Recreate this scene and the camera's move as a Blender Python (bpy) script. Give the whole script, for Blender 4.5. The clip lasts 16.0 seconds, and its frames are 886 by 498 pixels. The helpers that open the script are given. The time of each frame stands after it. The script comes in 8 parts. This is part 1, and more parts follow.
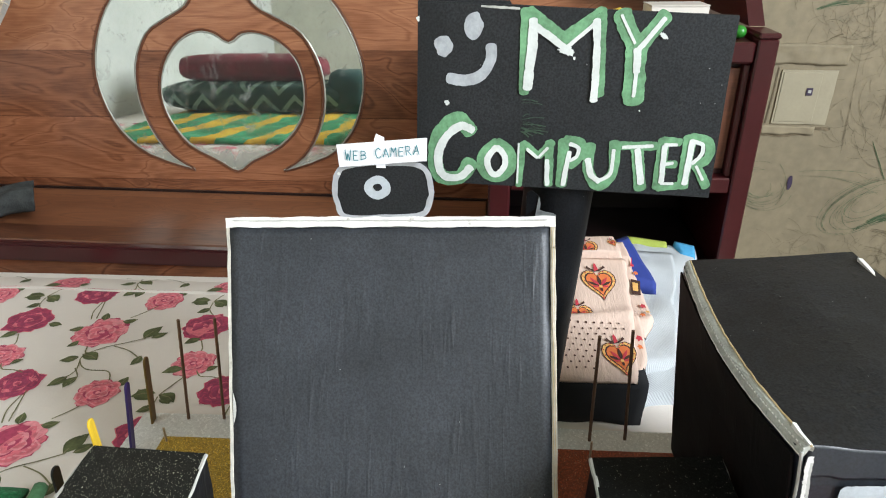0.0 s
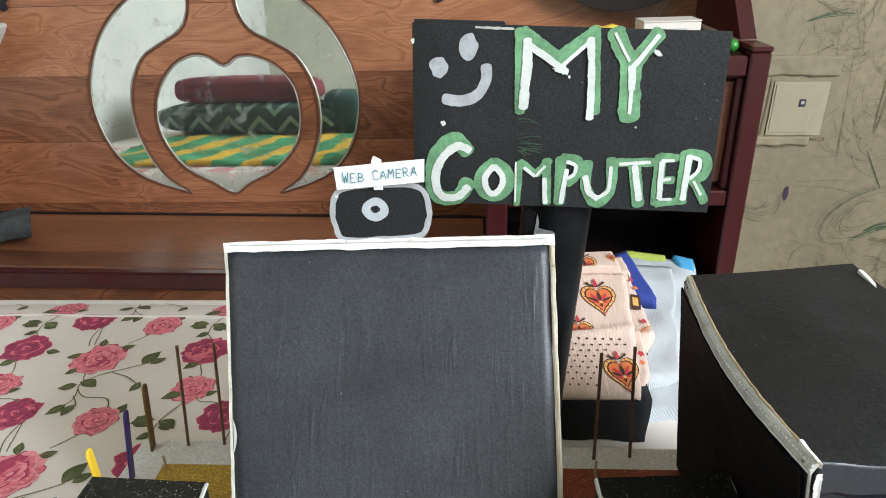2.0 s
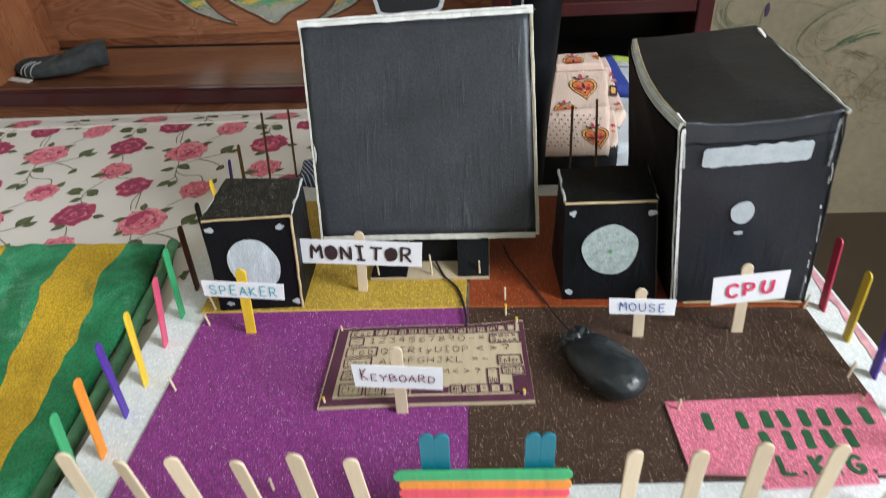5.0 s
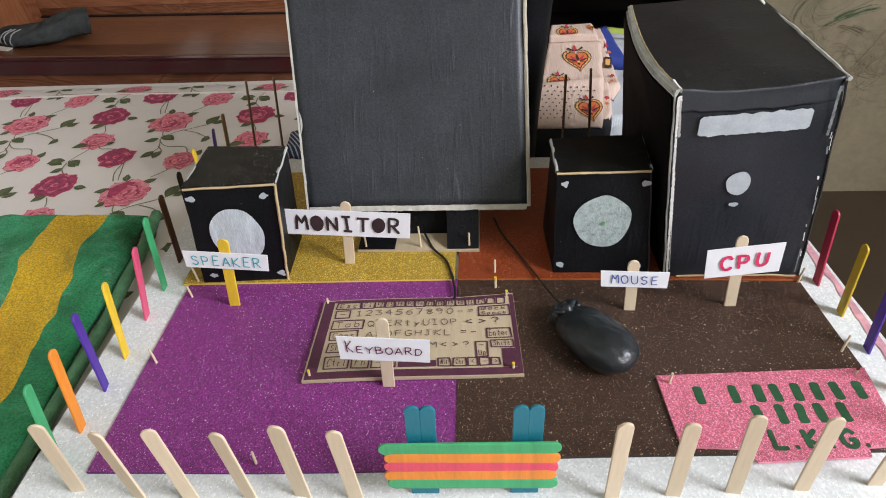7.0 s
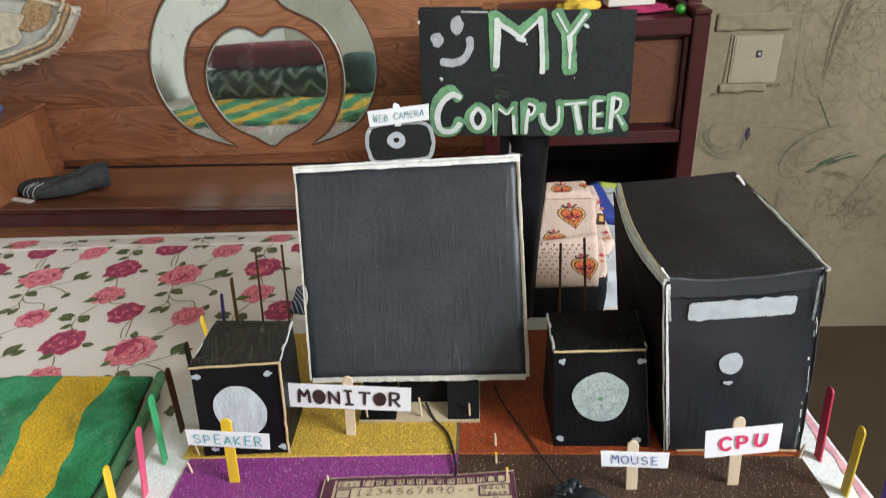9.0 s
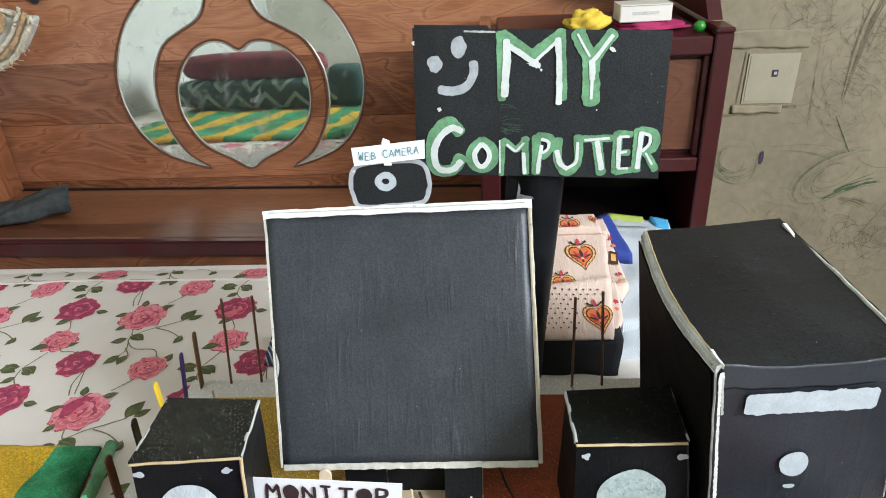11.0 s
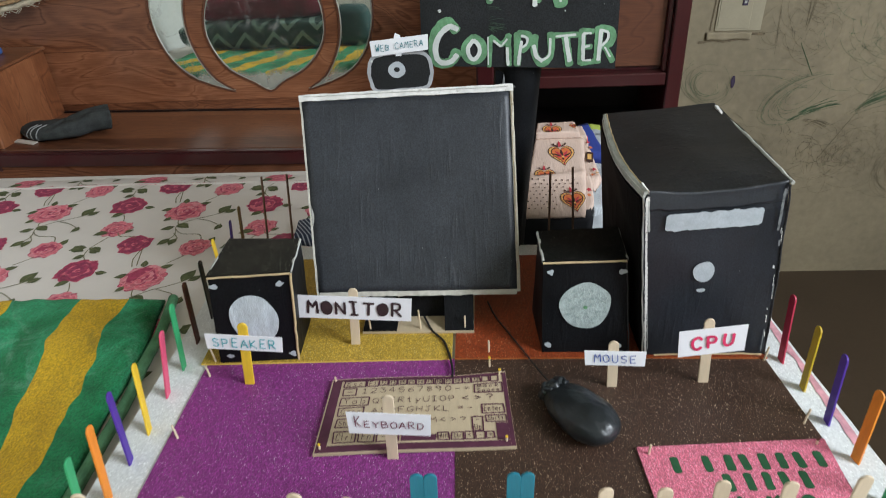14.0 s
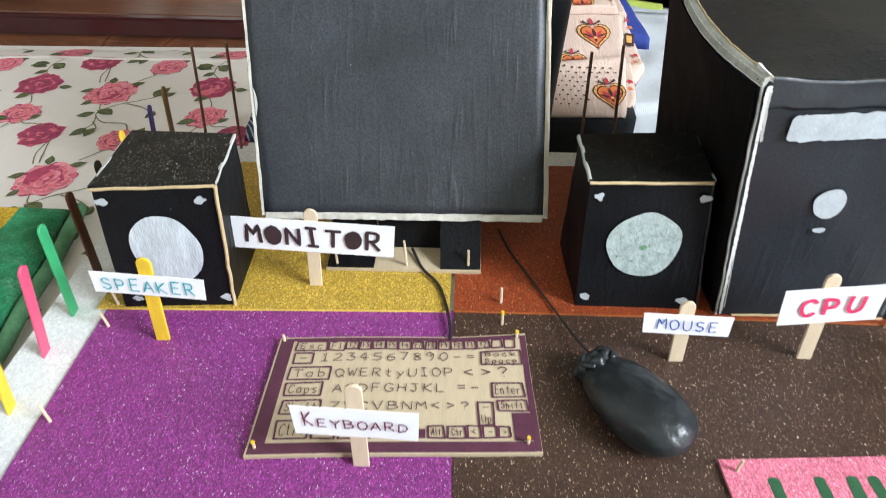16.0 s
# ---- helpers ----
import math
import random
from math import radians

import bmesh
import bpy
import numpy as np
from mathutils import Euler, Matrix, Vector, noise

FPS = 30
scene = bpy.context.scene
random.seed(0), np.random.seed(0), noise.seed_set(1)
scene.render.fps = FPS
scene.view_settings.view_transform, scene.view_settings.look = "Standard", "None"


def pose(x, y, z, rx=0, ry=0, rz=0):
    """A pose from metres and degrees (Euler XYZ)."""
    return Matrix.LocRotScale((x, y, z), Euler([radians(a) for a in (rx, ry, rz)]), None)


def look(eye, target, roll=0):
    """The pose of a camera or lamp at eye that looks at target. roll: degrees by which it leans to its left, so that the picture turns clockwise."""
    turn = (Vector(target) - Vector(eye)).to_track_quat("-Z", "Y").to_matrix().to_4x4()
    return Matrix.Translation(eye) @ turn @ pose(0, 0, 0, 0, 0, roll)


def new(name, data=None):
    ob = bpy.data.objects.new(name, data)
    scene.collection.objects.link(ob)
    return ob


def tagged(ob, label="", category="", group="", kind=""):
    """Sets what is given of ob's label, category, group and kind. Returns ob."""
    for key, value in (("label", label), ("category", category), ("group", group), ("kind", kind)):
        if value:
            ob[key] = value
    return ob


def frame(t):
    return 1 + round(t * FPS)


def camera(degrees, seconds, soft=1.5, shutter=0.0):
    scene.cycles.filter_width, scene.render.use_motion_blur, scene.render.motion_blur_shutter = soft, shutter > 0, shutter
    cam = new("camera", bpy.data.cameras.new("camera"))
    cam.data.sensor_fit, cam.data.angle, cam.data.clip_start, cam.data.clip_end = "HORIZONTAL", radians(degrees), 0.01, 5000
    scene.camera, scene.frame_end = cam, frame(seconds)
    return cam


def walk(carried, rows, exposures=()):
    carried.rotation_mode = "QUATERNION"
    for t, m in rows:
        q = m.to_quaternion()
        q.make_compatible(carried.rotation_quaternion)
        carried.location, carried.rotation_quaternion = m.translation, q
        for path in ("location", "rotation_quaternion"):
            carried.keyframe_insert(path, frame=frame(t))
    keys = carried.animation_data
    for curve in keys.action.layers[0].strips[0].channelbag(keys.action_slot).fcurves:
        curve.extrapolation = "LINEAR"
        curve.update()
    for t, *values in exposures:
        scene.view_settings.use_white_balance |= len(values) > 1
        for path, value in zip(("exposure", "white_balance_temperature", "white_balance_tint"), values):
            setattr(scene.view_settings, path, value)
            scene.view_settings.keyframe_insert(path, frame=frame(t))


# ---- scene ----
cam = camera(67.0, 16.0, 1.0, 0.3)
PATH = [
    (0, (0.016, -0.242, 0.407), (-0.104, 1.542, -0.489), -0.6),
    (0.5, (0.017, -0.237, 0.405), (-0.116, 1.569, -0.446), -1.3),
    (1, (0.015, -0.233, 0.405), (-0.111, 1.574, -0.443), -1.5),
    (1.5, (0.012, -0.234, 0.409), (-0.117, 1.576, -0.432), -1.5),
    (2, (0.015, -0.239, 0.409), (-0.099, 1.566, -0.444), -1.7),
    (2.5, (0.019, -0.231, 0.408), (-0.12, 1.582, -0.424), -2.6),
    (3, (0.03, -0.225, 0.411), (-0.12, 1.576, -0.445), -4.6),
    (3.5, (0.043, -0.231, 0.414), (-0.061, 1.568, -0.453), -5.0),
    (4, (0.027, -0.307, 0.415), (-0.158, 1.442, -0.536), -4.0),
    (4.5, (0.024, -0.405, 0.414), (-0.191, 1.249, -0.689), -4.2),
    (5, (0.033, -0.469, 0.418), (-0.145, 1.131, -0.769), -4.5),
    (5.2, (0.035, -0.488, 0.412), (-0.132, 1.076, -0.823), -4.3),
    (7.3, (0.035, -0.456, 0.399), (-0.121, 1.109, -0.838), -3.8),
    (7.5, (0.035, -0.452, 0.395), (-0.127, 1.099, -0.857), -4.1),
    (8, (0.034, -0.442, 0.416), (-0.135, 1.147, -0.788), -4.1),
    (8.5, (0.037, -0.448, 0.446), (-0.131, 1.243, -0.608), -3.9),
    (9, (0.04, -0.446, 0.459), (-0.121, 1.304, -0.495), -3.8),
    (9.2, (0.038, -0.437, 0.463), (-0.093, 1.341, -0.442), -3.1),
    (11.3, (0.025, -0.332, 0.442), (-0.099, 1.422, -0.512), -3.0),
    (11.5, (0.026, -0.358, 0.434), (-0.089, 1.366, -0.573), -2.9),
    (12, (0.028, -0.422, 0.437), (-0.12, 1.247, -0.654), -3.9),
    (12.5, (0.033, -0.482, 0.451), (-0.108, 1.211, -0.604), -4.1),
    (13, (0.036, -0.528, 0.446), (-0.124, 1.139, -0.647), -4.2),
    (13.5, (0.037, -0.543, 0.448), (-0.113, 1.143, -0.617), -3.8),
    (14, (0.035, -0.509, 0.447), (-0.098, 1.188, -0.604), -3.3),
    (14.5, (0.027, -0.422, 0.446), (-0.068, 1.308, -0.554), -2.5),
    (15, (0.025, -0.341, 0.409), (-0.095, 1.296, -0.733), -2.4),
    (15.5, (0.009, -0.297, 0.363), (-0.082, 1.243, -0.91), -0.3),
    (16, (0.014, -0.335, 0.345), (-0.078, 1.189, -0.947), -0.9),
]
LIGHTER = [(0, 0.41, 6520, 13), (2, 0.42, 6480, 13), (3, 0.43, 6300, 12), (4.5, 0.45, 6300, 12), (5, 0.00, 6450, 13), (7.5, -0.13, 6650, 20), (8, -0.09, 6650, 20), (8.5, -0.02, 6650, 15), (9, 0.07, 6700, 15), (11.5, 0.42, 6280, 12),
           (12.5, 0.40, 6250, 12), (13, -0.22, 6400, 12), (14, -0.25, 6400, 13), (14.5, -0.03, 6420, 13), (15, 0.27, 6350, 13), (16, 0.46, 6330, 13)]
walk(cam, [(t, look(eye, target, roll)) for t, eye, target, roll in PATH], LIGHTER)

# ---------------------------------------------------------------- light
world = bpy.data.worlds.new("sky")
scene.world = world
world.use_nodes = True
wn = world.node_tree
sky = wn.nodes.new("ShaderNodeTexSky")
sky.sky_type = "NISHITA"
sky.sun_disc = False
sky.sun_elevation = radians(40)
sky.sun_rotation = radians(120)
wn.links.new(sky.outputs[0], wn.nodes["Background"].inputs[0])
wn.nodes["Background"].inputs[1].default_value = 0.1


def window_light(name, eye, target, wide, high, watts, tint):
    lamp = bpy.data.lights.new(name, "AREA")
    lamp.shape, lamp.size, lamp.size_y = "RECTANGLE", wide, high
    lamp.energy, lamp.color = watts, tint
    ob = new(name, lamp)
    ob.matrix_world = look(eye, target)
    return ob


window_light("window_daylight", (1.86, -0.95, 1.25), (0.0, -0.90, 0.65), 1.0, 1.2, 112, (0.872, 0.955, 1.0))
window_light("side_window_daylight", (-1.335, -0.825, 1.30), (0.6, -0.70, 0.20), 0.53, 0.68, 2.6, (0.98, 0.95, 0.92))


# ---------------------------------------------------------------- node helpers
def nodes_of(name):
    m = bpy.data.materials.new(name)
    m.use_nodes = True
    return m, m.node_tree, m.node_tree.nodes["Principled BSDF"]


def link(nt, a, b):
    nt.links.new(a, b)


def coords(nt, scale=(1, 1, 1), which="Object"):
    tc = nt.nodes.new("ShaderNodeTexCoord")
    mp = nt.nodes.new("ShaderNodeMapping")
    mp.inputs["Scale"].default_value = scale
    link(nt, tc.outputs[which], mp.inputs[0])
    return mp.outputs[0]


def noise_tex(nt, vec, scale, detail=4.0, rough=0.55, distort=0.0):
    n = nt.nodes.new("ShaderNodeTexNoise")
    n.inputs["Scale"].default_value = scale
    n.inputs["Detail"].default_value = detail
    n.inputs["Roughness"].default_value = rough
    n.inputs["Distortion"].default_value = distort
    link(nt, vec, n.inputs["Vector"])
    return n


def ramp(nt, fac, stops):
    r = nt.nodes.new("ShaderNodeValToRGB")
    while len(r.color_ramp.elements) < len(stops):
        r.color_ramp.elements.new(0.5)
    for e, (p, c) in zip(r.color_ramp.elements, stops):
        e.position, e.color = p, (*c, 1)
    link(nt, fac, r.inputs[0])
    return r.outputs[0]


def maths(nt, op, a, b=None):
    n = nt.nodes.new("ShaderNodeMath")
    n.operation = op
    for i, v in enumerate((a, b)):
        if v is None:
            continue
        if isinstance(v, (int, float)):
            n.inputs[i].default_value = v
        else:
            link(nt, v, n.inputs[i])
    return n.outputs[0]


def mixc(nt, fac, a, b, mode="MIX"):
    n = nt.nodes.new("ShaderNodeMix")
    n.data_type, n.blend_type = "RGBA", mode
    for i, v in ((0, fac), (6, a), (7, b)):
        if isinstance(v, (int, float)):
            n.inputs[i].default_value = v
        elif isinstance(v, tuple):
            n.inputs[i].default_value = (*v, 1)
        else:
            link(nt, v, n.inputs[i])
    return n.outputs[2]


def bump(nt, bsdf, height, strength=0.2, distance=0.001):
    b = nt.nodes.new("ShaderNodeBump")
    b.inputs["Strength"].default_value = strength
    b.inputs["Distance"].default_value = distance
    link(nt, height, b.inputs["Height"])
    link(nt, b.outputs[0], bsdf.inputs["Normal"])


def shade(c, f):
    return tuple(min(1.0, v * f) for v in c)


def plain(name, base, rough=0.6, metal=0.0, var=0.15, scale=25, fine=220, bumps=0.15, stretch=(1, 1, 1), spec=0.5, wear=None, dist=0.0006, swell=0.0):
    """Painted, paper, cloth or plastic surface: two scales of tone and a fine relief."""
    m, nt, p = nodes_of(name)
    v = coords(nt, stretch)
    n1, n2 = noise_tex(nt, v, scale), noise_tex(nt, v, fine, 3)
    c = ramp(nt, n1.outputs[0], ((0.3, shade(base, 1 - var)), (0.7, shade(base, 1 + var))))
    c = mixc(nt, 0.35, c, ramp(nt, n2.outputs[0], ((0.3, shade(base, 1 - var)), (0.7, shade(base, 1 + var)))))
    if wear:
        w = noise_tex(nt, v, scale * 2.5, 6, 0.7)
        c = mixc(nt, ramp(nt, w.outputs[0], ((0.62, (0, 0, 0)), (0.72, (1, 1, 1)))), c, wear)
    link(nt, c, p.inputs["Base Color"])
    p.inputs["Roughness"].default_value, p.inputs["Metallic"].default_value = rough, metal
    p.inputs["Specular IOR Level"].default_value = spec
    if bumps:
        bump(nt, p, maths(nt, "ADD", n2.outputs[0], maths(nt, "MULTIPLY", n1.outputs[0], swell)) if swell else n2.outputs[0], bumps, dist)
    return m


def glitter(name, base, flake, amount=0.03, scale=1250, spec=0.45, grain=(0.42, 0.88, 1.35, 2.3)):
    """Foam sheet dusted with glitter: tiny cells with their own tilt, a few of them bright flakes."""
    m, nt, p = nodes_of(name)
    v = coords(nt)
    vo = nt.nodes.new("ShaderNodeTexVoronoi")
    vo.inputs["Scale"].default_value = scale
    link(nt, v, vo.inputs["Vector"])
    sep = nt.nodes.new("ShaderNodeSeparateColor")
    link(nt, vo.outputs["Color"], sep.inputs[0])
    big = noise_tex(nt, v, 9, 5, 0.6)
    c = ramp(nt, sep.outputs[1], tuple((at, shade(base, g)) for at, g in zip((0.0, 0.5, 0.82, 1.0), grain)))
    c = mixc(nt, 0.22, c, ramp(nt, big.outputs[0], ((0.3, shade(base, 0.7)), (0.7, shade(base, 1.25)))))
    pick = 0.0
    for size, share in ((1.20, 1.8), (0.72, 0.70)):
        vo2 = nt.nodes.new("ShaderNodeTexVoronoi")
        vo2.inputs["Scale"].default_value = scale * size
        link(nt, v, vo2.inputs["Vector"])
        sep2 = nt.nodes.new("ShaderNodeSeparateColor")
        link(nt, vo2.outputs["Color"], sep2.inputs[0])
        near = maths(nt, "LESS_THAN", vo2.outputs["Distance"], maths(nt, "ADD", 0.22, maths(nt, "MULTIPLY", sep2.outputs[1], 0.28)))
        on = maths(nt, "MULTIPLY", maths(nt, "LESS_THAN", sep2.outputs[0], amount * share), near)
        pick = maths(nt, "MAXIMUM", pick, maths(nt, "MULTIPLY", on, maths(nt, "ADD", 0.30, maths(nt, "MULTIPLY", sep2.outputs[2], 0.70))))
    c = mixc(nt, pick, c, flake)
    link(nt, c, p.inputs["Base Color"])
    link(nt, maths(nt, "MULTIPLY", pick, 0.35), p.inputs["Metallic"])
    p.inputs["Roughness"].default_value = 0.42
    p.inputs["Specular IOR Level"].default_value = spec
    bump(nt, p, sep.outputs[2], 0.35, 0.0004)
    return m


def wood(name, dark, mid, light, gloss=0.28, board=0.096, along=0, cut=2):
    """Varnished boards with long grain and growth rings."""
    m, nt, p = nodes_of(name)
    tc = nt.nodes.new("ShaderNodeTexCoord")
    sep = nt.nodes.new("ShaderNodeSeparateXYZ")
    link(nt, tc.outputs["Object"], sep.inputs[0])
    a, b = sep.outputs[along], sep.outputs[cut]
    row = maths(nt, "FLOOR", maths(nt, "DIVIDE", b, board))
    wnz = nt.nodes.new("ShaderNodeTexWhiteNoise")
    wnz.noise_dimensions = "1D"
    link(nt, row, wnz.inputs["W"])
    com = nt.nodes.new("ShaderNodeCombineXYZ")
    link(nt, maths(nt, "ADD", maths(nt, "MULTIPLY", a, 3.0), maths(nt, "MULTIPLY", wnz.outputs[0], 37.0)), com.inputs[0])
    link(nt, maths(nt, "MULTIPLY", b, 8.0), com.inputs[1])
    link(nt, maths(nt, "MULTIPLY", sep.outputs[1], 5.0), com.inputs[2])
    big = noise_tex(nt, com.outputs[0], 1.1, 2, 0.45, 1.0)
    rings = maths(nt, "SINE", maths(nt, "MULTIPLY", big.outputs[0], 52.0))
    com2 = nt.nodes.new("ShaderNodeCombineXYZ")
    link(nt, maths(nt, "MULTIPLY", a, 30.0), com2.inputs[0])
    link(nt, maths(nt, "MULTIPLY", b, 420.0), com2.inputs[1])
    link(nt, sep.outputs[1], com2.inputs[2])
    pores = noise_tex(nt, com2.outputs[0], 1.0, 3, 0.6)
    f = maths(nt, "ADD", maths(nt, "MULTIPLY", rings, 0.06), maths(nt, "MULTIPLY", pores.outputs[0], 0.36))
    f = maths(nt, "ADD", f, maths(nt, "MULTIPLY", wnz.outputs[0], 0.34))
    f = maths(nt, "ADD", f, maths(nt, "MULTIPLY", big.outputs[0], 0.32))
    line = maths(nt, "POWER", maths(nt, "MAXIMUM", rings, 0.0), 14.0)
    f = maths(nt, "SUBTRACT", f, maths(nt, "MULTIPLY", line, 0.17))
    c = ramp(nt, f, ((0.22, dark), (0.5, mid), (0.82, light)))
    edge = maths(nt, "LESS_THAN", maths(nt, "FRACT", maths(nt, "DIVIDE", b, board)), 0.012)
    c = mixc(nt, maths(nt, "MULTIPLY", edge, 0.6), c, shade(dark, 0.5))
    link(nt, c, p.inputs["Base Color"])
    p.inputs["Roughness"].default_value = gloss
    p.inputs["Specular IOR Level"].default_value = 0.5
    bump(nt, p, pores.outputs[0], 0.05, 0.0005)
    return m


def black_paper(name, base=(0.0062, 0.0068, 0.0088), rough=0.5, crease=0.25, spec=0.3, grain=0.7, across=1.0):
    """Black poster paint on paper, with long soft wrinkles and scuffs."""
    m, nt, p = nodes_of(name)
    v = coords(nt, (1, across, 0.16))
    wr = noise_tex(nt, v, 70, 3, 0.6, 0.4)
    v2 = coords(nt)
    patch = ramp(nt, noise_tex(nt, v2, 16, 2).outputs[0], ((0.42, (0.18,) * 3), (0.62, (1.5,) * 3)))
    fine, cloud = noise_tex(nt, v2, 700, 3), noise_tex(nt, v2, 14, 5, 0.6)
    c = ramp(nt, cloud.outputs[0], ((0.3, shade(base, 0.75)), (0.7, shade(base, 1.35))))
    scuff = noise_tex(nt, coords(nt, (1, 1, 3)), 90, 6, 0.75)
    c = mixc(nt, ramp(nt, scuff.outputs[0], ((0.70, (0, 0, 0)), (0.80, (0.5, 0.5, 0.5)))), c, shade(base, 3.5))
    c = mixc(nt, grain, c, ramp(nt, fine.outputs[0], ((0.36, (0.35,) * 3), (0.62, (1.6,) * 3))), "MULTIPLY")
    dust = nt.nodes.new("ShaderNodeTexVoronoi")
    dust.inputs["Scale"].default_value = 420
    link(nt, v2, dust.inputs["Vector"])
    seed = nt.nodes.new("ShaderNodeSeparateColor")
    link(nt, dust.outputs["Color"], seed.inputs[0])
    speck = maths(nt, "MULTIPLY", maths(nt, "LESS_THAN", seed.outputs[0], 0.006), maths(nt, "LESS_THAN", dust.outputs["Distance"], 0.15))
    c = mixc(nt, maths(nt, "MULTIPLY", speck, 0.55), c, (0.40, 0.41, 0.40))
    link(nt, c, p.inputs["Base Color"])
    link(nt, ramp(nt, cloud.outputs[0], ((0.3, (rough - 0.03,) * 3), (0.7, (rough + 0.05,) * 3))), p.inputs["Roughness"])
    p.inputs["Specular IOR Level"].default_value = spec
    pleat = noise_tex(nt, coords(nt, (1, across, 0.11)), 150, 2, 0.5, 0.3)
    ridge = ramp(nt, pleat.outputs[0], ((0.54, (0.0,) * 3), (0.76, (0.34,) * 3)))
    relief = maths(nt, "MULTIPLY", maths(nt, "ADD", maths(nt, "MULTIPLY", wr.outputs[0], 0.6), ridge), patch)
    bump(nt, p, maths(nt, "ADD", relief, maths(nt, "MULTIPLY", fine.outputs[0], 0.05)), crease, 0.003)
    return m


M_PURPLE = glitter("purple_glitter", (0.215, 0.034, 0.185), (1.0, 0.94, 1.0), 0.038)
M_BROWN = glitter("brown_glitter", (0.050, 0.0265, 0.0175), (0.95, 0.78, 0.56), 0.038)
M_GOLD = glitter("gold_glitter", (0.44, 0.285, 0.040), (1.0, 0.92, 0.55), 0.05)
M_ORANGE = glitter("copper_glitter", (0.235, 0.043, 0.012), (0.95, 0.6, 0.35), 0.03)
M_PINK = glitter("pink_glitter", (0.62, 0.155, 0.225), (0.95, 0.8, 0.85), 0.05)
M_BLACKGLIT = glitter("black_glitter", (0.0095, 0.0105, 0.009), (0.80, 0.82, 0.66), 0.062, 1500, 0.2)
# Darker copy with dimmed flakes: the right speaker lid's shade put into its colour.
M_BLACKGLITSHADE = glitter("shaded_black_glitter", (0.006, 0.0065, 0.006), (0.30, 0.30, 0.25), 0.02, 1250, 0.1)
M_FOAMEDGE = plain("yellow_foam_edge", (0.72, 0.52, 0.09), 0.7)
M_BLACK = black_paper("black_paint", (0.0052, 0.0056, 0.0066), 0.48, 0.30, 0.14)
M_BLACKW = black_paper("black_paint_wrinkled", (0.0255, 0.0287, 0.0345), 0.46, 0.36, 0.45, 0.5, 0.16)
M_BLACKCPU = black_paper("black_paint_sheen", (0.0135, 0.0162, 0.0215), 0.42, 0.2, 0.46, 0.5)
M_BLACKLID = black_paper("black_paper_lid", (0.0100, 0.0112, 0.0128), 0.48, 0.22, 0.36, 0.95)
# Slightly lighter and glossier than the front: its upper sheen put into the colour.
M_BLACKBULGE = black_paper("black_paper_bulge", (0.0150, 0.0182, 0.0240), 0.40, 0.2, 0.7, 0.4)
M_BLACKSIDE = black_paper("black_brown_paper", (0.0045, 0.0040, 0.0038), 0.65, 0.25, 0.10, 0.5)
M_BLACKSIGN = black_paper("black_chart_paper", (0.0125, 0.0138, 0.0150), 0.6, 0.08, 0.3)
M_WHITEP = plain("white_edge_paint", (0.66, 0.65, 0.62), 0.6, var=0.2, scale=55, fine=260, bumps=0.4, wear=(0.26, 0.225, 0.18))
M_CREAMEDGE = plain("greyed_cream_edge_paint", (0.50, 0.48, 0.42), 0.6, var=0.3, scale=45, fine=240, bumps=0.4, wear=(0.20, 0.17, 0.12))
# Brushed grey paint, lightened to carry the glare on the left cone.
M_CONE1 = plain("brushed_glare_grey_paint", (0.50, 0.55, 0.585), 0.5, var=0.3, scale=60, fine=420, stretch=(2.2, 1, 0.5), bumps=0.4, dist=0.001, wear=(0.36, 0.41, 0.45))
M_CONE2 = plain("grey_green_cone_paint", (0.34, 0.40, 0.39), 0.5, var=0.3, scale=130, fine=420, bumps=0.5, dist=0.001, wear=(0.20, 0.28, 0.25))
M_DIMPLE = plain("grey_green_dimple", (0.275, 0.345, 0.325), 0.55, var=0.3, scale=150)
M_GREYP = plain("grey_edge_paint", (0.42, 0.42, 0.39), 0.6, var=0.25, scale=60, wear=(0.12, 0.10, 0.08))
M_GREYP2 = plain("thin_grey_scrape", (0.16, 0.17, 0.17), 0.5, var=0.5, scale=160, wear=(0.02, 0.02, 0.02))
M_CORRU = plain("grey_corrugated_edge", (0.40, 0.41, 0.37), 0.7, var=0.3, scale=70, fine=600, bumps=0.6, wear=(0.10, 0.09, 0.07))
M_WORN = plain("worn_black_edge", (0.02, 0.02, 0.022), 0.6, var=0.3, scale=70, wear=(0.45, 0.43, 0.38))
M_CARDEDGE = plain("raw_cardboard_edge", (0.48, 0.36, 0.20), 0.8, var=0.2, scale=60)
M_CARD = plain("brown_cardboard", (0.48, 0.385, 0.255), 0.62, var=0.1, scale=40, stretch=(4, 0.4, 1), fine=300)
M_SILVER = plain("silver_paint", (0.42, 0.46, 0.49), 0.45, var=0.16, scale=90, fine=500, bumps=0.3, wear=(0.30, 0.36, 0.36))
M_SILVERD = plain("dull_silver_paint", (0.33, 0.35, 0.37), 0.5, var=0.25, scale=110, fine=500, bumps=0.3)
M_GREYLINE = plain("grey_line_paint", (0.36, 0.37, 0.39), 0.5, var=0.2, scale=90)
M_GREENP = plain("green_poster_paint", (0.115, 0.265, 0.135), 0.6, var=0.5, scale=70, fine=420, bumps=0.3, wear=(0.050, 0.130, 0.062))
M_WHITEBR = plain("white_poster_paint", (0.57, 0.60, 0.575), 0.55, var=0.16, scale=70, fine=400, bumps=0.3)
M_PAPER = plain("white_card", (0.80, 0.81, 0.84), 0.7, var=0.03, bumps=0.05)
M_INKDARK = plain("dark_brown_ink", (0.035, 0.018, 0.020), 0.6, var=0.4, scale=120)
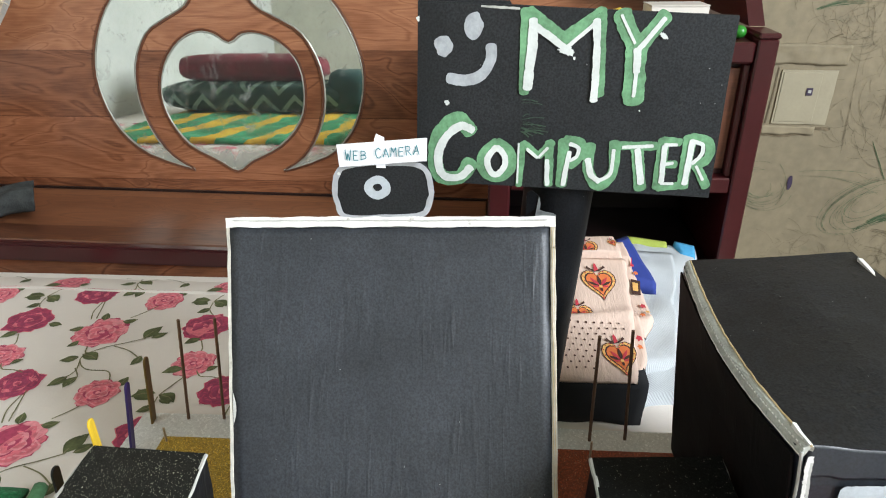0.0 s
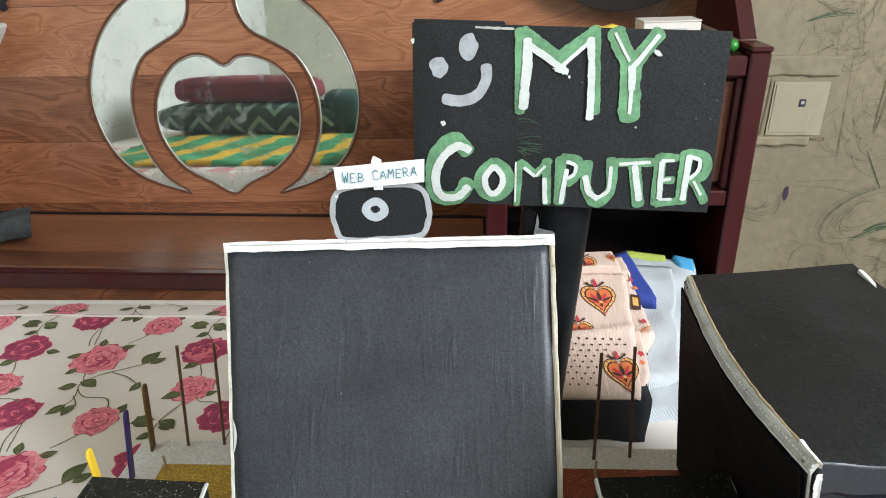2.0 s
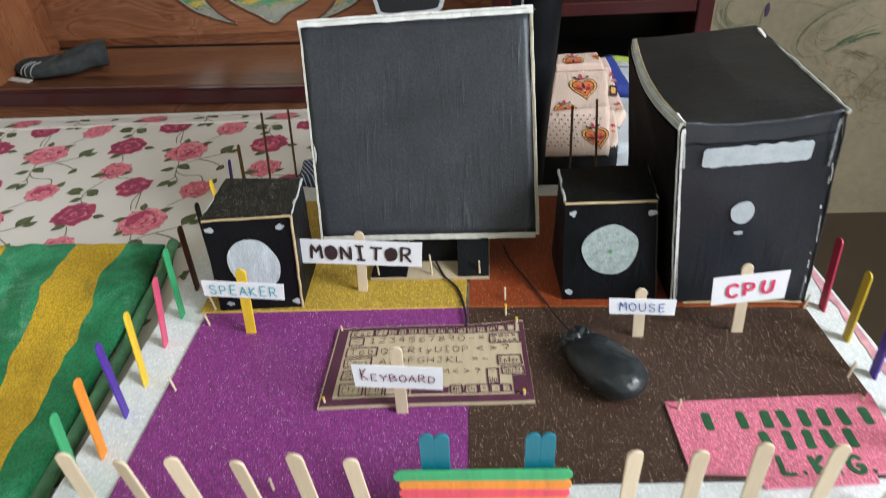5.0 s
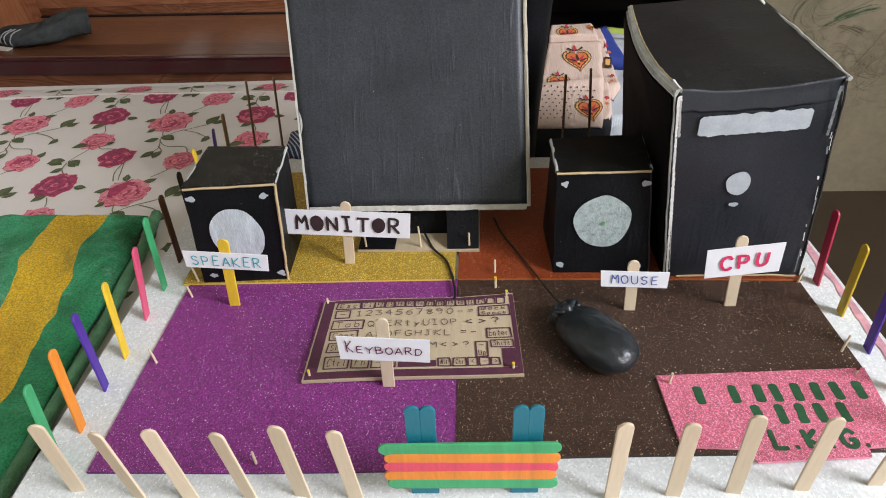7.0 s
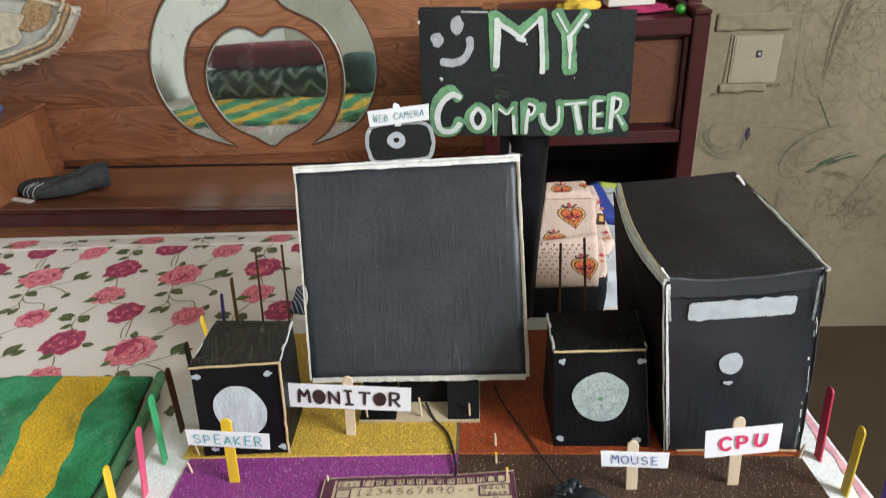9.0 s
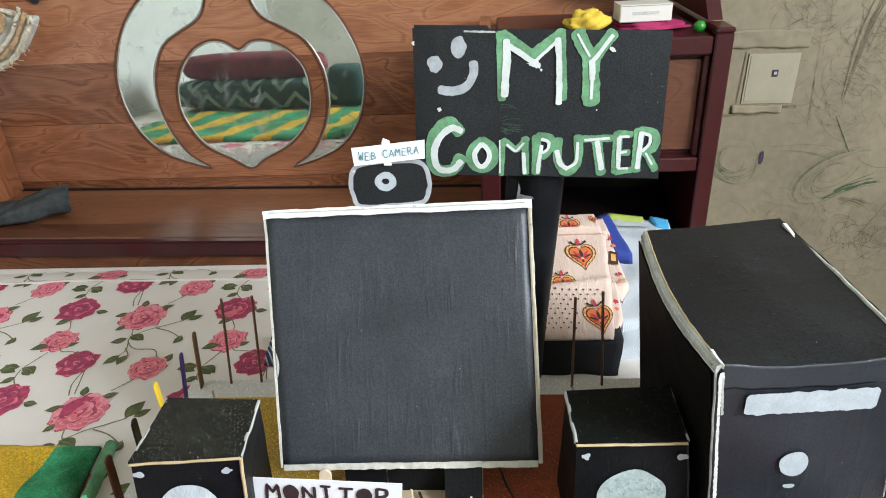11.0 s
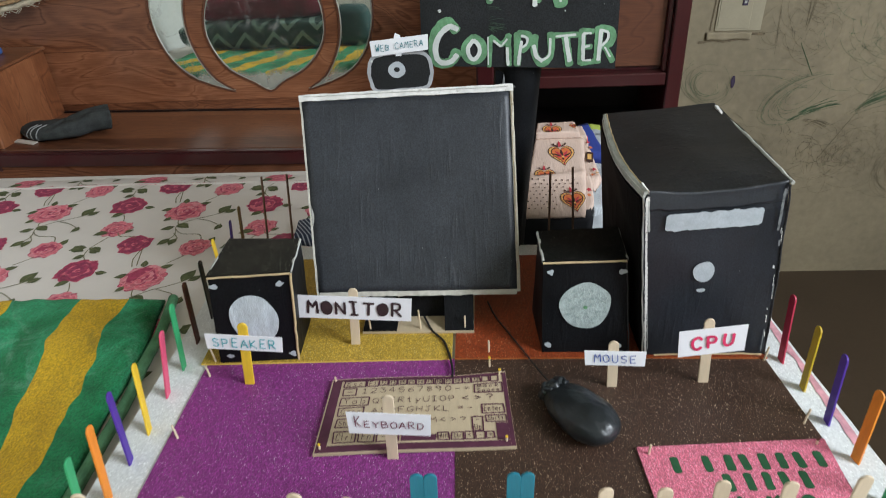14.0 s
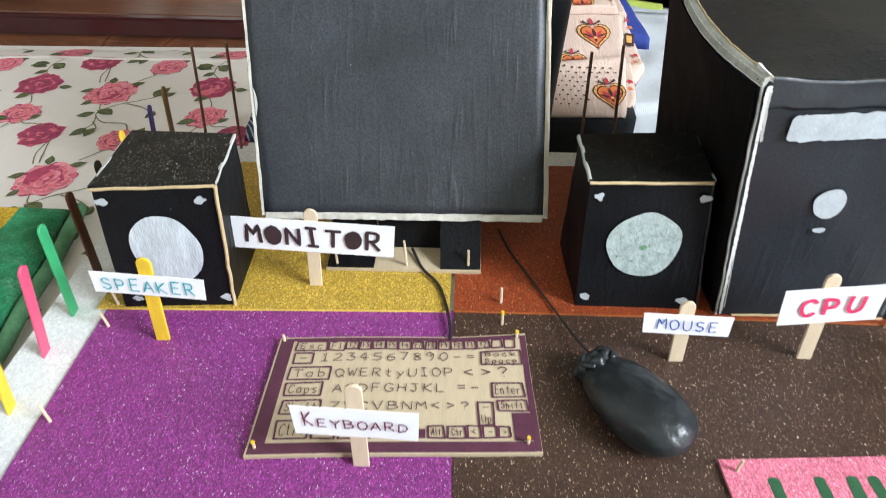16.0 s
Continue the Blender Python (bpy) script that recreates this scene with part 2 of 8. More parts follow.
M_INKTEAL = plain("teal_ink", (0.02, 0.36, 0.42), 0.6)
M_INKTEAL2 = plain("dull_teal_ink", (0.035, 0.20, 0.24), 0.6)
M_INKBLUE = plain("blue_ink", (0.03, 0.075, 0.32), 0.6)
M_INKRED = plain("pinkish_red_ink", (0.66, 0.035, 0.12), 0.6, var=0.3, scale=120)
M_INKMAR = plain("maroon_ink", (0.14, 0.02, 0.045), 0.6)
M_INKGREEN = plain("dark_green_paint", (0.012, 0.075, 0.028), 0.6, var=0.4, scale=120)
M_PLUM = plain("plum_marker", (0.085, 0.022, 0.045), 0.55, var=0.25, scale=80)
M_STICK = plain("bare_stick_wood", (0.63, 0.51, 0.36), 0.6, var=0.12, scale=30, stretch=(3, 3, 0.3))
M_STYRO = glitter("white_foam_board", (0.68, 0.70, 0.69), (0.95, 0.97, 0.96), 0.10, 620, 0.6, (0.86, 0.98, 1.06, 1.2))
M_CLAY = plain("black_clay", (0.014, 0.017, 0.019), 0.34, var=0.4, scale=45, fine=130, bumps=0.5, dist=0.0012, wear=(0.030, 0.034, 0.036))
M_CORD = plain("black_cord", (0.012, 0.012, 0.012), 0.5)
M_HEAD = wood("headboard_teak", (0.075, 0.025, 0.012), (0.225, 0.085, 0.040), (0.40, 0.178, 0.092), 0.24, 0.107)
M_HEADV = wood("headboard_teak_upright", (0.090, 0.028, 0.013), (0.25, 0.090, 0.038), (0.42, 0.18, 0.082), 0.3, 0.07, 2, 1)
M_SHELF = wood("shelf_teak", (0.066, 0.023, 0.012), (0.170, 0.065, 0.030), (0.28, 0.118, 0.056), 0.36, 0.13, 0, 1)
M_DOOR = wood("door_teak", (0.050, 0.016, 0.008), (0.105, 0.036, 0.017), (0.17, 0.066, 0.032), 0.42, 0.3, 0, 2)
M_MAROON = plain("maroon_varnish", (0.046, 0.0075, 0.0085), 0.3, var=0.2, scale=14, bumps=0.05)
M_MAROOND = plain("darkened_maroon", (0.010, 0.005, 0.005), 0.35, var=0.2, scale=14, bumps=0.05)
M_WALL = plain("aged_cream_plaster", (0.236, 0.194, 0.123), 0.75, var=0.24, scale=4.2, fine=60, bumps=0.12, dist=0.002, wear=(0.185, 0.158, 0.102))
M_WALLPALE = plain("pale_whitewash", (0.50, 0.51, 0.48), 0.75, var=0.12, scale=3.0, fine=50, bumps=0.1, dist=0.002)
M_WALLSOUTH = plain("grey_cream_limewash", (0.46, 0.45, 0.37), 0.75, var=0.16, scale=3.4, fine=50, bumps=0.1, dist=0.002, wear=(0.36, 0.36, 0.29))
M_PLATE = plain("cream_switch_plate", (0.33, 0.29, 0.20), 0.5, var=0.08, scale=20)
M_FLOOR = plain("dark_stone_floor", (0.052, 0.034, 0.021), 0.28, var=0.25, scale=4)
M_SHEET = plain("white_cotton_sheet", (0.70, 0.65, 0.60), 0.85, var=0.04, scale=11, fine=500, bumps=0.35, swell=14.0)
M_ROSE = plain("rose_print_pink", (0.66, 0.155, 0.20), 0.85, var=0.3, scale=110, bumps=0)
M_ROSEL = plain("rose_print_light", (0.74, 0.27, 0.31), 0.85, var=0.2, scale=110, bumps=0)
M_ROSED = plain("rose_print_deep", (0.40, 0.050, 0.110), 0.85, var=0.3, scale=110, bumps=0)
M_ROSEK = plain("rose_print_plum", (0.28, 0.040, 0.095), 0.85, var=0.3, scale=110, bumps=0)
M_LEAF = plain("leaf_print_olive", (0.088, 0.105, 0.042), 0.85, var=0.4, scale=110, bumps=0)
M_STEM = plain("stem_print_brown", (0.175, 0.165, 0.085), 0.85, var=0.2, scale=110, bumps=0)
M_SOCK = plain("charcoal_sock_knit", (0.047, 0.051, 0.051), 0.95, var=0.45, scale=60, fine=420, bumps=0.9, dist=0.0015, spec=0.15)
M_GREYSTRIPE = plain("light_sock_stripe", (0.27, 0.28, 0.28), 0.9)
M_DENIM = plain("black_cloth", (0.010, 0.011, 0.014), 0.9, var=0.2, scale=30, fine=900, bumps=0.4)
M_BLUECL = plain("royal_blue_cloth", (0.022, 0.045, 0.25), 0.85)
M_CYANCL = plain("sky_blue_cloth", (0.05, 0.28, 0.5), 0.85)
M_LIMECL = plain("lime_cloth_edge", (0.30, 0.36, 0.06), 0.85)
M_PEACH = plain("peach_printed_cotton", (0.63, 0.475, 0.395), 0.85, var=0.12, scale=26, fine=260, stretch=(1.6, 0.15, 1), bumps=0.7, dist=0.0012)
M_MOTIFO = plain("motif_orange", (0.66, 0.17, 0.05), 0.85, var=0.15)
M_MOTIFY = plain("motif_ochre", (0.70, 0.40, 0.12), 0.85, var=0.15)
M_MOTIFR = plain("motif_red", (0.50, 0.04, 0.06), 0.85, var=0.15)
M_MOTIFK = plain("motif_dark", (0.055, 0.022, 0.016), 0.85)
M_JUTE = plain("cream_lace", (0.52, 0.46, 0.35), 0.9, var=0.3, scale=80, fine=500, bumps=0.6)
M_LINING = plain("grey_white_lining", (0.44, 0.44, 0.40), 0.9, var=0.2, scale=50, fine=500, bumps=0.5)
M_JUTEB = plain("embroidered_band", (0.36, 0.23, 0.12), 0.9, var=0.6, scale=190, fine=500, bumps=0.6)
M_GREENBALL = plain("green_plastic", (0.020, 0.19, 0.020), 0.3, bumps=0)
M_BOXW = plain("white_carton", (0.62, 0.58, 0.52), 0.5, var=0.04)
M_MAGENTA = plain("magenta_cloth", (0.30, 0.012, 0.075), 0.8)
M_YELLOWCL = plain("yellow_cloth", (0.62, 0.42, 0.04), 0.8)
M_BLUEP = plain("blue_plastic", (0.05, 0.14, 0.42), 0.35, bumps=0)
M_REDVEL = plain("wine_red_velvet", (0.15, 0.010, 0.022), 0.85, var=0.6, scale=16, bumps=0.6, dist=0.004, swell=6.0, wear=(0.055, 0.004, 0.010))
M_TEALPIL = plain("teal_pillow", (0.006, 0.045, 0.040), 0.85, var=0.3)
M_DARKGAP = plain("switch_rocker_dark", (0.045, 0.03, 0.06), 0.5)
M_DARKLINE = plain("dark_brown_line", (0.145, 0.112, 0.068), 0.9, var=0.5, scale=80)
M_CRAYON = plain("green_crayon", (0.125, 0.140, 0.080), 0.8, var=0.35, scale=60, bumps=0)
M_CRAYOND = plain("grey_pencil", (0.150, 0.122, 0.075), 0.8, var=0.3, scale=60, bumps=0)
M_CRAYONG = plain("dark_green_crayon", (0.06, 0.095, 0.045), 0.8, var=0.35, scale=60, bumps=0)
STICKS = {}
for nm, col in (("green", (0.04, 0.36, 0.14)), ("pink", (0.66, 0.085, 0.17)), ("yellow", (0.76, 0.50, 0.03)), ("violet", (0.075, 0.028, 0.30)),
                ("orange", (0.78, 0.25, 0.025)), ("brown", (0.10, 0.022, 0.012)), ("black", (0.012, 0.010, 0.012)), ("ochre", (0.20, 0.115, 0.025)),
                ("indigo", (0.034, 0.017, 0.115)), ("crimson", (0.42, 0.025, 0.06)), ("rose", (0.74, 0.065, 0.115)), ("blue", (0.002, 0.165, 0.235)), ("mustard", (0.52, 0.35, 0.02))):
    STICKS[nm] = plain(nm + "_stick_paint", col, 0.5, var=0.18, scale=40, stretch=(3, 3, 0.5))
M_THIN = plain("brown_thin_stick", (0.19, 0.105, 0.065), 0.7)


def mirror_glass():
    """Old silvered glass: cloudy streaks, dull spots, and the sheet's grey reflection painted along the lower tips."""
    m, nt, p = nodes_of("mirror_glass")
    v = coords(nt)
    n = noise_tex(nt, v, 6, 5, 0.6)
    wear = noise_tex(nt, v, 26, 7, 0.75, 0.8)
    streak = noise_tex(nt, coords(nt, (1.0, 1.0, 0.35)), 34, 6, 0.7, 1.5)
    spot = ramp(nt, wear.outputs[0], ((0.57, (0, 0, 0)), (0.70, (0.36,) * 3)))
    sep = nt.nodes.new("ShaderNodeSeparateXYZ")
    link(nt, v, sep.inputs[0])
    low = maths(nt, "ADD", sep.outputs[2], maths(nt, "MULTIPLY", maths(nt, "SUBTRACT", wear.outputs[0], 0.5), 0.09))
    # Grey painted in below a ragged height, for the sheet's reflection.
    tip_grey = ramp(nt, low, ((0.028, (0.70,) * 3), (0.060, (0.0,) * 3)))
    dulled = maths(nt, "MAXIMUM", spot, tip_grey)
    silver = ramp(nt, n.outputs[0], ((0.4, (0.82, 0.85, 0.81)), (0.75, (0.66, 0.70, 0.65))))
    c = mixc(nt, ramp(nt, streak.outputs[0], ((0.52, (0, 0, 0)), (0.68, (0.5,) * 3))), silver, (0.86, 0.88, 0.86))
    c = mixc(nt, spot, c, (0.10, 0.11, 0.075))
    link(nt, mixc(nt, tip_grey, c, (0.22, 0.23, 0.17)), p.inputs["Base Color"])
    link(nt, maths(nt, "SUBTRACT", 0.97, maths(nt, "MULTIPLY", dulled, 0.75)), p.inputs["Metallic"])
    rough = maths(nt, "ADD", maths(nt, "MULTIPLY", dulled, 0.35), ramp(nt, streak.outputs[0], ((0.5, (0.015,) * 3), (0.72, (0.10,) * 3))))
    link(nt, rough, p.inputs["Roughness"])
    return m


M_MIRROR = mirror_glass()
M_BEVEL = plain("tarnished_glass_edge", (0.30, 0.30, 0.26), 0.42, 0.35, var=0.3, scale=60, fine=300, bumps=0.1, wear=(0.14, 0.13, 0.10))


def towel_cloth():
    """Terry towel: slanting green and yellow stripes with blotchy pile."""
    m, nt, p = nodes_of("striped_terry")
    tc = nt.nodes.new("ShaderNodeTexCoord")
    sep = nt.nodes.new("ShaderNodeSeparateXYZ")
    link(nt, tc.outputs["Object"], sep.inputs[0])
    wob = noise_tex(nt, tc.outputs["Object"], 9, 2, 0.5)
    u = maths(nt, "ADD", sep.outputs[0], maths(nt, "MULTIPLY", sep.outputs[1], 0.150))
    u = maths(nt, "ADD", u, maths(nt, "MULTIPLY", maths(nt, "SUBTRACT", wob.outputs[0], 0.5), 0.050))
    f = maths(nt, "FRACT", maths(nt, "DIVIDE", maths(nt, "ADD", u, 0.396 + 14.6), 0.146))
    yel = maths(nt, "GREATER_THAN", f, 0.596)
    pile, blotch = noise_tex(nt, tc.outputs["Object"], 480, 3, 0.7), noise_tex(nt, tc.outputs["Object"], 11, 6, 0.65, 0.5)
    g = ramp(nt, blotch.outputs[0], ((0.30, (0.003, 0.105, 0.032)), (0.50, (0.008, 0.235, 0.078)), (0.70, (0.05, 0.45, 0.21))))
    y = ramp(nt, blotch.outputs[0], ((0.3, (0.52, 0.295, 0.004)), (0.7, (0.84, 0.53, 0.014))))
    pale = noise_tex(nt, tc.outputs["Object"], 16, 7, 0.72, 1.2)
    g = mixc(nt, ramp(nt, pale.outputs[0], ((0.56, (0, 0, 0)), (0.72, (0.6, 0.6, 0.6)))), g, (0.20, 0.47, 0.30))
    soil = noise_tex(nt, tc.outputs["Object"], 24, 6, 0.7, 0.8)
    y = mixc(nt, ramp(nt, soil.outputs[0], ((0.58, (0, 0, 0)), (0.70, (0.55, 0.55, 0.55)))), y, (0.26, 0.20, 0.02))
    c = mixc(nt, yel, g, y)
    c = mixc(nt, 0.62, c, ramp(nt, pile.outputs[0], ((0.33, (0.28,) * 3), (0.66, (1.45,) * 3))), "MULTIPLY")
    link(nt, c, p.inputs["Base Color"])
    p.inputs["Roughness"].default_value = 0.95
    p.inputs["Sheen Weight"].default_value = 0.05
    bump(nt, p, pile.outputs[0], 0.9, 0.003)
    return m


M_TOWEL = towel_cloth()


def zigzag_cloth():
    m, nt, p = nodes_of("zigzag_weave")
    tc = nt.nodes.new("ShaderNodeTexCoord")
    sep = nt.nodes.new("ShaderNodeSeparateXYZ")
    link(nt, tc.outputs["Object"], sep.inputs[0])
    tri = maths(nt, "ABSOLUTE", maths(nt, "SUBTRACT", maths(nt, "FRACT", maths(nt, "MULTIPLY", sep.outputs[0], 9.0)), 0.5))
    w = maths(nt, "FRACT", maths(nt, "ADD", maths(nt, "MULTIPLY", sep.outputs[2], 14.0), maths(nt, "MULTIPLY", tri, 1.6)))
    c = mixc(nt, maths(nt, "GREATER_THAN", w, 0.72), (0.013, 0.046, 0.035), (0.19, 0.29, 0.24))
    link(nt, c, p.inputs["Base Color"])
    p.inputs["Roughness"].default_value = 0.95
    bump(nt, p, noise_tex(nt, tc.outputs["Object"], 500, 2).outputs[0], 0.5, 0.002)
    return m


M_ZIG = zigzag_cloth()


def striped_cloth():
    m, nt, p = nodes_of("navy_striped_cloth")
    tc = nt.nodes.new("ShaderNodeTexCoord")
    sep = nt.nodes.new("ShaderNodeSeparateXYZ")
    link(nt, tc.outputs["Object"], sep.inputs[0])
    u = maths(nt, "ADD", maths(nt, "MULTIPLY", sep.outputs[0], 160.0), maths(nt, "MULTIPLY", sep.outputs[1], 110.0))
    c = mixc(nt, maths(nt, "GREATER_THAN", maths(nt, "FRACT", u), 0.68), (0.022, 0.032, 0.060), (0.34, 0.37, 0.42))
    link(nt, c, p.inputs["Base Color"])
    p.inputs["Roughness"].default_value = 0.9
    return m


M_STRIPED = striped_cloth()


def ribbed_cloth():
    m, nt, p = nodes_of("white_rib_knit")
    tc = nt.nodes.new("ShaderNodeTexCoord")
    sep = nt.nodes.new("ShaderNodeSeparateXYZ")
    link(nt, tc.outputs["Object"], sep.inputs[0])
    sway = noise_tex(nt, tc.outputs["Object"], 14, 3)
    u = maths(nt, "ADD", maths(nt, "MULTIPLY", sep.outputs[0], 1900.0), maths(nt, "MULTIPLY", sep.outputs[1], 2400.0))
    rib = maths(nt, "SINE", maths(nt, "ADD", u, maths(nt, "MULTIPLY", sway.outputs[0], 14.0)))
    cloud = noise_tex(nt, tc.outputs["Object"], 20, 4)
    c = ramp(nt, cloud.outputs[0], ((0.3, (0.45, 0.48, 0.50)), (0.7, (0.53, 0.56, 0.58))))
    c = mixc(nt, 0.5, c, ramp(nt, rib, ((0.0, (0.74,) * 3), (0.8, (1.0,) * 3))), "MULTIPLY")
    link(nt, c, p.inputs["Base Color"])
    p.inputs["Roughness"].default_value = 0.9
    bump(nt, p, rib, 0.4, 0.0005)
    return m


M_RIBK = ribbed_cloth()

# ---------------------------------------------------------------- mesh helpers


def part(name, bm, material, parent=None, label="", smooth=False):
    """Links a bmesh as one mesh object, under a thing or a part."""
    bmesh.ops.recalc_face_normals(bm, faces=bm.faces)
    me = bpy.data.meshes.new(name)
    bm.to_mesh(me)
    bm.free()
    for mt in (material if isinstance(material, (list, tuple)) else [material]):
        me.materials.append(mt)
    if smooth:
        for f in me.polygons:
            f.use_smooth = True
    ob = new(name, me)
    if parent:
        ob.parent = parent
    if label:
        ob["label"] = label
    return ob


def thing(name, label, category, group="", kind="", m=None):
    ob = new(name)
    if m is not None:
        ob.matrix_basis = m
    return tagged(ob, label, category, group, kind)


def box(x0, x1, y0, y1, z0, z1, bevel=0.0, seg=1, bm=None):
    own = bmesh.new()
    bmesh.ops.create_cube(own, size=1.0)
    for v in own.verts:
        v.co = Vector(((x0 + x1) / 2 + v.co.x * (x1 - x0), (y0 + y1) / 2 + v.co.y * (y1 - y0), (z0 + z1) / 2 + v.co.z * (z1 - z0)))
    if bevel:
        bmesh.ops.bevel(own, geom=list(own.edges), offset=bevel, segments=seg, affect="EDGES")
    if bm is None:
        return own
    tmp = bpy.data.meshes.new("tmp")
    own.to_mesh(tmp)
    own.free()
    bm.from_mesh(tmp)
    bpy.data.meshes.remove(tmp)
    return bm


def wob(p, amp, freq=30.0, seed=0.0):
    if not amp:
        return Vector(p)
    q = Vector(p) * freq + Vector((seed, seed * 1.7, seed * 0.3))
    return Vector(p) + amp * Vector((noise.noise(q), noise.noise(q + Vector((31, 0, 0))), noise.noise(q + Vector((0, 57, 0)))))


def hexa(c, n=(1, 1, 1), amp=0.0, freq=30.0, seed=0.0):
    """A block from eight corners (x, then y, then z fastest last: 000 100 010 110 001 101 011 111), its faces split and unevenly bent."""
    c = [Vector(p) for p in c]

    def at(u, v, w):
        a = c[0].lerp(c[1], u).lerp(c[2].lerp(c[3], u), v)
        b = c[4].lerp(c[5], u).lerp(c[6].lerp(c[7], u), v)
        return wob(a.lerp(b, w), amp, freq, seed)

    bm, seen = bmesh.new(), {}

    def vert(i, j, k):
        key = (i, j, k)
        if key not in seen:
            seen[key] = bm.verts.new(at(i / n[0], j / n[1], k / n[2]))
        return seen[key]

    for ax in range(3):
        o = [a for a in range(3) if a != ax]
        for side in (0, n[ax]):
            for i in range(n[o[0]]):
                for j in range(n[o[1]]):
                    q = []
                    for di, dj in ((0, 0), (1, 0), (1, 1), (0, 1)):
                        ix = [0, 0, 0]
                        ix[ax], ix[o[0]], ix[o[1]] = side, i + di, j + dj
                        q.append(vert(*ix))
                    bm.faces.new(q)
    return bm


def block(x0, x1, y0, y1, z0, z1, n=(1, 1, 1), amp=0.0, freq=30.0, seed=0.0):
    return hexa([(x, y, z) for z in (z0, z1) for y in (y0, y1) for x in (x0, x1)], n, amp, freq, seed)


def prism(pts, y0, y1, bevel=0.0):
    """A flat outline in x and z, given thickness along y."""
    bm = bmesh.new()
    a = [bm.verts.new((x, y0, z)) for x, z in pts]
    b = [bm.verts.new((x, y1, z)) for x, z in pts]
    bm.faces.new(a)
    bm.faces.new(b[::-1])
    for i in range(len(pts)):
        j = (i + 1) % len(pts)
        bm.faces.new((a[i], a[j], b[j], b[i]))
    if bevel:
        bmesh.ops.bevel(bm, geom=[e for e in bm.edges if abs(e.verts[0].co.y - e.verts[1].co.y) < 1e-7], offset=bevel, segments=1, affect="EDGES")
    return bm


def smooth_path(pts, steps=6, closed=False):
    P = [Vector(p) for p in pts]
    n, out = len(P), []
    for i in range(n if closed else n - 1):
        p0 = P[(i - 1) % n] if closed else P[max(i - 1, 0)]
        p1, p2 = P[i], P[(i + 1) % n]
        p3 = P[(i + 2) % n] if closed else P[min(i + 2, n - 1)]
        for s in range(steps):
            t = s / steps
            out.append(0.5 * ((2 * p1) + (p2 - p0) * t + (2 * p0 - 5 * p1 + 4 * p2 - p3) * t * t + (3 * p1 - p0 - 3 * p2 + p3) * t ** 3))
    if not closed:
        out.append(P[-1])
    return out


def tube(pts, r, sides=8, bm=None, taper=1.0):
    bm = bm or bmesh.new()
    P, rings = [Vector(p) for p in pts], []
    for i, p in enumerate(P):
        d = (P[min(i + 1, len(P) - 1)] - P[max(i - 1, 0)]).normalized()
        s = d.cross(Vector((0, 0, 1)) if abs(d.z) < 0.9 else Vector((1, 0, 0))).normalized()
        u = s.cross(d)
        rr = r * (1 + (taper - 1) * i / max(1, len(P) - 1))
        rings.append([bm.verts.new(p + rr * (math.cos(2 * math.pi * k / sides) * s + math.sin(2 * math.pi * k / sides) * u)) for k in range(sides)])
    for a, b in zip(rings, rings[1:]):
        for k in range(sides):
            bm.faces.new((a[k], a[(k + 1) % sides], b[(k + 1) % sides], b[k]))
    bm.faces.new(rings[0])
    bm.faces.new(rings[-1][::-1])
    return bm


def ribbon(bm, pts, width, y, wobble=0.12, seed=0.0, mi=0):
    """A flat brush stroke in the local x-z plane, at depth y, with round ends and uneven edges."""
    P = [Vector((p[0], p[1])) for p in pts]
    if len(P) < 2:
        return
    L, R = [], []
    for i, p in enumerate(P):
        d = P[min(i + 1, len(P) - 1)] - P[max(i - 1, 0)]
        if d.length < 1e-9:
            d = Vector((1, 0))
        d.normalize()
        s = Vector((-d.y, d.x))
        edge = [width / 2 * (1 + wobble * (0.6 * noise.noise(Vector((p.x / width * 0.6 + seed, p.y / width * 0.6, seed + g))) + 0.5 * noise.noise(Vector((p.x / width * 3.1, p.y / width * 3.1, seed + 5 + g)))))
                for g in (0.0, 40.0)]
        L.append(p + s * edge[0])
        R.append(p - s * edge[1])
    caps = []
    for p, q in ((P[-1], P[-2]), (P[0], P[1])):
        d = (p - q).normalized()
        s = Vector((-d.y, d.x))
        caps.append([p + width / 2 * (math.cos(a) * s + 0.55 * math.sin(a) * d) for a in (math.pi * k / 6 for k in range(1, 6))])
    depth = [y - 5e-6 * i for i in range(len(P))]
    vl = [bm.verts.new((v.x, d, v.y)) for v, d in zip(L, depth)]
    vr = [bm.verts.new((v.x, d, v.y)) for v, d in zip(R, depth)]
    ends = [[bm.verts.new((v.x, d, v.y)) for v in cap] for cap, d in zip(caps, (depth[-1], depth[0]))]
    loops = [(vl[i], vl[i + 1], vr[i + 1], vr[i]) for i in range(len(P) - 1)]
    for loop in loops + [(vl[-1], *ends[0], vr[-1]), (vr[0], *ends[1], vl[0])]:
        bm.faces.new(loop).material_index = mi


def dense(pts, step):
    out = [Vector(pts[0])]
    for a, b in zip(pts, pts[1:]):
        a, b = Vector(a), Vector(b)
        n = max(1, int((b - a).length / step))
        out += [a.lerp(b, (k + 1) / n) for k in range(n)]
    return out


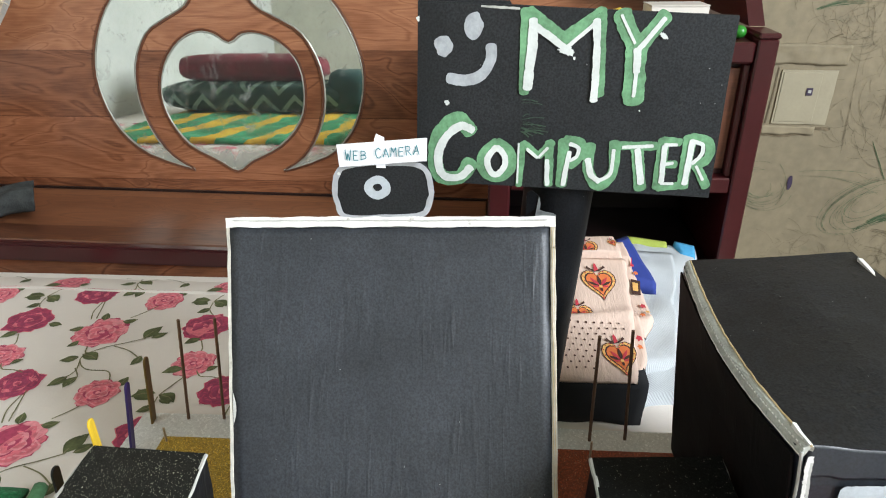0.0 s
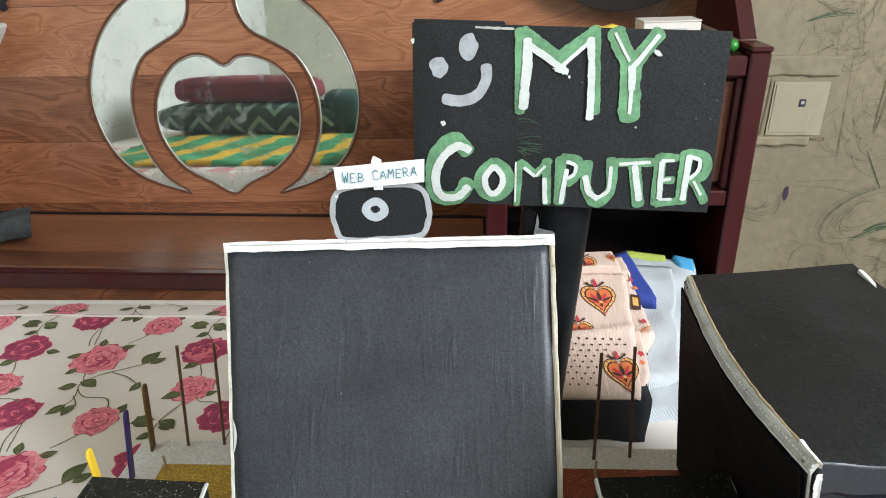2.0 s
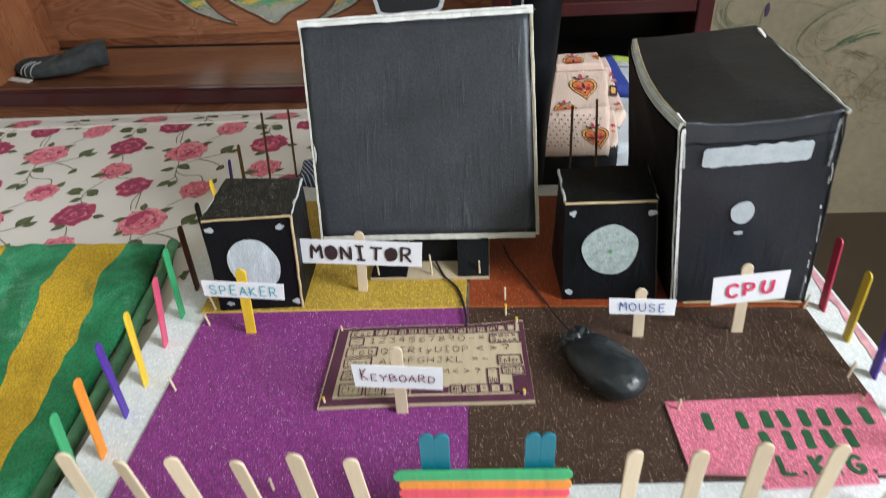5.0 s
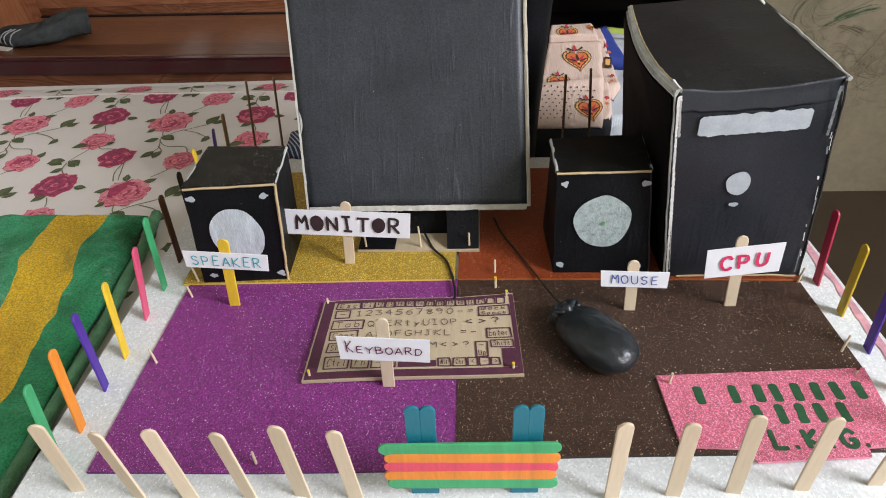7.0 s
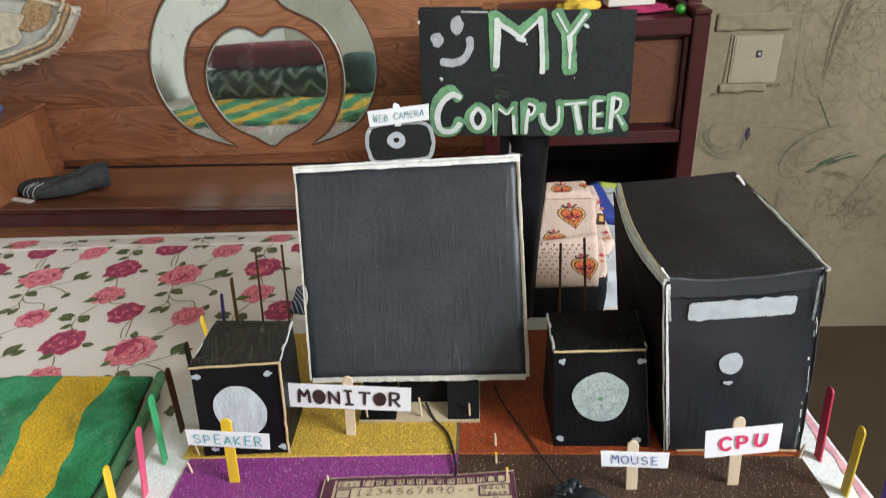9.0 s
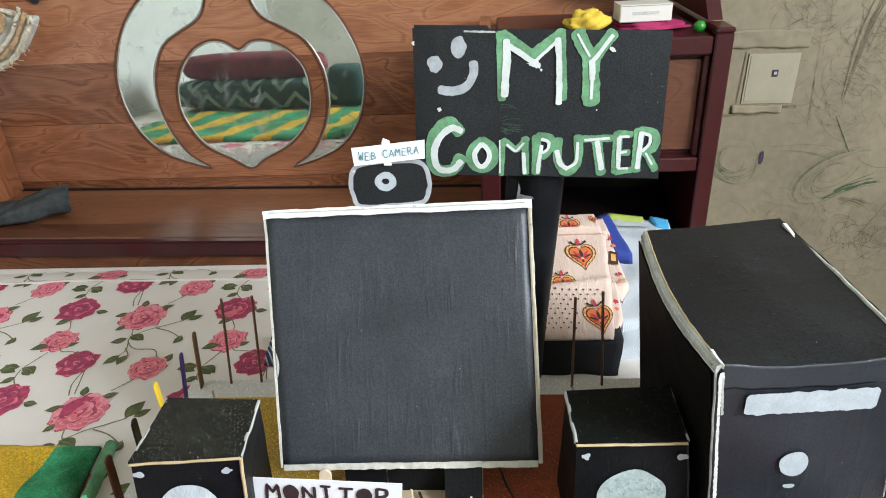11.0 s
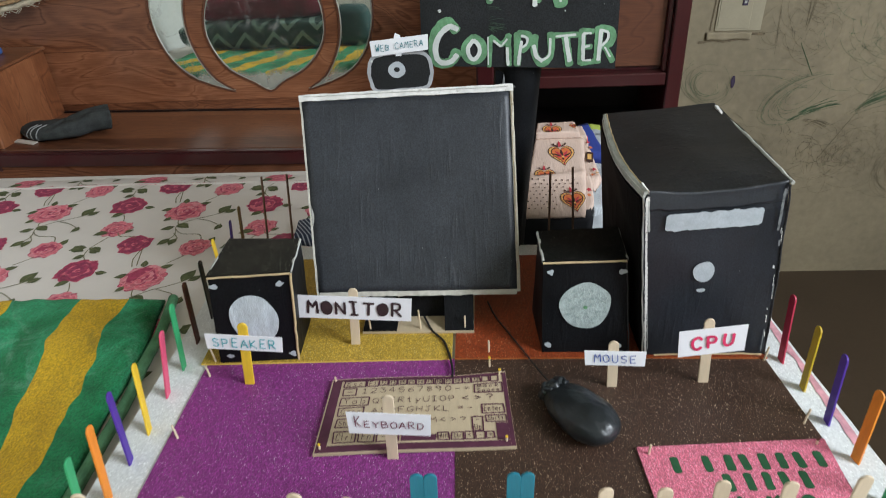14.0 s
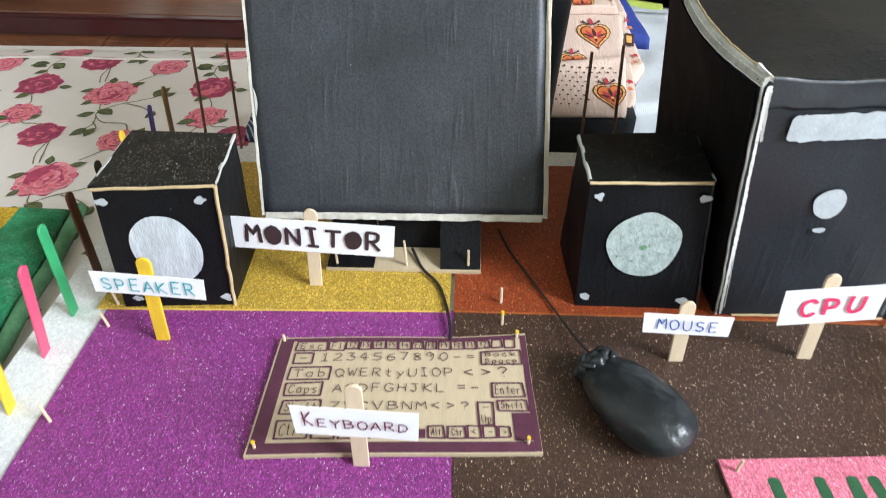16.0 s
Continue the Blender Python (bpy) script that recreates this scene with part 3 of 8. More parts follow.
# Hand lettering: each letter as its pen strokes on a grid 6 wide and 10 high; "~" marks a curved stroke.
PEN = {
    "A": "0,0 3,10 6,0/1.2,3.6 4.8,3.6", "B": "0.5,0 0.5,10/~0.5,10 4.5,9.4 4.8,6.4 0.7,5.3/~0.7,5.3 5,4.8 5.6,1.6 0.5,0",
    "C": "~5.6,8.2 3.6,10 0.8,8 0.2,4.5 1.6,0.8 4,0 5.8,1.8", "D": "0.5,0 0.5,10/~0.5,10 4,9.2 5.6,5.5 4,0.9 0.5,0",
    "E": "5.2,10 0.6,10 0.6,0 5.4,0/0.6,5.2 4.4,5.2", "F": "5.2,10 0.6,10 0.6,0/0.6,5.2 4.4,5.2",
    "G": "~5.6,8.2 3.6,10 0.8,8 0.2,4.5 1.6,0.8 4,0 5.6,1.8 5.6,4/5.8,4.2 3.4,4.2", "H": "0.5,0 0.5,10/5.5,0 5.5,10/0.5,5 5.5,5",
    "I": "1,10 5,10/3,10 3,0/1,0 5,0", "J": "1.5,10 5.5,10/~4,10 4,3 2.6,0 0.6,1.8", "K": "0.6,0 0.6,10/5.4,10 0.8,4.6 5.6,0",
    "L": "0.6,10 0.6,0 5.4,0", "M": "0,0 0.6,10 3,4.6 5.4,10 6,0", "N": "0.4,0 0.4,10 5.6,0 5.6,10",
    "O": "~3,10 0.6,8 0.2,4.6 1.4,0.8 3.2,0 5.2,1.6 5.9,5.4 4.8,8.8 3,10", "P": "0.6,0 0.6,10/~0.6,10 4.6,9.6 5.4,7.2 4.2,4.9 0.6,4.4",
    "Q": "~3,10 0.6,8 0.2,4.6 1.4,0.8 3.2,0 5.2,1.6 5.9,5.4 4.8,8.8 3,10/3.6,2.6 6,-0.6", "R": "0.6,0 0.6,10/~0.6,10 4.6,9.6 5.2,7.2 4,5.2 0.6,4.8/2.4,4.9 5.8,0",
    "S": "~5.4,8.6 3,10 0.9,8.4 1.6,5.9 4.4,4.6 5.2,2 3,0 0.4,1.6", "T": "0,10 6,10/3,10 3,0", "U": "~0.4,10 0.4,3.4 1.6,0.6 3.4,0 5.2,1.6 5.6,4 5.6,10",
    "V": "0,10 3,0 6,10", "W": "0,10 1.4,0 3,7 4.6,0 6,10", "X": "0.2,10 5.8,0/5.8,10 0.2,0", "Y": "0,10 3,5.2 6,10/3,5.2 3,0", "Z": "0.4,10 5.6,10 0.4,0 5.6,0",
    "1": "1.6,8 3.2,10 3.2,0/1.4,0 5,0", "2": "~0.6,8 3,10 5,8 3.6,4 0.4,0/0.4,0 5.6,0", "3": "0.6,10 5.2,10 2.6,6/~2.6,6 5.4,4.6 4.6,0.8 2.6,0 0.4,1.2",
    "4": "4.2,0 4.2,10 0.2,3.4 5.8,3.4", "5": "5.2,10 1,10 0.8,5.8/~0.8,5.8 4.4,5.6 5.2,2.6 3.4,0 0.6,0.8", "6": "~4.8,9.6 1.6,6.6 0.6,2.6 2.6,0 5.2,1.8 4.4,4.8 1,4.2",
    "7": "0.4,10 5.6,10 2.4,0", "8": "~3,10 1,7.8 3,5.4 5.2,2.4 3,0 0.8,2.4 3,5.4 5,7.8 3,10", "9": "~5,8 2.6,10 0.8,7.4 3,5 5,7.6 4.6,3 3,0", "0": "~3,10 0.6,6 1.2,1 3.2,0 5.4,4 4.8,8.8 3,10",
    "-": "1,5 5,5", "+": "1,5 5,5/3,7.4 3,2.6", "=": "1,6.4 5,6.4/1,3.6 5,3.6", "<": "5,8 1,5 5,2", ">": "1,8 5,5 1,2", "a": "~5,5.6 2.6,6.4 0.6,3.4 2.2,0 5,1.8/5,6.2 5,0", "b": "1,10 1,0/~1,4.8 3.4,6.2 5.2,3.6 3.6,0.2 1,0.6", "c": "~5,5.4 2.8,6.4 0.8,3.4 2.4,0 5,1", "e": "~0.9,3.2 5,3.4 4,6.2 1.6,5.8 0.8,2.6 2.4,0 5,1",
    "f": "~5,9.4 3.4,9.8 2.6,8 2.6,0/0.8,5.8 4.8,5.8", "h": "1,10 1,0/~1,4.4 3.4,6.2 5,4 5,0", "i": "3,6.2 3,0/3,8.4 3,8.8", "k": "1,10 1,0/4.8,6.4 1.2,3 5,0", "l": "3,10 3,0",
    "n": "1,6.2 1,0/~1,4.4 3.4,6.2 5,4 5,0", "o": "~3,6.4 0.8,4.4 1.4,0.8 3.2,0 5.2,2.6 4.6,5.6 3,6.4", "p": "1,6.2 1,-3/~1,5.4 3.6,6.4 5.2,3.4 3.4,0 1,0.6", "r": "1.4,6.2 1.4,0/~1.4,4 3,6 4.8,5.8",
    "s": "~4.8,5.6 2.6,6.4 1.2,4.8 4.4,2.4 4,0.2 1,0.6", "t": "3,9 3,0.6 4.6,0.2/1.2,6.2 4.8,6.2", "u": "~1,6.2 1,2 2.6,0 5,2/5,6.2 5,0", "y": "0.8,6.2 3,1.6/5.2,6.2 1.6,-3",
    "?": "~0.8,8 3,10 5,7.6 3,4 3,3/3,0.6 3,0.2", ".": "2.8,0.3 3.2,0.3", " ": "",
}


def pen_strokes(ch):
    for s in PEN.get(ch, "").split("/"):
        if not s:
            continue
        pts = [tuple(float(v) for v in q.split(",")) for q in s.lstrip("~").split()]
        yield [tuple(p) for p in smooth_path([(*p, 0) for p in pts], 5)] if s[0] == "~" else [(*p, 0) for p in dense([(*p, 0) for p in pts], 1.2)]


def lettering(bm, text, x0, x1, z0, high, width, y, rise=0.0, seed=1, mi=0, first=1.0, gap=0.28):
    """Hand-drawn capitals from x0 to x1 standing on the line z0."""
    rnd = random.Random(seed)
    pitch = (x1 - x0) / len(text)
    wide = pitch * (1 - gap)
    for i, ch in enumerate(text):
        h = high * (first if i == 0 else 1.0) * rnd.uniform(0.92, 1.08)
        tilt, dz = rnd.uniform(-0.08, 0.08), rnd.uniform(-0.04, 0.04) * high
        for k, s in enumerate(pen_strokes(ch)):
            pts = [(x0 + pitch * (i + gap / 2) + p[0] / 6 * wide + tilt * p[1] / 10 * h, z0 + dz + rise * (i + 0.5) / len(text) + p[1] / 10 * h) for p in s]
            ribbon(bm, pts, width, y - 0.00003 * (k + 4 * (i % 3)), 0.25, seed + i, mi)


def disc(bm, cx, cz, rx, rz, y, n=28, wobble=0.05, seed=0.0, mi=0):
    vs = []
    for k in range(n):
        a = 2 * math.pi * k / n
        f = 1 + wobble * noise.noise(Vector((math.cos(a) * 1.3 + seed, math.sin(a) * 1.3, seed)))
        vs.append(bm.verts.new((cx + rx * f * math.cos(a), y, cz + rz * f * math.sin(a))))
    f = bm.faces.new(vs)
    f.material_index = mi


def axes(o, xdir, zdir):
    """A pose with its x axis along xdir and its z axis nearest to zdir."""
    x = Vector(xdir).normalized()
    y = Vector(zdir).cross(x).normalized()
    z = x.cross(y)
    m = Matrix((x, y, z)).transposed().to_4x4()
    m.translation = o
    return m

# ---------------------------------------------------------------- the room
FLOOR_Z, CEIL_Z = -0.53, 2.35


def structure(name, bm, material, label, category):
    return tagged(part(name, bm, material), label, category, "", "structure")


structure("floor", box(-1.6, 2.1, -2.6, 1.1, FLOOR_Z - 0.1, FLOOR_Z), M_FLOOR, "dark brown stone floor beside the bed", "floor")
structure("ceiling", box(-1.6, 2.1, -2.6, 1.1, CEIL_Z, CEIL_Z + 0.1), M_WALLSOUTH, "plain cream plaster ceiling", "ceiling")
wall_n = structure("wall_north", box(-1.6, 2.1, 0.935, 1.1, FLOOR_Z, CEIL_Z), M_WALL, "aged cream plaster wall with green crayon scribbles", "wall")


def wall_with_hole(name, along, lo, hi, near, far, h0, h1, z0, z1, material, label):
    """A wall along an axis (0: x, 1: y) from lo to hi, near to far thick, with one window opening."""
    bm = bmesh.new()
    for p, q, u, v in ((lo, h0, FLOOR_Z, CEIL_Z), (h1, hi, FLOOR_Z, CEIL_Z), (h0, h1, FLOOR_Z, z0), (h0, h1, z1, CEIL_Z)):
        if along == 0:
            box(p, q, near, far, u, v, bm=bm)
        else:
            box(near, far, p, q, u, v, bm=bm)
    return structure(name, bm, material, label, "wall")


wall_s = structure("wall_south", box(-1.6, 2.1, -2.53, -2.35, FLOOR_Z, CEIL_Z), M_WALLSOUTH, "plain cream plaster wall", "wall")
wall_with_hole("wall_east", 1, -2.35, 0.935, 1.9, 2.1, -1.48, -0.42, 0.62, 1.88, M_WALL, "cream plaster wall with a daylit window opening")
wall_with_hole("wall_west", 1, -2.35, 0.935, -1.46, -1.305, -1.10, -0.55, 0.95, 1.65, M_WALLPALE, "pale whitewashed wall with a window opening")


# switch plate, cracks and scribbles on the wall
def switch_plate():
    m = pose(0.5585, 0.935, 0.1200, 0, 1.0, 0)
    t = thing("switch_box", "cream switch box plastered into the wall", "switch", m=m)
    part("plate", block(-0.046, 0.046, -0.0026, 0.0, -0.046, 0.046, (12, 1, 12), 0.0006, 45), M_PLATE, t)
    part("module", box(-0.043, 0.0215, -0.0036, -0.0020, -0.042, 0.042, 0.0006), M_PLATE, t)
    part("rocker", box(-0.0005, 0.0105, -0.0052, -0.0037, 0.004, 0.017, 0.0008), M_DARKGAP, t, "small dark purple rocker")
    part("rocker_slot", box(0.0025, 0.0075, -0.0058, -0.0053, 0.0085, 0.0135), M_GREYP, t)
    part("plaster_rim", block(-0.085, 0.058, -0.0035, 0.0, 0.056, 0.088, (24, 2, 8), 0.0028, 60), M_WALL, t, "rough plaster patch", smooth=True)
    part("plaster_sill", block(-0.062, 0.030, -0.004, 0.0, -0.064, -0.050, (18, 2, 4), 0.002, 70), M_WALL, t, "rough plaster lip", smooth=True)
    bm = bmesh.new()
    ribbon(bm, smooth_path([(-0.075, -0.07, 0), (-0.045, -0.066, 0), (-0.02, -0.068, 0), (0.01, -0.062, 0), (0.03, -0.054, 0), (0.056, -0.054, 0)], 5), 0.005, -0.0015, 0.9, 3)
    # Painted stroke for the soft shadow along the plate's left side.
    ribbon(bm, smooth_path([(-0.052, 0.05, 0), (-0.053, 0.0, 0), (-0.055, -0.045, 0)], 5), 0.0022, -0.0012, 0.5, 4)
    part("crack_and_shade", bm, M_DARKLINE, t, "dark crack below the plate and painted shade line on its left")


switch_plate()


def scribbles():
    """Crayon and pencil marks: nested loops, hatched strokes and faint criss-cross lines."""
    rnd = random.Random(11)
    depth = [0]

    def stroke(bm, pts, wide):
        depth[0] += 1
        ribbon(bm, pts, wide, 0.9343 - 0.000003 * (depth[0] % 260), 0.7, depth[0])

    def loops(cx, cz, rx, rz, tilt, count, mat_):
        bm = bmesh.new()
        for k in range(count):
            a, span = rnd.uniform(0.3, 2.2), rnd.uniform(1.6, 4.2)
            f = rnd.uniform(0.45, 1.1)
            ox, oz = cx + rnd.gauss(0, 0.12) * rx, cz + rnd.gauss(0, 0.14) * rz
            pts = []
            for q in range(19):
                b = a + span * q / 18
                x, z = rx * f * math.cos(b), rz * f * math.sin(b) * (1 + 0.01 * q)
                pts.append((ox + x * math.cos(tilt) - z * math.sin(tilt), oz + x * math.sin(tilt) + z * math.cos(tilt), 0))
            stroke(bm, smooth_path(pts, 2), rnd.uniform(0.0003, 0.0008))
        part("scribble", bm, mat_, wall_n, "looping crayon scribble")["kind"] = "stuff"

    def hatch(x0, z0, x1, z1, spread, count, mat_, wide=(0.0005, 0.0012)):
        bm = bmesh.new()
        d = Vector((x1 - x0, z1 - z0))
        s = Vector((-d.y, d.x)).normalized()
        for k in range(count):
            u0, u1 = rnd.uniform(-0.05, 0.45), rnd.uniform(0.55, 1.1)
            o, bend = rnd.gauss(0, spread * 0.5), rnd.uniform(0.2, 1.0) * spread * 0.9
            pts = []
            for q in range(9):
                u = u0 + (u1 - u0) * q / 8
                v = o * (0.4 + u) + bend * math.sin(math.pi * u)
                pts.append((x0 + d.x * u + s.x * v, z0 + d.y * u + s.y * v, 0))
            stroke(bm, smooth_path(pts, 2), rnd.uniform(*wide))
        part("scribble", bm, mat_, wall_n, "hatched crayon scribble")["kind"] = "stuff"

    def tangle(cx, cz, rx, rz, count, mat_, size=0.05):
        bm = bmesh.new()
        for k in range(count):
            ox, oz = cx + rnd.gauss(0, 0.45) * rx, cz + rnd.gauss(0, 0.45) * rz
            a, r, span = rnd.uniform(0, 6.28), size * rnd.uniform(0.3, 1.4), rnd.choice((-1, 1)) * rnd.uniform(0.3, 1.4)
            pts = [(ox + r * math.cos(a + span * q / 8), oz + r * math.sin(a + span * q / 8), 0) for q in range(9)]
            stroke(bm, pts, rnd.uniform(0.0003, 0.0007))
        part("scribble", bm, mat_, wall_n, "faint criss-cross pencil scribble")["kind"] = "stuff"

    loops(0.712, -0.078, 0.075, 0.038, 0.62, 20, M_CRAYON)
    loops(0.515, -0.035, 0.048, 0.055, 0.9, 16, M_CRAYON)
    loops(0.86, 0.25, 0.075, 0.12, 0.4, 12, M_CRAYOND)
    loops(0.99, -0.24, 0.07, 0.06, 0.8, 14, M_CRAYOND)
    loops(0.85, -0.205, 0.06, 0.028, 0.5, 10, M_CRAYOND)
    hatch(0.700, -0.128, 0.800, -0.086, 0.010, 24, M_CRAYONG)
    hatch(0.835, -0.112, 0.930, -0.066, 0.016, 26, M_CRAYONG)
    hatch(0.694, 0.04, 0.737, -0.040, 0.0012, 4, M_CRAYONG)
    hatch(0.890, -0.025, 0.775, -0.240, 0.0015, 3, M_CRAYOND, (0.0005, 0.0009))
    hatch(0.700, 0.06, 0.745, 0.30, 0.020, 12, M_CRAYOND)
    hatch(0.62, 0.196, 0.95, 0.190, 0.004, 2, M_CRAYOND, (0.0005, 0.0009))
    hatch(0.585, -0.020, 0.72, -0.045, 0.012, 4, M_CRAYON, (0.0003, 0.0007))
    hatch(0.735, -0.125, 0.80, -0.150, 0.010, 12, M_CRAYOND)
    tangle(0.80, -0.215, 0.13, 0.075, 168, M_CRAYOND)
    tangle(0.96, -0.16, 0.12, 0.10, 144, M_CRAYOND)
    tangle(0.60, -0.19, 0.10, 0.06, 96, M_CRAYOND, 0.04)
    tangle(0.735, 0.20, 0.05, 0.09, 132, M_CRAYOND, 0.04)
    tangle(0.69, 0.07, 0.08, 0.06, 62, M_CRAYOND)
    tangle(0.88, 0.08, 0.12, 0.14, 144, M_CRAYON, 0.06)
    tangle(1.08, 0.02, 0.14, 0.20, 144, M_CRAYON, 0.06)
    hatch(0.545, 0.262, 0.614, 0.276, 0.006, 9, M_CRAYONG, (0.0006, 0.0013))
    hatch(0.545, 0.302, 0.610, 0.270, 0.003, 3, M_CRAYOND)
    hatch(0.574, 0.214, 0.598, 0.225, 0.002, 4, M_DARKLINE, (0.0008, 0.0016))
    hatch(0.633, 0.217, 0.645, -0.030, 0.003, 2, M_CRAYOND, (0.0004, 0.0007))
    tangle(0.60, 0.255, 0.07, 0.06, 90, M_CRAYOND, 0.05)
    bm = bmesh.new()
    disc(bm, 0.568, -0.035, 0.0042, 0.014, 0.9334, 12, 0.3, 2)
    part("stain", bm, M_DARKGAP, wall_n, "small dark spot of ink")


scribbles()


def far_scribbles():
    """Dark green scribbles on the wall behind the bed's foot, seen in the mirrors."""
    rnd = random.Random(5)
    for cx, cz, rx, rz in ((-1.22, 0.72, 0.10, 0.14), (-1.02, 0.62, 0.13, 0.09), (-1.36, 0.92, 0.10, 0.10), (-0.90, 0.85, 0.12, 0.12)):
        bm = bmesh.new()
        for k in range(34):
            a, span = rnd.uniform(0, 6.28), rnd.uniform(0.3, 1.3)
            ox, oz = cx + rnd.gauss(0, 0.5) * rx, cz + rnd.gauss(0, 0.5) * rz
            pts = [(ox + rx * 0.6 * math.cos(a + span * q / 8), oz + rz * 0.6 * math.sin(a + span * q / 8), 0) for q in range(9)]
            ribbon(bm, pts, rnd.uniform(0.002, 0.006), 0.00002 * k, 0.8, k)
        ob = part("scribble", bm, M_CRAYONG, wall_s, "crayon scribble")
        ob["kind"] = "stuff"
        ob.matrix_basis = Matrix.Translation((0.25, -2.3485, 0))


far_scribbles()

# ---------------------------------------------------------------- bed and headboard
bed = thing("bed", "wooden double bed with a thick mattress", "bed")
part("mattress", box(-1.285, 0.355, -1.5, 0.585, -0.28, -0.05, 0.02, 2), M_SHEET, bed)
part("bed_base", box(-1.295, 0.365, -1.52, 0.60, -0.50, -0.281, 0.005), M_MAROON, bed, "maroon varnished bed base")


def hem_y(x):
    """Where the turned-over hem of the sheet ends, towards the headboard."""
    return 0.5085 + 0.0025 * math.sin(x * 9) + 0.0015 * math.sin(x * 31 + 1)


def bed_z(x, y):
    z = -0.0445 + 0.0016 * noise.noise(Vector((x * 5, y * 5, 3))) + 0.0008 * noise.noise(Vector((x * 17, y * 17, 9)))
    z += 0.0028 * min(1.0, max(0.0, (y - hem_y(x)) / 0.0010))
    if y > 0.50:
        z -= 3.0 * (y - 0.50) ** 2
    return z


def sheet_cloth():
    bm, grid = bmesh.new(), []
    xs = [-1.29 + 0.028 * i for i in range(60)]
    ys = [-1.5 + 0.03 * j for j in range(67)] + [0.5035 + 0.0011 * j for j in range(24)] + [0.5320 + 0.0055 * j for j in range(12)] + [0.598]
    for x in xs:
        grid.append([bm.verts.new((min(x, 0.360), y, bed_z(x, y))) for y in ys])
    for a, b in zip(grid, grid[1:]):
        for j in range(len(ys) - 1):
            bm.faces.new((a[j], b[j], b[j + 1], a[j + 1]))
    edge = [grid[-1][j] for j in range(len(ys))]
    low = [bm.verts.new((0.366 + 0.004 * math.sin(j * 0.9), v.co.y, -0.34)) for j, v in enumerate(edge)]
    for j in range(len(ys) - 1):
        bm.faces.new((edge[j], low[j], low[j + 1], edge[j + 1]))
    r = bmesh.ops.extrude_face_region(bm, geom=list(bm.faces))
    for g in r["geom"]:
        if isinstance(g, bmesh.types.BMVert):
            g.co.z -= 0.0015
    return bm


sheet = tagged(part("bedsheet", sheet_cloth(), M_SHEET, smooth=True), "white cotton bedsheet printed with pink roses and leaves", "bedsheet")


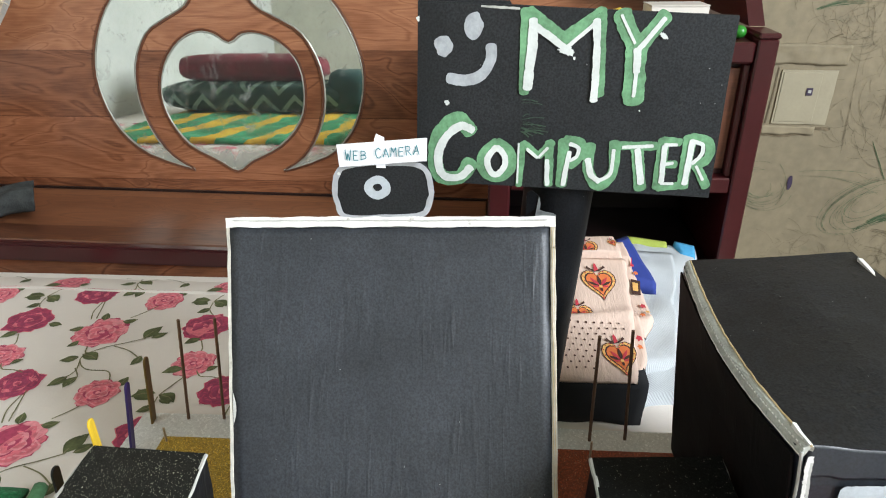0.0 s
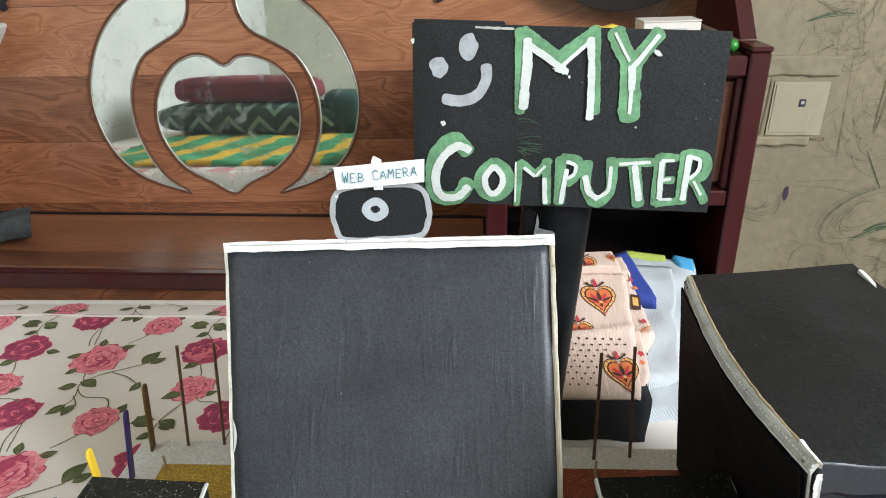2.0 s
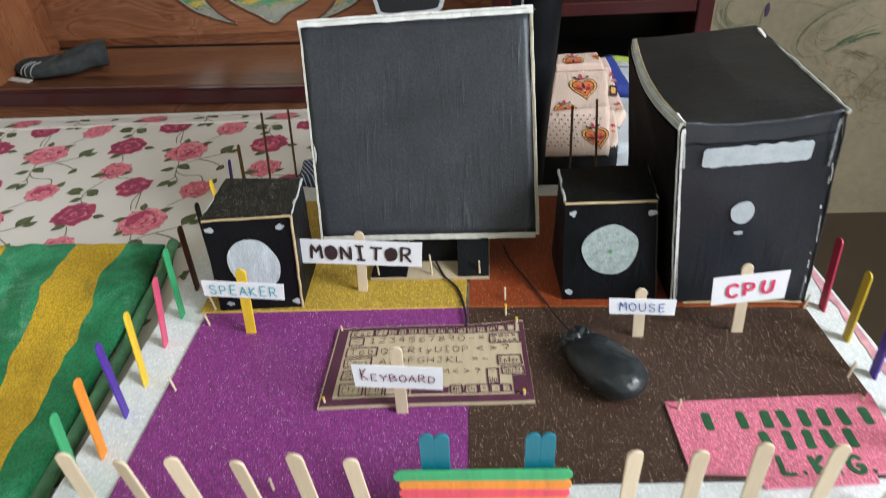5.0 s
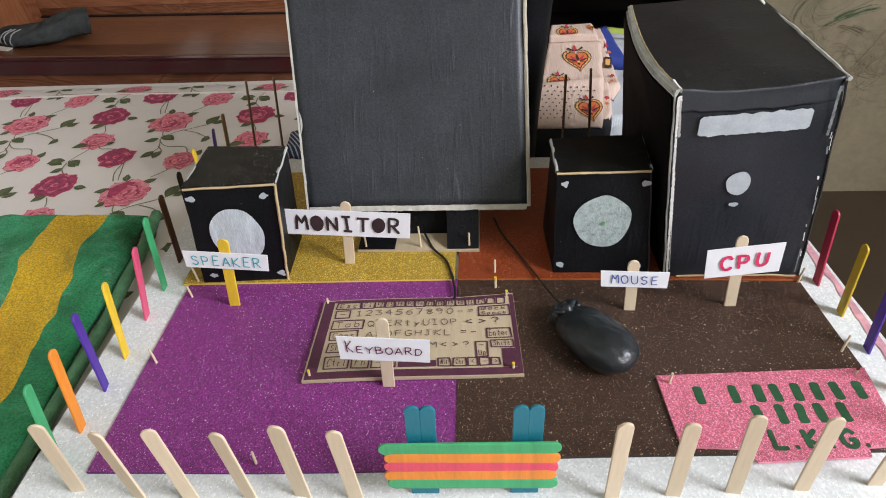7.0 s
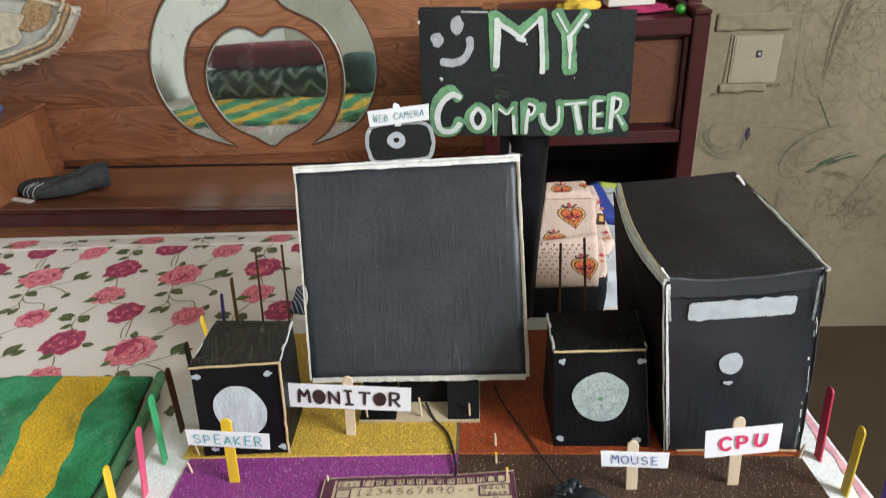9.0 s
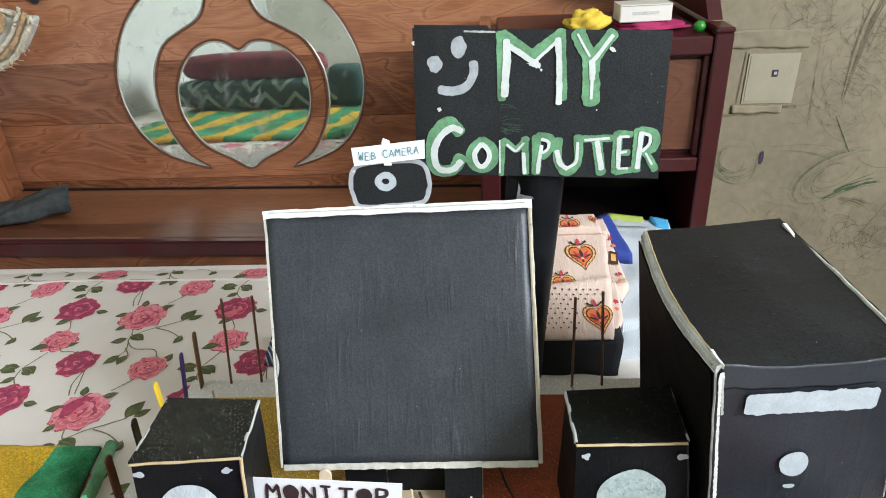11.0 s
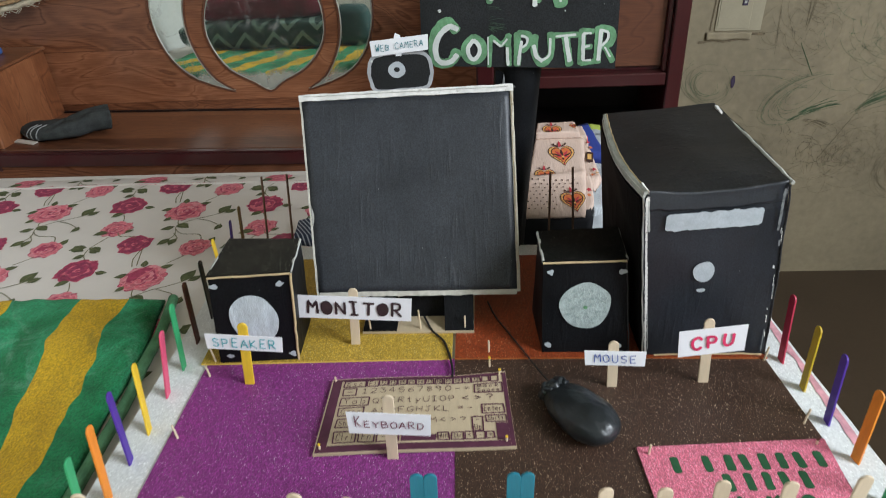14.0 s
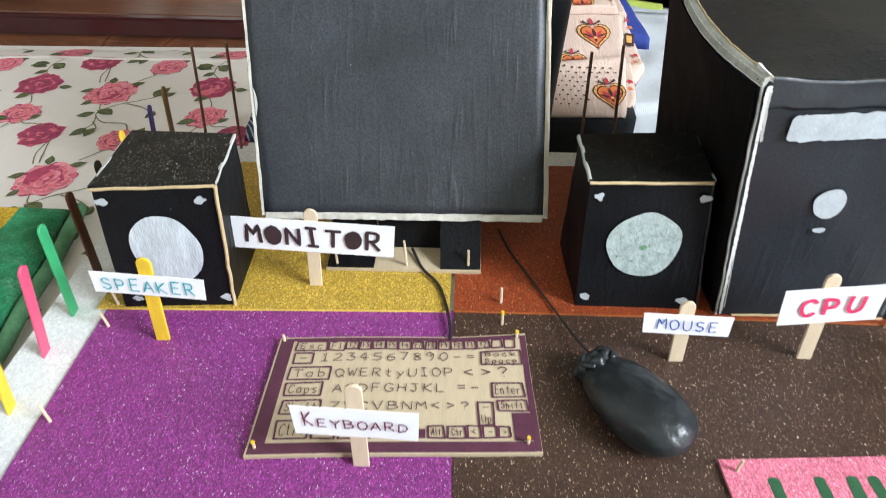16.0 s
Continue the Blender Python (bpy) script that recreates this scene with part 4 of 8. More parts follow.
def rose_print():
    """The bedsheet's print: one repeat of five roses with vines and leaves, carried on over the cloth and its turned-over hem."""
    rnd = random.Random(5)
    bm = bmesh.new()
    lift = [0]
    span = [0.0, 0.0, -9.0, 9.0]  # the repeat's corner and the strip of cloth that takes it

    def flat(pts, mi):
        lift[0] += 1
        h = 0.0004 + 0.000012 * (lift[0] % 60)
        world_pts = []
        for x, y in pts:
            x, y = min(max(x + span[0], -1.285), 0.354), max(y + span[1], -1.49)
            e = hem_y(x)
            world_pts.append((x, min(max(y, e + span[2]), e + span[3])))
        ys = [p[1] for p in world_pts]
        if max(ys) - min(ys) < 0.0004 or max(p[0] for p in world_pts) < -1.284 or min(p[0] for p in world_pts) > 0.353:
            return
        f = bm.faces.new([bm.verts.new((x, y, bed_z(x, y) + h)) for x, y in world_pts])
        f.material_index = mi

    def lobe(cx, cy, r, seed, lobes, depth, mi, sx=1.0):
        pts = []
        for k in range(40):
            a = 2 * math.pi * k / 40
            f = 1 - depth * abs(math.sin(lobes * a / 2 + seed)) + 0.16 * noise.noise(Vector((math.cos(a) * 1.5 + seed, math.sin(a) * 1.5, seed)))
            pts.append((cx + sx * r * f * math.cos(a), cy + r * f * math.sin(a)))
        flat(pts, mi)

    def leaf(way):
        """A leaf from its stalk to its tip, in millimetres from the large rose."""
        (x, y), (tx, ty) = [[float(v) / 1000 for v in p.split(",")] for p in way.split()]
        a, r = math.atan2(ty - y, tx - x), math.hypot(tx - x, ty - y)
        bend = 0.12 * math.sin(x * 900 + y * 700)
        pts, mid = [], []
        for s in (1, -1):
            for k in range(9):
                u = k / 8 if s == 1 else 1 - k / 8
                w = s * 0.30 * math.sin(math.pi * u ** 0.85) ** 1.1 + bend * math.sin(math.pi * u)
                pts.append((x + r * (u * math.cos(a) - w * math.sin(a)), y + r * (u * math.sin(a) + w * math.cos(a))))
        del pts[9], pts[-1]
        flat(pts, 4)
        rib = []
        for u, e in ((0.0, 0.0008), (0.5, 0.0006), (0.95, 0.0), (0.5, -0.0006), (0.0, -0.0008)):
            w = bend * math.sin(math.pi * u)
            rib.append((x + r * (u * math.cos(a) - w * math.sin(a)) + e * math.sin(a), y + r * (u * math.sin(a) + w * math.cos(a)) - e * math.cos(a)))
        flat(rib, 5)

    def vine(way):
        """A curling stem, in millimetres from the large rose."""
        P = smooth_path([(*(float(v) / 1000 for v in p.split(",")), 0) for p in way.split()], 7)
        for a, b in zip(P, P[1:]):
            d = (b - a).normalized() * 0.00075
            flat([(a.x - d.y, a.y + d.x), (b.x - d.y, b.y + d.x), (b.x + d.y, b.y - d.x), (a.x + d.y, a.y - d.x)], 5)

    def rose(x, y, r, deep):
        lift[0] = 4
        cols = (3, 2, 0) if deep else (0, 1, 2)
        s = rnd.uniform(0, 50)
        turn = rnd.uniform(0, 6.28)
        lobe(x, y, 1.03 * r, s, 9, 0.17, cols[2])
        lobe(x, y, 0.98 * r, s, 9, 0.17, cols[0])
        for k in range(7):
            a = turn + 2 * math.pi * k / 7 + rnd.uniform(-0.2, 0.2)
            px, py = x + 0.60 * r * math.cos(a), y + 0.60 * r * math.sin(a)
            lobe(px, py, 0.38 * r, s + k, 2, 0.12, cols[1])
            lobe(px - 0.07 * r * math.cos(a), py - 0.07 * r * math.sin(a), 0.345 * r, s + k, 2, 0.12, cols[0])
            for q in (-0.35, 0.05, 0.4):
                lobe(x + 0.66 * r * math.cos(a + q * 0.6), y + 0.66 * r * math.sin(a + q * 0.6), 0.045 * r, s + k + q, 2, 0.2, cols[1], 1.6)
        lobe(x, y, 0.60 * r, s + 11, 5, 0.16, cols[2])
        lobe(x, y + 0.02 * r, 0.54 * r, s + 12, 5, 0.16, cols[0])
        for k in range(5):
            a = turn + 0.6 + 2 * math.pi * k / 5
            px, py = x + 0.27 * r * math.cos(a), y + 0.27 * r * math.sin(a)
            lobe(px, py, 0.25 * r, s + k + 20, 2, 0.15, cols[1])
            lobe(px + 0.05 * r * math.cos(a + 2.4), py + 0.05 * r * math.sin(a + 2.4), 0.205 * r, s + k + 20, 2, 0.15, cols[0])
        lobe(x, y, 0.20 * r, s + 2, 3, 0.3, cols[2])
        lobe(x + 0.02 * r, y, 0.12 * r, s + 4, 3, 0.3, cols[1])

    def repeat():
        lift[0] = 0
        for way in ("19,35 32,49 44,66", "-1,-30 5,-43 22,-31 41,-22 61,-11", "31,-29 52,-37 70,-50", "5,-43 5,-57 21,-73 48,-76 58,-92", "6,-59 11,-77 6,-90", "8,-72 19,-87 18,-99",
                    "-116,75 -114,58 -105,46", "-99,-9 -91,-26 -92,-35", "-81,-68 -73,-78 -59,-79 -46,-83", "-90,-79 -98,-98 -104,-113", "-22,29 -29,56 -35,79", "-23,-119 -23,-143 -16,-163"):
            vine(way)
        for way in ("58,-11 69,17", "67,-10 82,3", "72,-46 67,-64", "1,-51 -18,-60", "2,-46 25,-56", "8,-87 -5,-105", "18,-87 14,-107", "-121,81 -145,73", "-114,61 -128,50", "-116,79 -95,67",
                    "-75,15 -57,13", "-101,-6 -116,-19", "-10,26 -14,43", "14,25 31,31", "-27,10 -42,1", "-17,-20 -25,-33", "-97,-66 -118,-75", "-70,-69 -59,-60", "70,-103 76,-84", "-130,-104 -109,-119", "-101,-119 -87,-125"):
            leaf(way)
        for x, y, r, deep in ((0, 0, 0.0335, False), (0.056, -0.113, 0.0245, False), (-0.104, 0.020, 0.0305, True), (-0.090, -0.055, 0.0255, False), (-0.040, -0.102, 0.0265, True)):
            rose(x, y, r, deep)

    for i in range(-7, 5):
        for j in range(-2, 11):
            x, y = -0.445 + 0.227 * i + 0.012 * j, 0.4125 - 0.190 * j - 0.001 * i
            if not (-1.40 < x < (0.06 if y > -0.36 else 0.48) and -1.52 < y < 0.75):
                continue
            if x > -0.9 or y > -0.2:
                span[:] = [x, y, -9.0, -0.0004]
                if y < 0.65:
                    repeat()
            if y > 0.35:
                span[:] = [x - 0.004, y - 0.017, 0.0013, 0.066]
                repeat()
    return bm


part("rose_print", rose_print(), [M_ROSE, M_ROSEL, M_ROSED, M_ROSEK, M_LEAF, M_STEM], sheet, "pink and plum roses with olive leaves")

LEAN = 0.077  # the headboard leans back by this much a metre
head = thing("headboard", "teak and maroon headboard with shelf, cabinet and inlaid mirrors", "headboard")


def back_y(z):
    return 0.815 + LEAN * (z + 0.012)


def panel_block(x0, x1, z0, z1, d0, d1):
    """A board that lies in the leaning back of the headboard."""
    return hexa([(x, back_y(z) + d, z) for z in (z0, z1) for d in (d0, d1) for x in (x0, x1)])


def tilted(bm):
    """The shelf rises a little towards its far end and dips towards the wall."""
    for v in bm.verts:
        v.co.z -= 0.0165 * (v.co.x + 0.55) + 0.0072 * max(0.0, v.co.y - 0.5955) / 0.2175
    return bm


part("back_panel", panel_block(-1.285, 0.345, -0.03, 0.80, 0.0, 0.022), M_HEAD, head, "horizontal teak boards with glossy varnish")
part("shelf", tilted(box(-1.285, 0.02, 0.596, 0.836, -0.036, -0.0130, 0.002)), M_SHELF, head, "dark teak shelf board")
part("shelf_rail", tilted(box(-1.285, 0.02, 0.580, 0.5955, -0.0405, -0.0130, 0.003, 2)), M_MAROON, head, "maroon front rail")
part("lower_board", tilted(box(-1.285, 0.0205, 0.5885, 0.604, -0.50, -0.0410)), M_HEAD, head)
# right cabinet: posts, rails, door, open niche below and open shelf above
part("post", box(0.021, 0.050, 0.590, 0.612, -0.49, 0.27, 0.003), M_MAROON, head)
part("inner_side", box(0.024, 0.040, 0.613, 0.815, -0.03, 0.27), M_HEADV, head)
part("post", box(0.3335, 0.3575, 0.588, 0.612, -0.49, 0.272, 0.002), M_MAROON, head)
part("post_cap", box(0.3325, 0.3580, 0.586, 0.640, 0.2722, 0.2790, 0.002), M_MAROON, head)
part("outer_side", hexa([(x, y, z) for z in (-0.49, 0.272) for y in (0.6125, 0.93) for x in (0.339, 0.357)]), M_MAROON, head)
part("upper_side", hexa([(0.3375, 0.641, 0.2795), (0.3570, 0.641, 0.2795), (0.3375, 0.93, 0.2795), (0.3570, 0.93, 0.2795),
                         (0.3375, 0.780, 0.43), (0.3570, 0.780, 0.43), (0.3375, 0.93, 0.43), (0.3570, 0.93, 0.43)]), M_MAROON, head)
part("niche_top", box(0.0505, 0.3330, 0.591, 0.815, 0.077, 0.098, 0.002), M_MAROON, head)
# Niche floor, back and side in darkened maroon: the recess's shade put into colour.
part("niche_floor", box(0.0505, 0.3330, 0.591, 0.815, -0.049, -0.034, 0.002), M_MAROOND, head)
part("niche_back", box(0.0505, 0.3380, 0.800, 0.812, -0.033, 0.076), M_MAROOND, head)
part("top_rail", box(0.0505, 0.3330, 0.590, 0.816, 0.243, 0.268, 0.003), M_MAROON, head)
door = part("cabinet_door", box(0.0505, 0.3330, 0.612, 0.620, 0.0985, 0.2425), M_MAROON, head, "maroon framed door")
part("door_panel", box(0.066, 0.3250, 0.606, 0.6115, 0.106, 0.236, 0.001), M_DOOR, door, "dark teak door panel")
part("door_stile", box(0.3255, 0.3330, 0.596, 0.6115, 0.0985, 0.2425, 0.002), M_MAROON, door)
part("door_stile", box(0.0505, 0.0655, 0.596, 0.6115, 0.0985, 0.2425, 0.002), M_MAROON, door)
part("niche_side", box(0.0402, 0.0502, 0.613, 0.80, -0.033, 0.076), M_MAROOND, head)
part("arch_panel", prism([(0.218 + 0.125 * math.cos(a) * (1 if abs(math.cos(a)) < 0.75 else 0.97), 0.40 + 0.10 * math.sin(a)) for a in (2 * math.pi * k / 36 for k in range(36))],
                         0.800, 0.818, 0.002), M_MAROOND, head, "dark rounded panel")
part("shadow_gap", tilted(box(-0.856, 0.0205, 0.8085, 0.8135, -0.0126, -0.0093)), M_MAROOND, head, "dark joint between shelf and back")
# left cabinet
part("side_cabinet", box(-1.285, -0.857, 0.604, 0.816, -0.0180, 0.116, 0.002), M_HEADV, head, "teak side cabinet")
part("side_cabinet_frame", box(-1.285, -0.862, 0.588, 0.6035, -0.049, 0.117, 0.003), M_MAROON, head)
part("side_cabinet_top", box(-1.285, -0.853, 0.590, 0.818, 0.1175, 0.124, 0.002), M_SHELF, head)


def lean_outline(pts, d0, d1, name, material, parent, label):
    """A flat outline (x, z) let into the leaning back, between two depths."""
    bm = bmesh.new()
    a = [bm.verts.new((x, back_y(z) + d0, z)) for x, z in pts]
    b = [bm.verts.new((x, back_y(z) + d1, z)) for x, z in pts]
    bm.faces.new(a)
    bm.faces.new(b[::-1])
    for i in range(len(pts)):
        j = (i + 1) % len(pts)
        bm.faces.new((a[i], a[j], b[j], b[i]))
    return part(name, bm, material, parent, label)


def rim(pts, name, parent, r=0.0026):
    """A bevelled wooden lip round a mirror."""
    bm = bmesh.new()
    P = [Vector((x, back_y(z) - 0.0005, z)) for x, z in pts]
    n = len(P)
    ring = []
    for i, p in enumerate(P):
        d = P[(i + 1) % n] - P[i - 1]
        s = Vector((-d.z, 0, d.x)).normalized()
        ring.append([bm.verts.new(p + s * q + Vector((0, w, 0))) for q, w in ((-r, 0.0), (-0.4 * r, -0.0022), (0.7 * r, -0.0018), (r, 0.0))])
    for i in range(n):
        a, b = ring[i], ring[(i + 1) % n]
        for k in range(3):
            bm.faces.new((a[k], b[k], b[k + 1], a[k + 1]))
    return part(name, bm, M_DOOR, parent)


def glass_bevel(pts, parent, gap=0.0020, wide=0.0030):
    """The ground edge of a mirror's glass, just inside its wooden lip."""
    bm = bmesh.new()
    P = [Vector((x, back_y(z) - 0.0011, z)) for x, z in pts]
    n = len(P)
    turn = 1 if sum(P[i - 1].x * P[i].z - P[i].x * P[i - 1].z for i in range(n)) > 0 else -1
    ring = []
    for i, p in enumerate(P):
        d = P[(i + 1) % n] - P[i - 1]
        side = Vector((-d.z, 0, d.x)).normalized() * turn
        w = wide * (0.8 + 0.5 * noise.noise(Vector((p.x * 22, p.z * 22, 4))))
        ring.append([bm.verts.new(p + side * q + Vector((0, h, 0))) for q, h in ((gap, -0.0004), (gap + 0.4 * w, -0.0010), (gap + w, 0.0))])
    for i in range(n):
        a, b = ring[i], ring[(i + 1) % n]
        for k in range(2):
            bm.faces.new((a[k], b[k], b[k + 1], a[k + 1]))
    return part("glass_bevel", bm, M_BEVEL, parent, "tarnished grey glass edge")


def xz(path):
    return [(p.x, p.y) for p in path]


heart = xz(smooth_path([(-0.398, 0.237, 0), (-0.420, 0.250, 0), (-0.447, 0.254, 0), (-0.482, 0.238, 0), (-0.512, 0.200, 0), (-0.524, 0.150, 0), (-0.514, 0.105, 0), (-0.488, 0.064, 0),
                        (-0.440, 0.036, 0), (-0.408, 0.018, 0), (-0.380, 0.036, 0), (-0.330, 0.062, 0), (-0.292, 0.104, 0), (-0.280, 0.150, 0), (-0.286, 0.200, 0), (-0.312, 0.234, 0), (-0.346, 0.250, 0), (-0.376, 0.250, 0)], 3, True))
left_c = xz(smooth_path([(-0.470, 0.362, 0), (-0.530, 0.340, 0), (-0.580, 0.300, 0), (-0.612, 0.250, 0), (-0.629, 0.195, 0), (-0.626, 0.140, 0), (-0.604, 0.086, 0), (-0.560, 0.046, 0), (-0.484, 0.021, 0),
                         (-0.520, 0.047, 0), (-0.547, 0.090, 0), (-0.560, 0.140, 0), (-0.556, 0.195, 0), (-0.532, 0.242, 0), (-0.498, 0.264, 0), (-0.462, 0.284, 0), (-0.446, 0.312, 0), (-0.446, 0.342, 0)], 3, True))
right_c = [(-0.8085 - x, z - 0.004) for x, z in left_c]
left_c = [(x + 0.0055, z - 0.003) for x, z in left_c]
heart = [(x + 0.004, 0.016 + 0.975 * (z - 0.018)) for x, z in heart]
for pts, lab in ((heart, "heart-shaped mirror inlay"), (left_c, "crescent mirror inlay"), (right_c, "crescent mirror inlay")):
    mir = lean_outline(pts, -0.0008, 0.006, "mirror", M_MIRROR, head, lab)
    rim(pts, "mirror_rim", mir, 0.0019)
    glass_bevel(pts, mir)

# ---------------------------------------------------------------- on the headboard
phone_m = pose(-0.935, 0.76, 0.124, 0, 0, 8)
pb = thing("flat_box", "small white box with a blue end on the side cabinet", "box", m=phone_m)
part("carton", box(-0.05, 0.014, -0.012, 0.012, 0, 0.012, 0.0015), M_BOXW, pb)
part("end_cap", box(0.0145, 0.024, -0.0125, 0.0125, 0, 0.0125, 0.0015), M_BLUEP, pb, "blue end cap")


def along(pairs, u):
    """A value that glides between (place, value) pairs."""
    for (a, p), (b, q) in zip(pairs, pairs[1:]):
        if u <= b:
            w = max(0.0, (u - a) / (b - a))
            return p + (q - p) * w * w * (3 - 2 * w)
    return pairs[-1][1]


def sock_thing():
    """A limp ankle sock: flat toe, a crease over the heel, and the cuff standing half open."""
    way = smooth_path([(-0.097, 0.022, 0), (-0.066, 0.004, 0), (-0.026, -0.012, 0), (0.010, -0.008, 0), (0.042, 0.012, 0), (0.072, 0.024, 0)], 8)
    sides, n = 36, len(way) - 1
    t = thing("sock", "crumpled charcoal knitted sock with pale stripes on the shelf", "sock", m=pose(-0.767, 0.676, -0.0105))

    def at(u, a, shrink=1.0):
        p = way[min(n, int(u * n))].lerp(way[min(n, int(u * n) + 1)], u * n - int(u * n))
        d = (way[min(n, int(u * n) + 1)] - way[max(0, int(u * n) - 1)]).normalized()
        side = Vector((-d.y, d.x, 0))
        wide = along(((0, 0.010), (0.10, 0.026), (0.35, 0.037), (0.6, 0.033), (0.85, 0.034), (1, 0.040)), u) * shrink
        high = along(((0, 0.006), (0.12, 0.011), (0.4, 0.014), (0.65, 0.018), (0.85, 0.020), (1, 0.019)), u) * shrink
        lift = along(((0, 0.0), (0.6, 0.001), (0.8, 0.004), (1, 0.006)), u)
        ca, sa = math.cos(a), math.sin(a)
        q = Vector((math.copysign(abs(ca) ** 0.8, ca) * wide, math.copysign(abs(sa) ** 0.75, sa) * high))
        q *= 1 + 0.10 * noise.noise(Vector((u * 6, ca * 1.2, sa * 1.2))) + 0.04 * noise.noise(Vector((u * 19, ca * 3, sa * 3)))
        crease = 0.006 * math.exp(-((u - 0.52 - 0.10 * ca) / 0.035) ** 2) * max(0.0, sa) + 0.004 * math.exp(-((ca + 0.15 - 0.5 * (u - 0.7)) / 0.20) ** 2) * max(0.0, sa) * (1 if u > 0.5 else 0.3)
        centre = p + Vector((0, 0, lift + high / shrink))
        v = centre + side * q.x + Vector((0, 0, q.y - crease)) - d * 0.010 * (ca * 0.9 - sa * 0.4) * max(0.0, u - 0.8) * 5
        v.z = max(0.0004, v.z)
        return v

    def skin(stations, shrink):
        bm, rings = bmesh.new(), []
        for u in stations:
            rings.append([bm.verts.new(at(u, 2 * math.pi * k / sides, shrink)) for k in range(sides)])
        for a, b in zip(rings, rings[1:]):
            for k in range(sides):
                bm.faces.new((a[k], a[(k + 1) % sides], b[(k + 1) % sides], b[k]))
        bm.faces.new(rings[0])
        return bm, rings

    bm, rings = skin([k / 40 for k in range(41)], 1.0)
    inner = [[bm.verts.new(at(u, 2 * math.pi * k / sides, 0.93)) for k in range(sides)] for u in (1.0, 0.93, 0.85, 0.76)]
    for a, b in zip([rings[-1]] + inner, inner):
        for k in range(sides):
            bm.faces.new((a[k], a[(k + 1) % sides], b[(k + 1) % sides], b[k]))
    bm.faces.new(inner[-1][::-1])
    part("knit", bm, M_SOCK, t, smooth=True)
    for u in (0.285, 0.335, 0.385):
        own = bmesh.new()
        tube([at(u + 0.015 * q / 10, math.pi * (1.02 + 0.16 - 0.62 * q / 10)) + Vector((0, 0, 0.0004)) for q in range(11)][::-1], 0.0012, 6, own)
        part("stripe", own, M_GREYSTRIPE, t)


sock_thing()
kn = thing("ruler", "thin pale metal strip lying on the shelf", "ruler", m=pose(-0.858, 0.642, -0.0088, 0, 0, -17))
part("blade", block(-0.05, 0.05, -0.006, 0.006, 0.0, 0.0022, (6, 1, 1), 0.0004), M_BOXW, kn)


def lace_basket():
    """An open lace bag seen from its side: lining, embroidered panel, turned-over flap and a braided rim with loose threads."""
    t = thing("lace_bag", "cream lace bag with embroidered panel hanging on the headboard", "bag", m=pose(-0.80, 0.80, 0.265))

    def piece(name, pts, y0, y1, material, lab, amp):
        bm = prism(xz(smooth_path([(x, z, 0) for x, z in pts], 4, True)), y0, y1, 0.0012)
        for v in bm.verts:
            v.co = wob(v.co, amp, 38, y0 * 50)
        return part(name, bm, material, t, lab)

    piece("lining", ((0.092, 0.036), (0.060, 0.044), (0.020, 0.056), (-0.06, 0.064), (-0.13, 0.062), (-0.14, -0.062), (-0.08, -0.056), (-0.028, -0.047), (0.025, -0.032), (0.056, -0.012), (0.078, 0.014)), -0.024, -0.004, M_LINING, "grey-white lining", 0.004)
    piece("embroidered_panel", ((0.010, 0.054), (0.050, 0.044), (0.040, 0.020), (0.004, 0.002), (-0.020, 0.010)), -0.0285, -0.0255, M_JUTEB, "orange-brown embroidered panel", 0.003)
    piece("flap", ((-0.018, 0.034), (-0.006, 0.030), (-0.022, 0.006), (-0.021, -0.010), (-0.048, -0.022), (-0.09, -0.020), (-0.09, 0.040)), -0.033, -0.0285, M_JUTE, "cream cloth flap", 0.004)
    low = smooth_path([(0.094, 0.037, 0), (0.078, 0.014, 0), (0.056, -0.012, 0), (0.026, -0.033, 0), (-0.028, -0.049, 0), (-0.08, -0.060, 0), (-0.14, -0.066, 0)], 9)
    for k, (off, r, mt, lab) in enumerate(((0.0, 0.0050, M_JUTE, "cream braid"), (0.010, 0.0042, M_JUTEB, "brown embroidered band"), (0.018, 0.0034, M_JUTE, "cream braid"))):
        own = bmesh.new()
        tube([wob((p.x - off * 0.45, -0.030 - 0.004 * k, p.y + off), 0.0022, 130, k) for p in low], r, 8, own)
        part("band", own, mt, t, lab, smooth=True)
    own = bmesh.new()
    tube([wob((x, -0.027, z), 0.0016, 110, 4) for x, z in xz(smooth_path([(0.094, 0.037, 0), (0.060, 0.046, 0), (0.020, 0.058, 0), (-0.06, 0.066, 0), (-0.13, 0.064, 0)], 8))], 0.0036, 8, own)
    part("band", own, M_JUTE, t, "cream braid", smooth=True)
    rnd = random.Random(3)
    own = bmesh.new()
    for k in range(70):
        p = low[rnd.randrange(len(low))]
        tube(smooth_path([(p.x, -0.034, p.y), (p.x + rnd.uniform(-0.006, 0.010), -0.037, p.y - 0.004), (p.x + rnd.uniform(-0.012, 0.016), -0.036, p.y - rnd.uniform(0.003, 0.013))], 3), 0.0005, 4, own)
    part("fringe", own, M_JUTE, t, "loose cream threads")
    tube([(-0.06, -0.006, 0.062), (-0.06, 0.008, 0.16)], 0.003, 6, s2 := bmesh.new())
    part("hanging_cord", s2, M_JUTE, t)


lace_basket()


def pennant(x, z, w, h, label):
    y = back_y(z) - 0.004
    t = thing("pennant", label, "decoration", "black pennants", m=pose(x, y, z))
    part("cloth_tip", prism(xz(smooth_path([(-w * 0.55, h, 0), (-w * 0.3, h * 0.45, 0), (-0.004, 0, 0), (0.006, 0.003, 0), (w * 0.15, h * 0.5, 0), (w, h * 0.95, 0), (w * 0.9, h * 1.6, 0), (-w * 0.5, h * 1.6, 0)], 3, True)), -0.001, 0.001), M_DENIM, t)


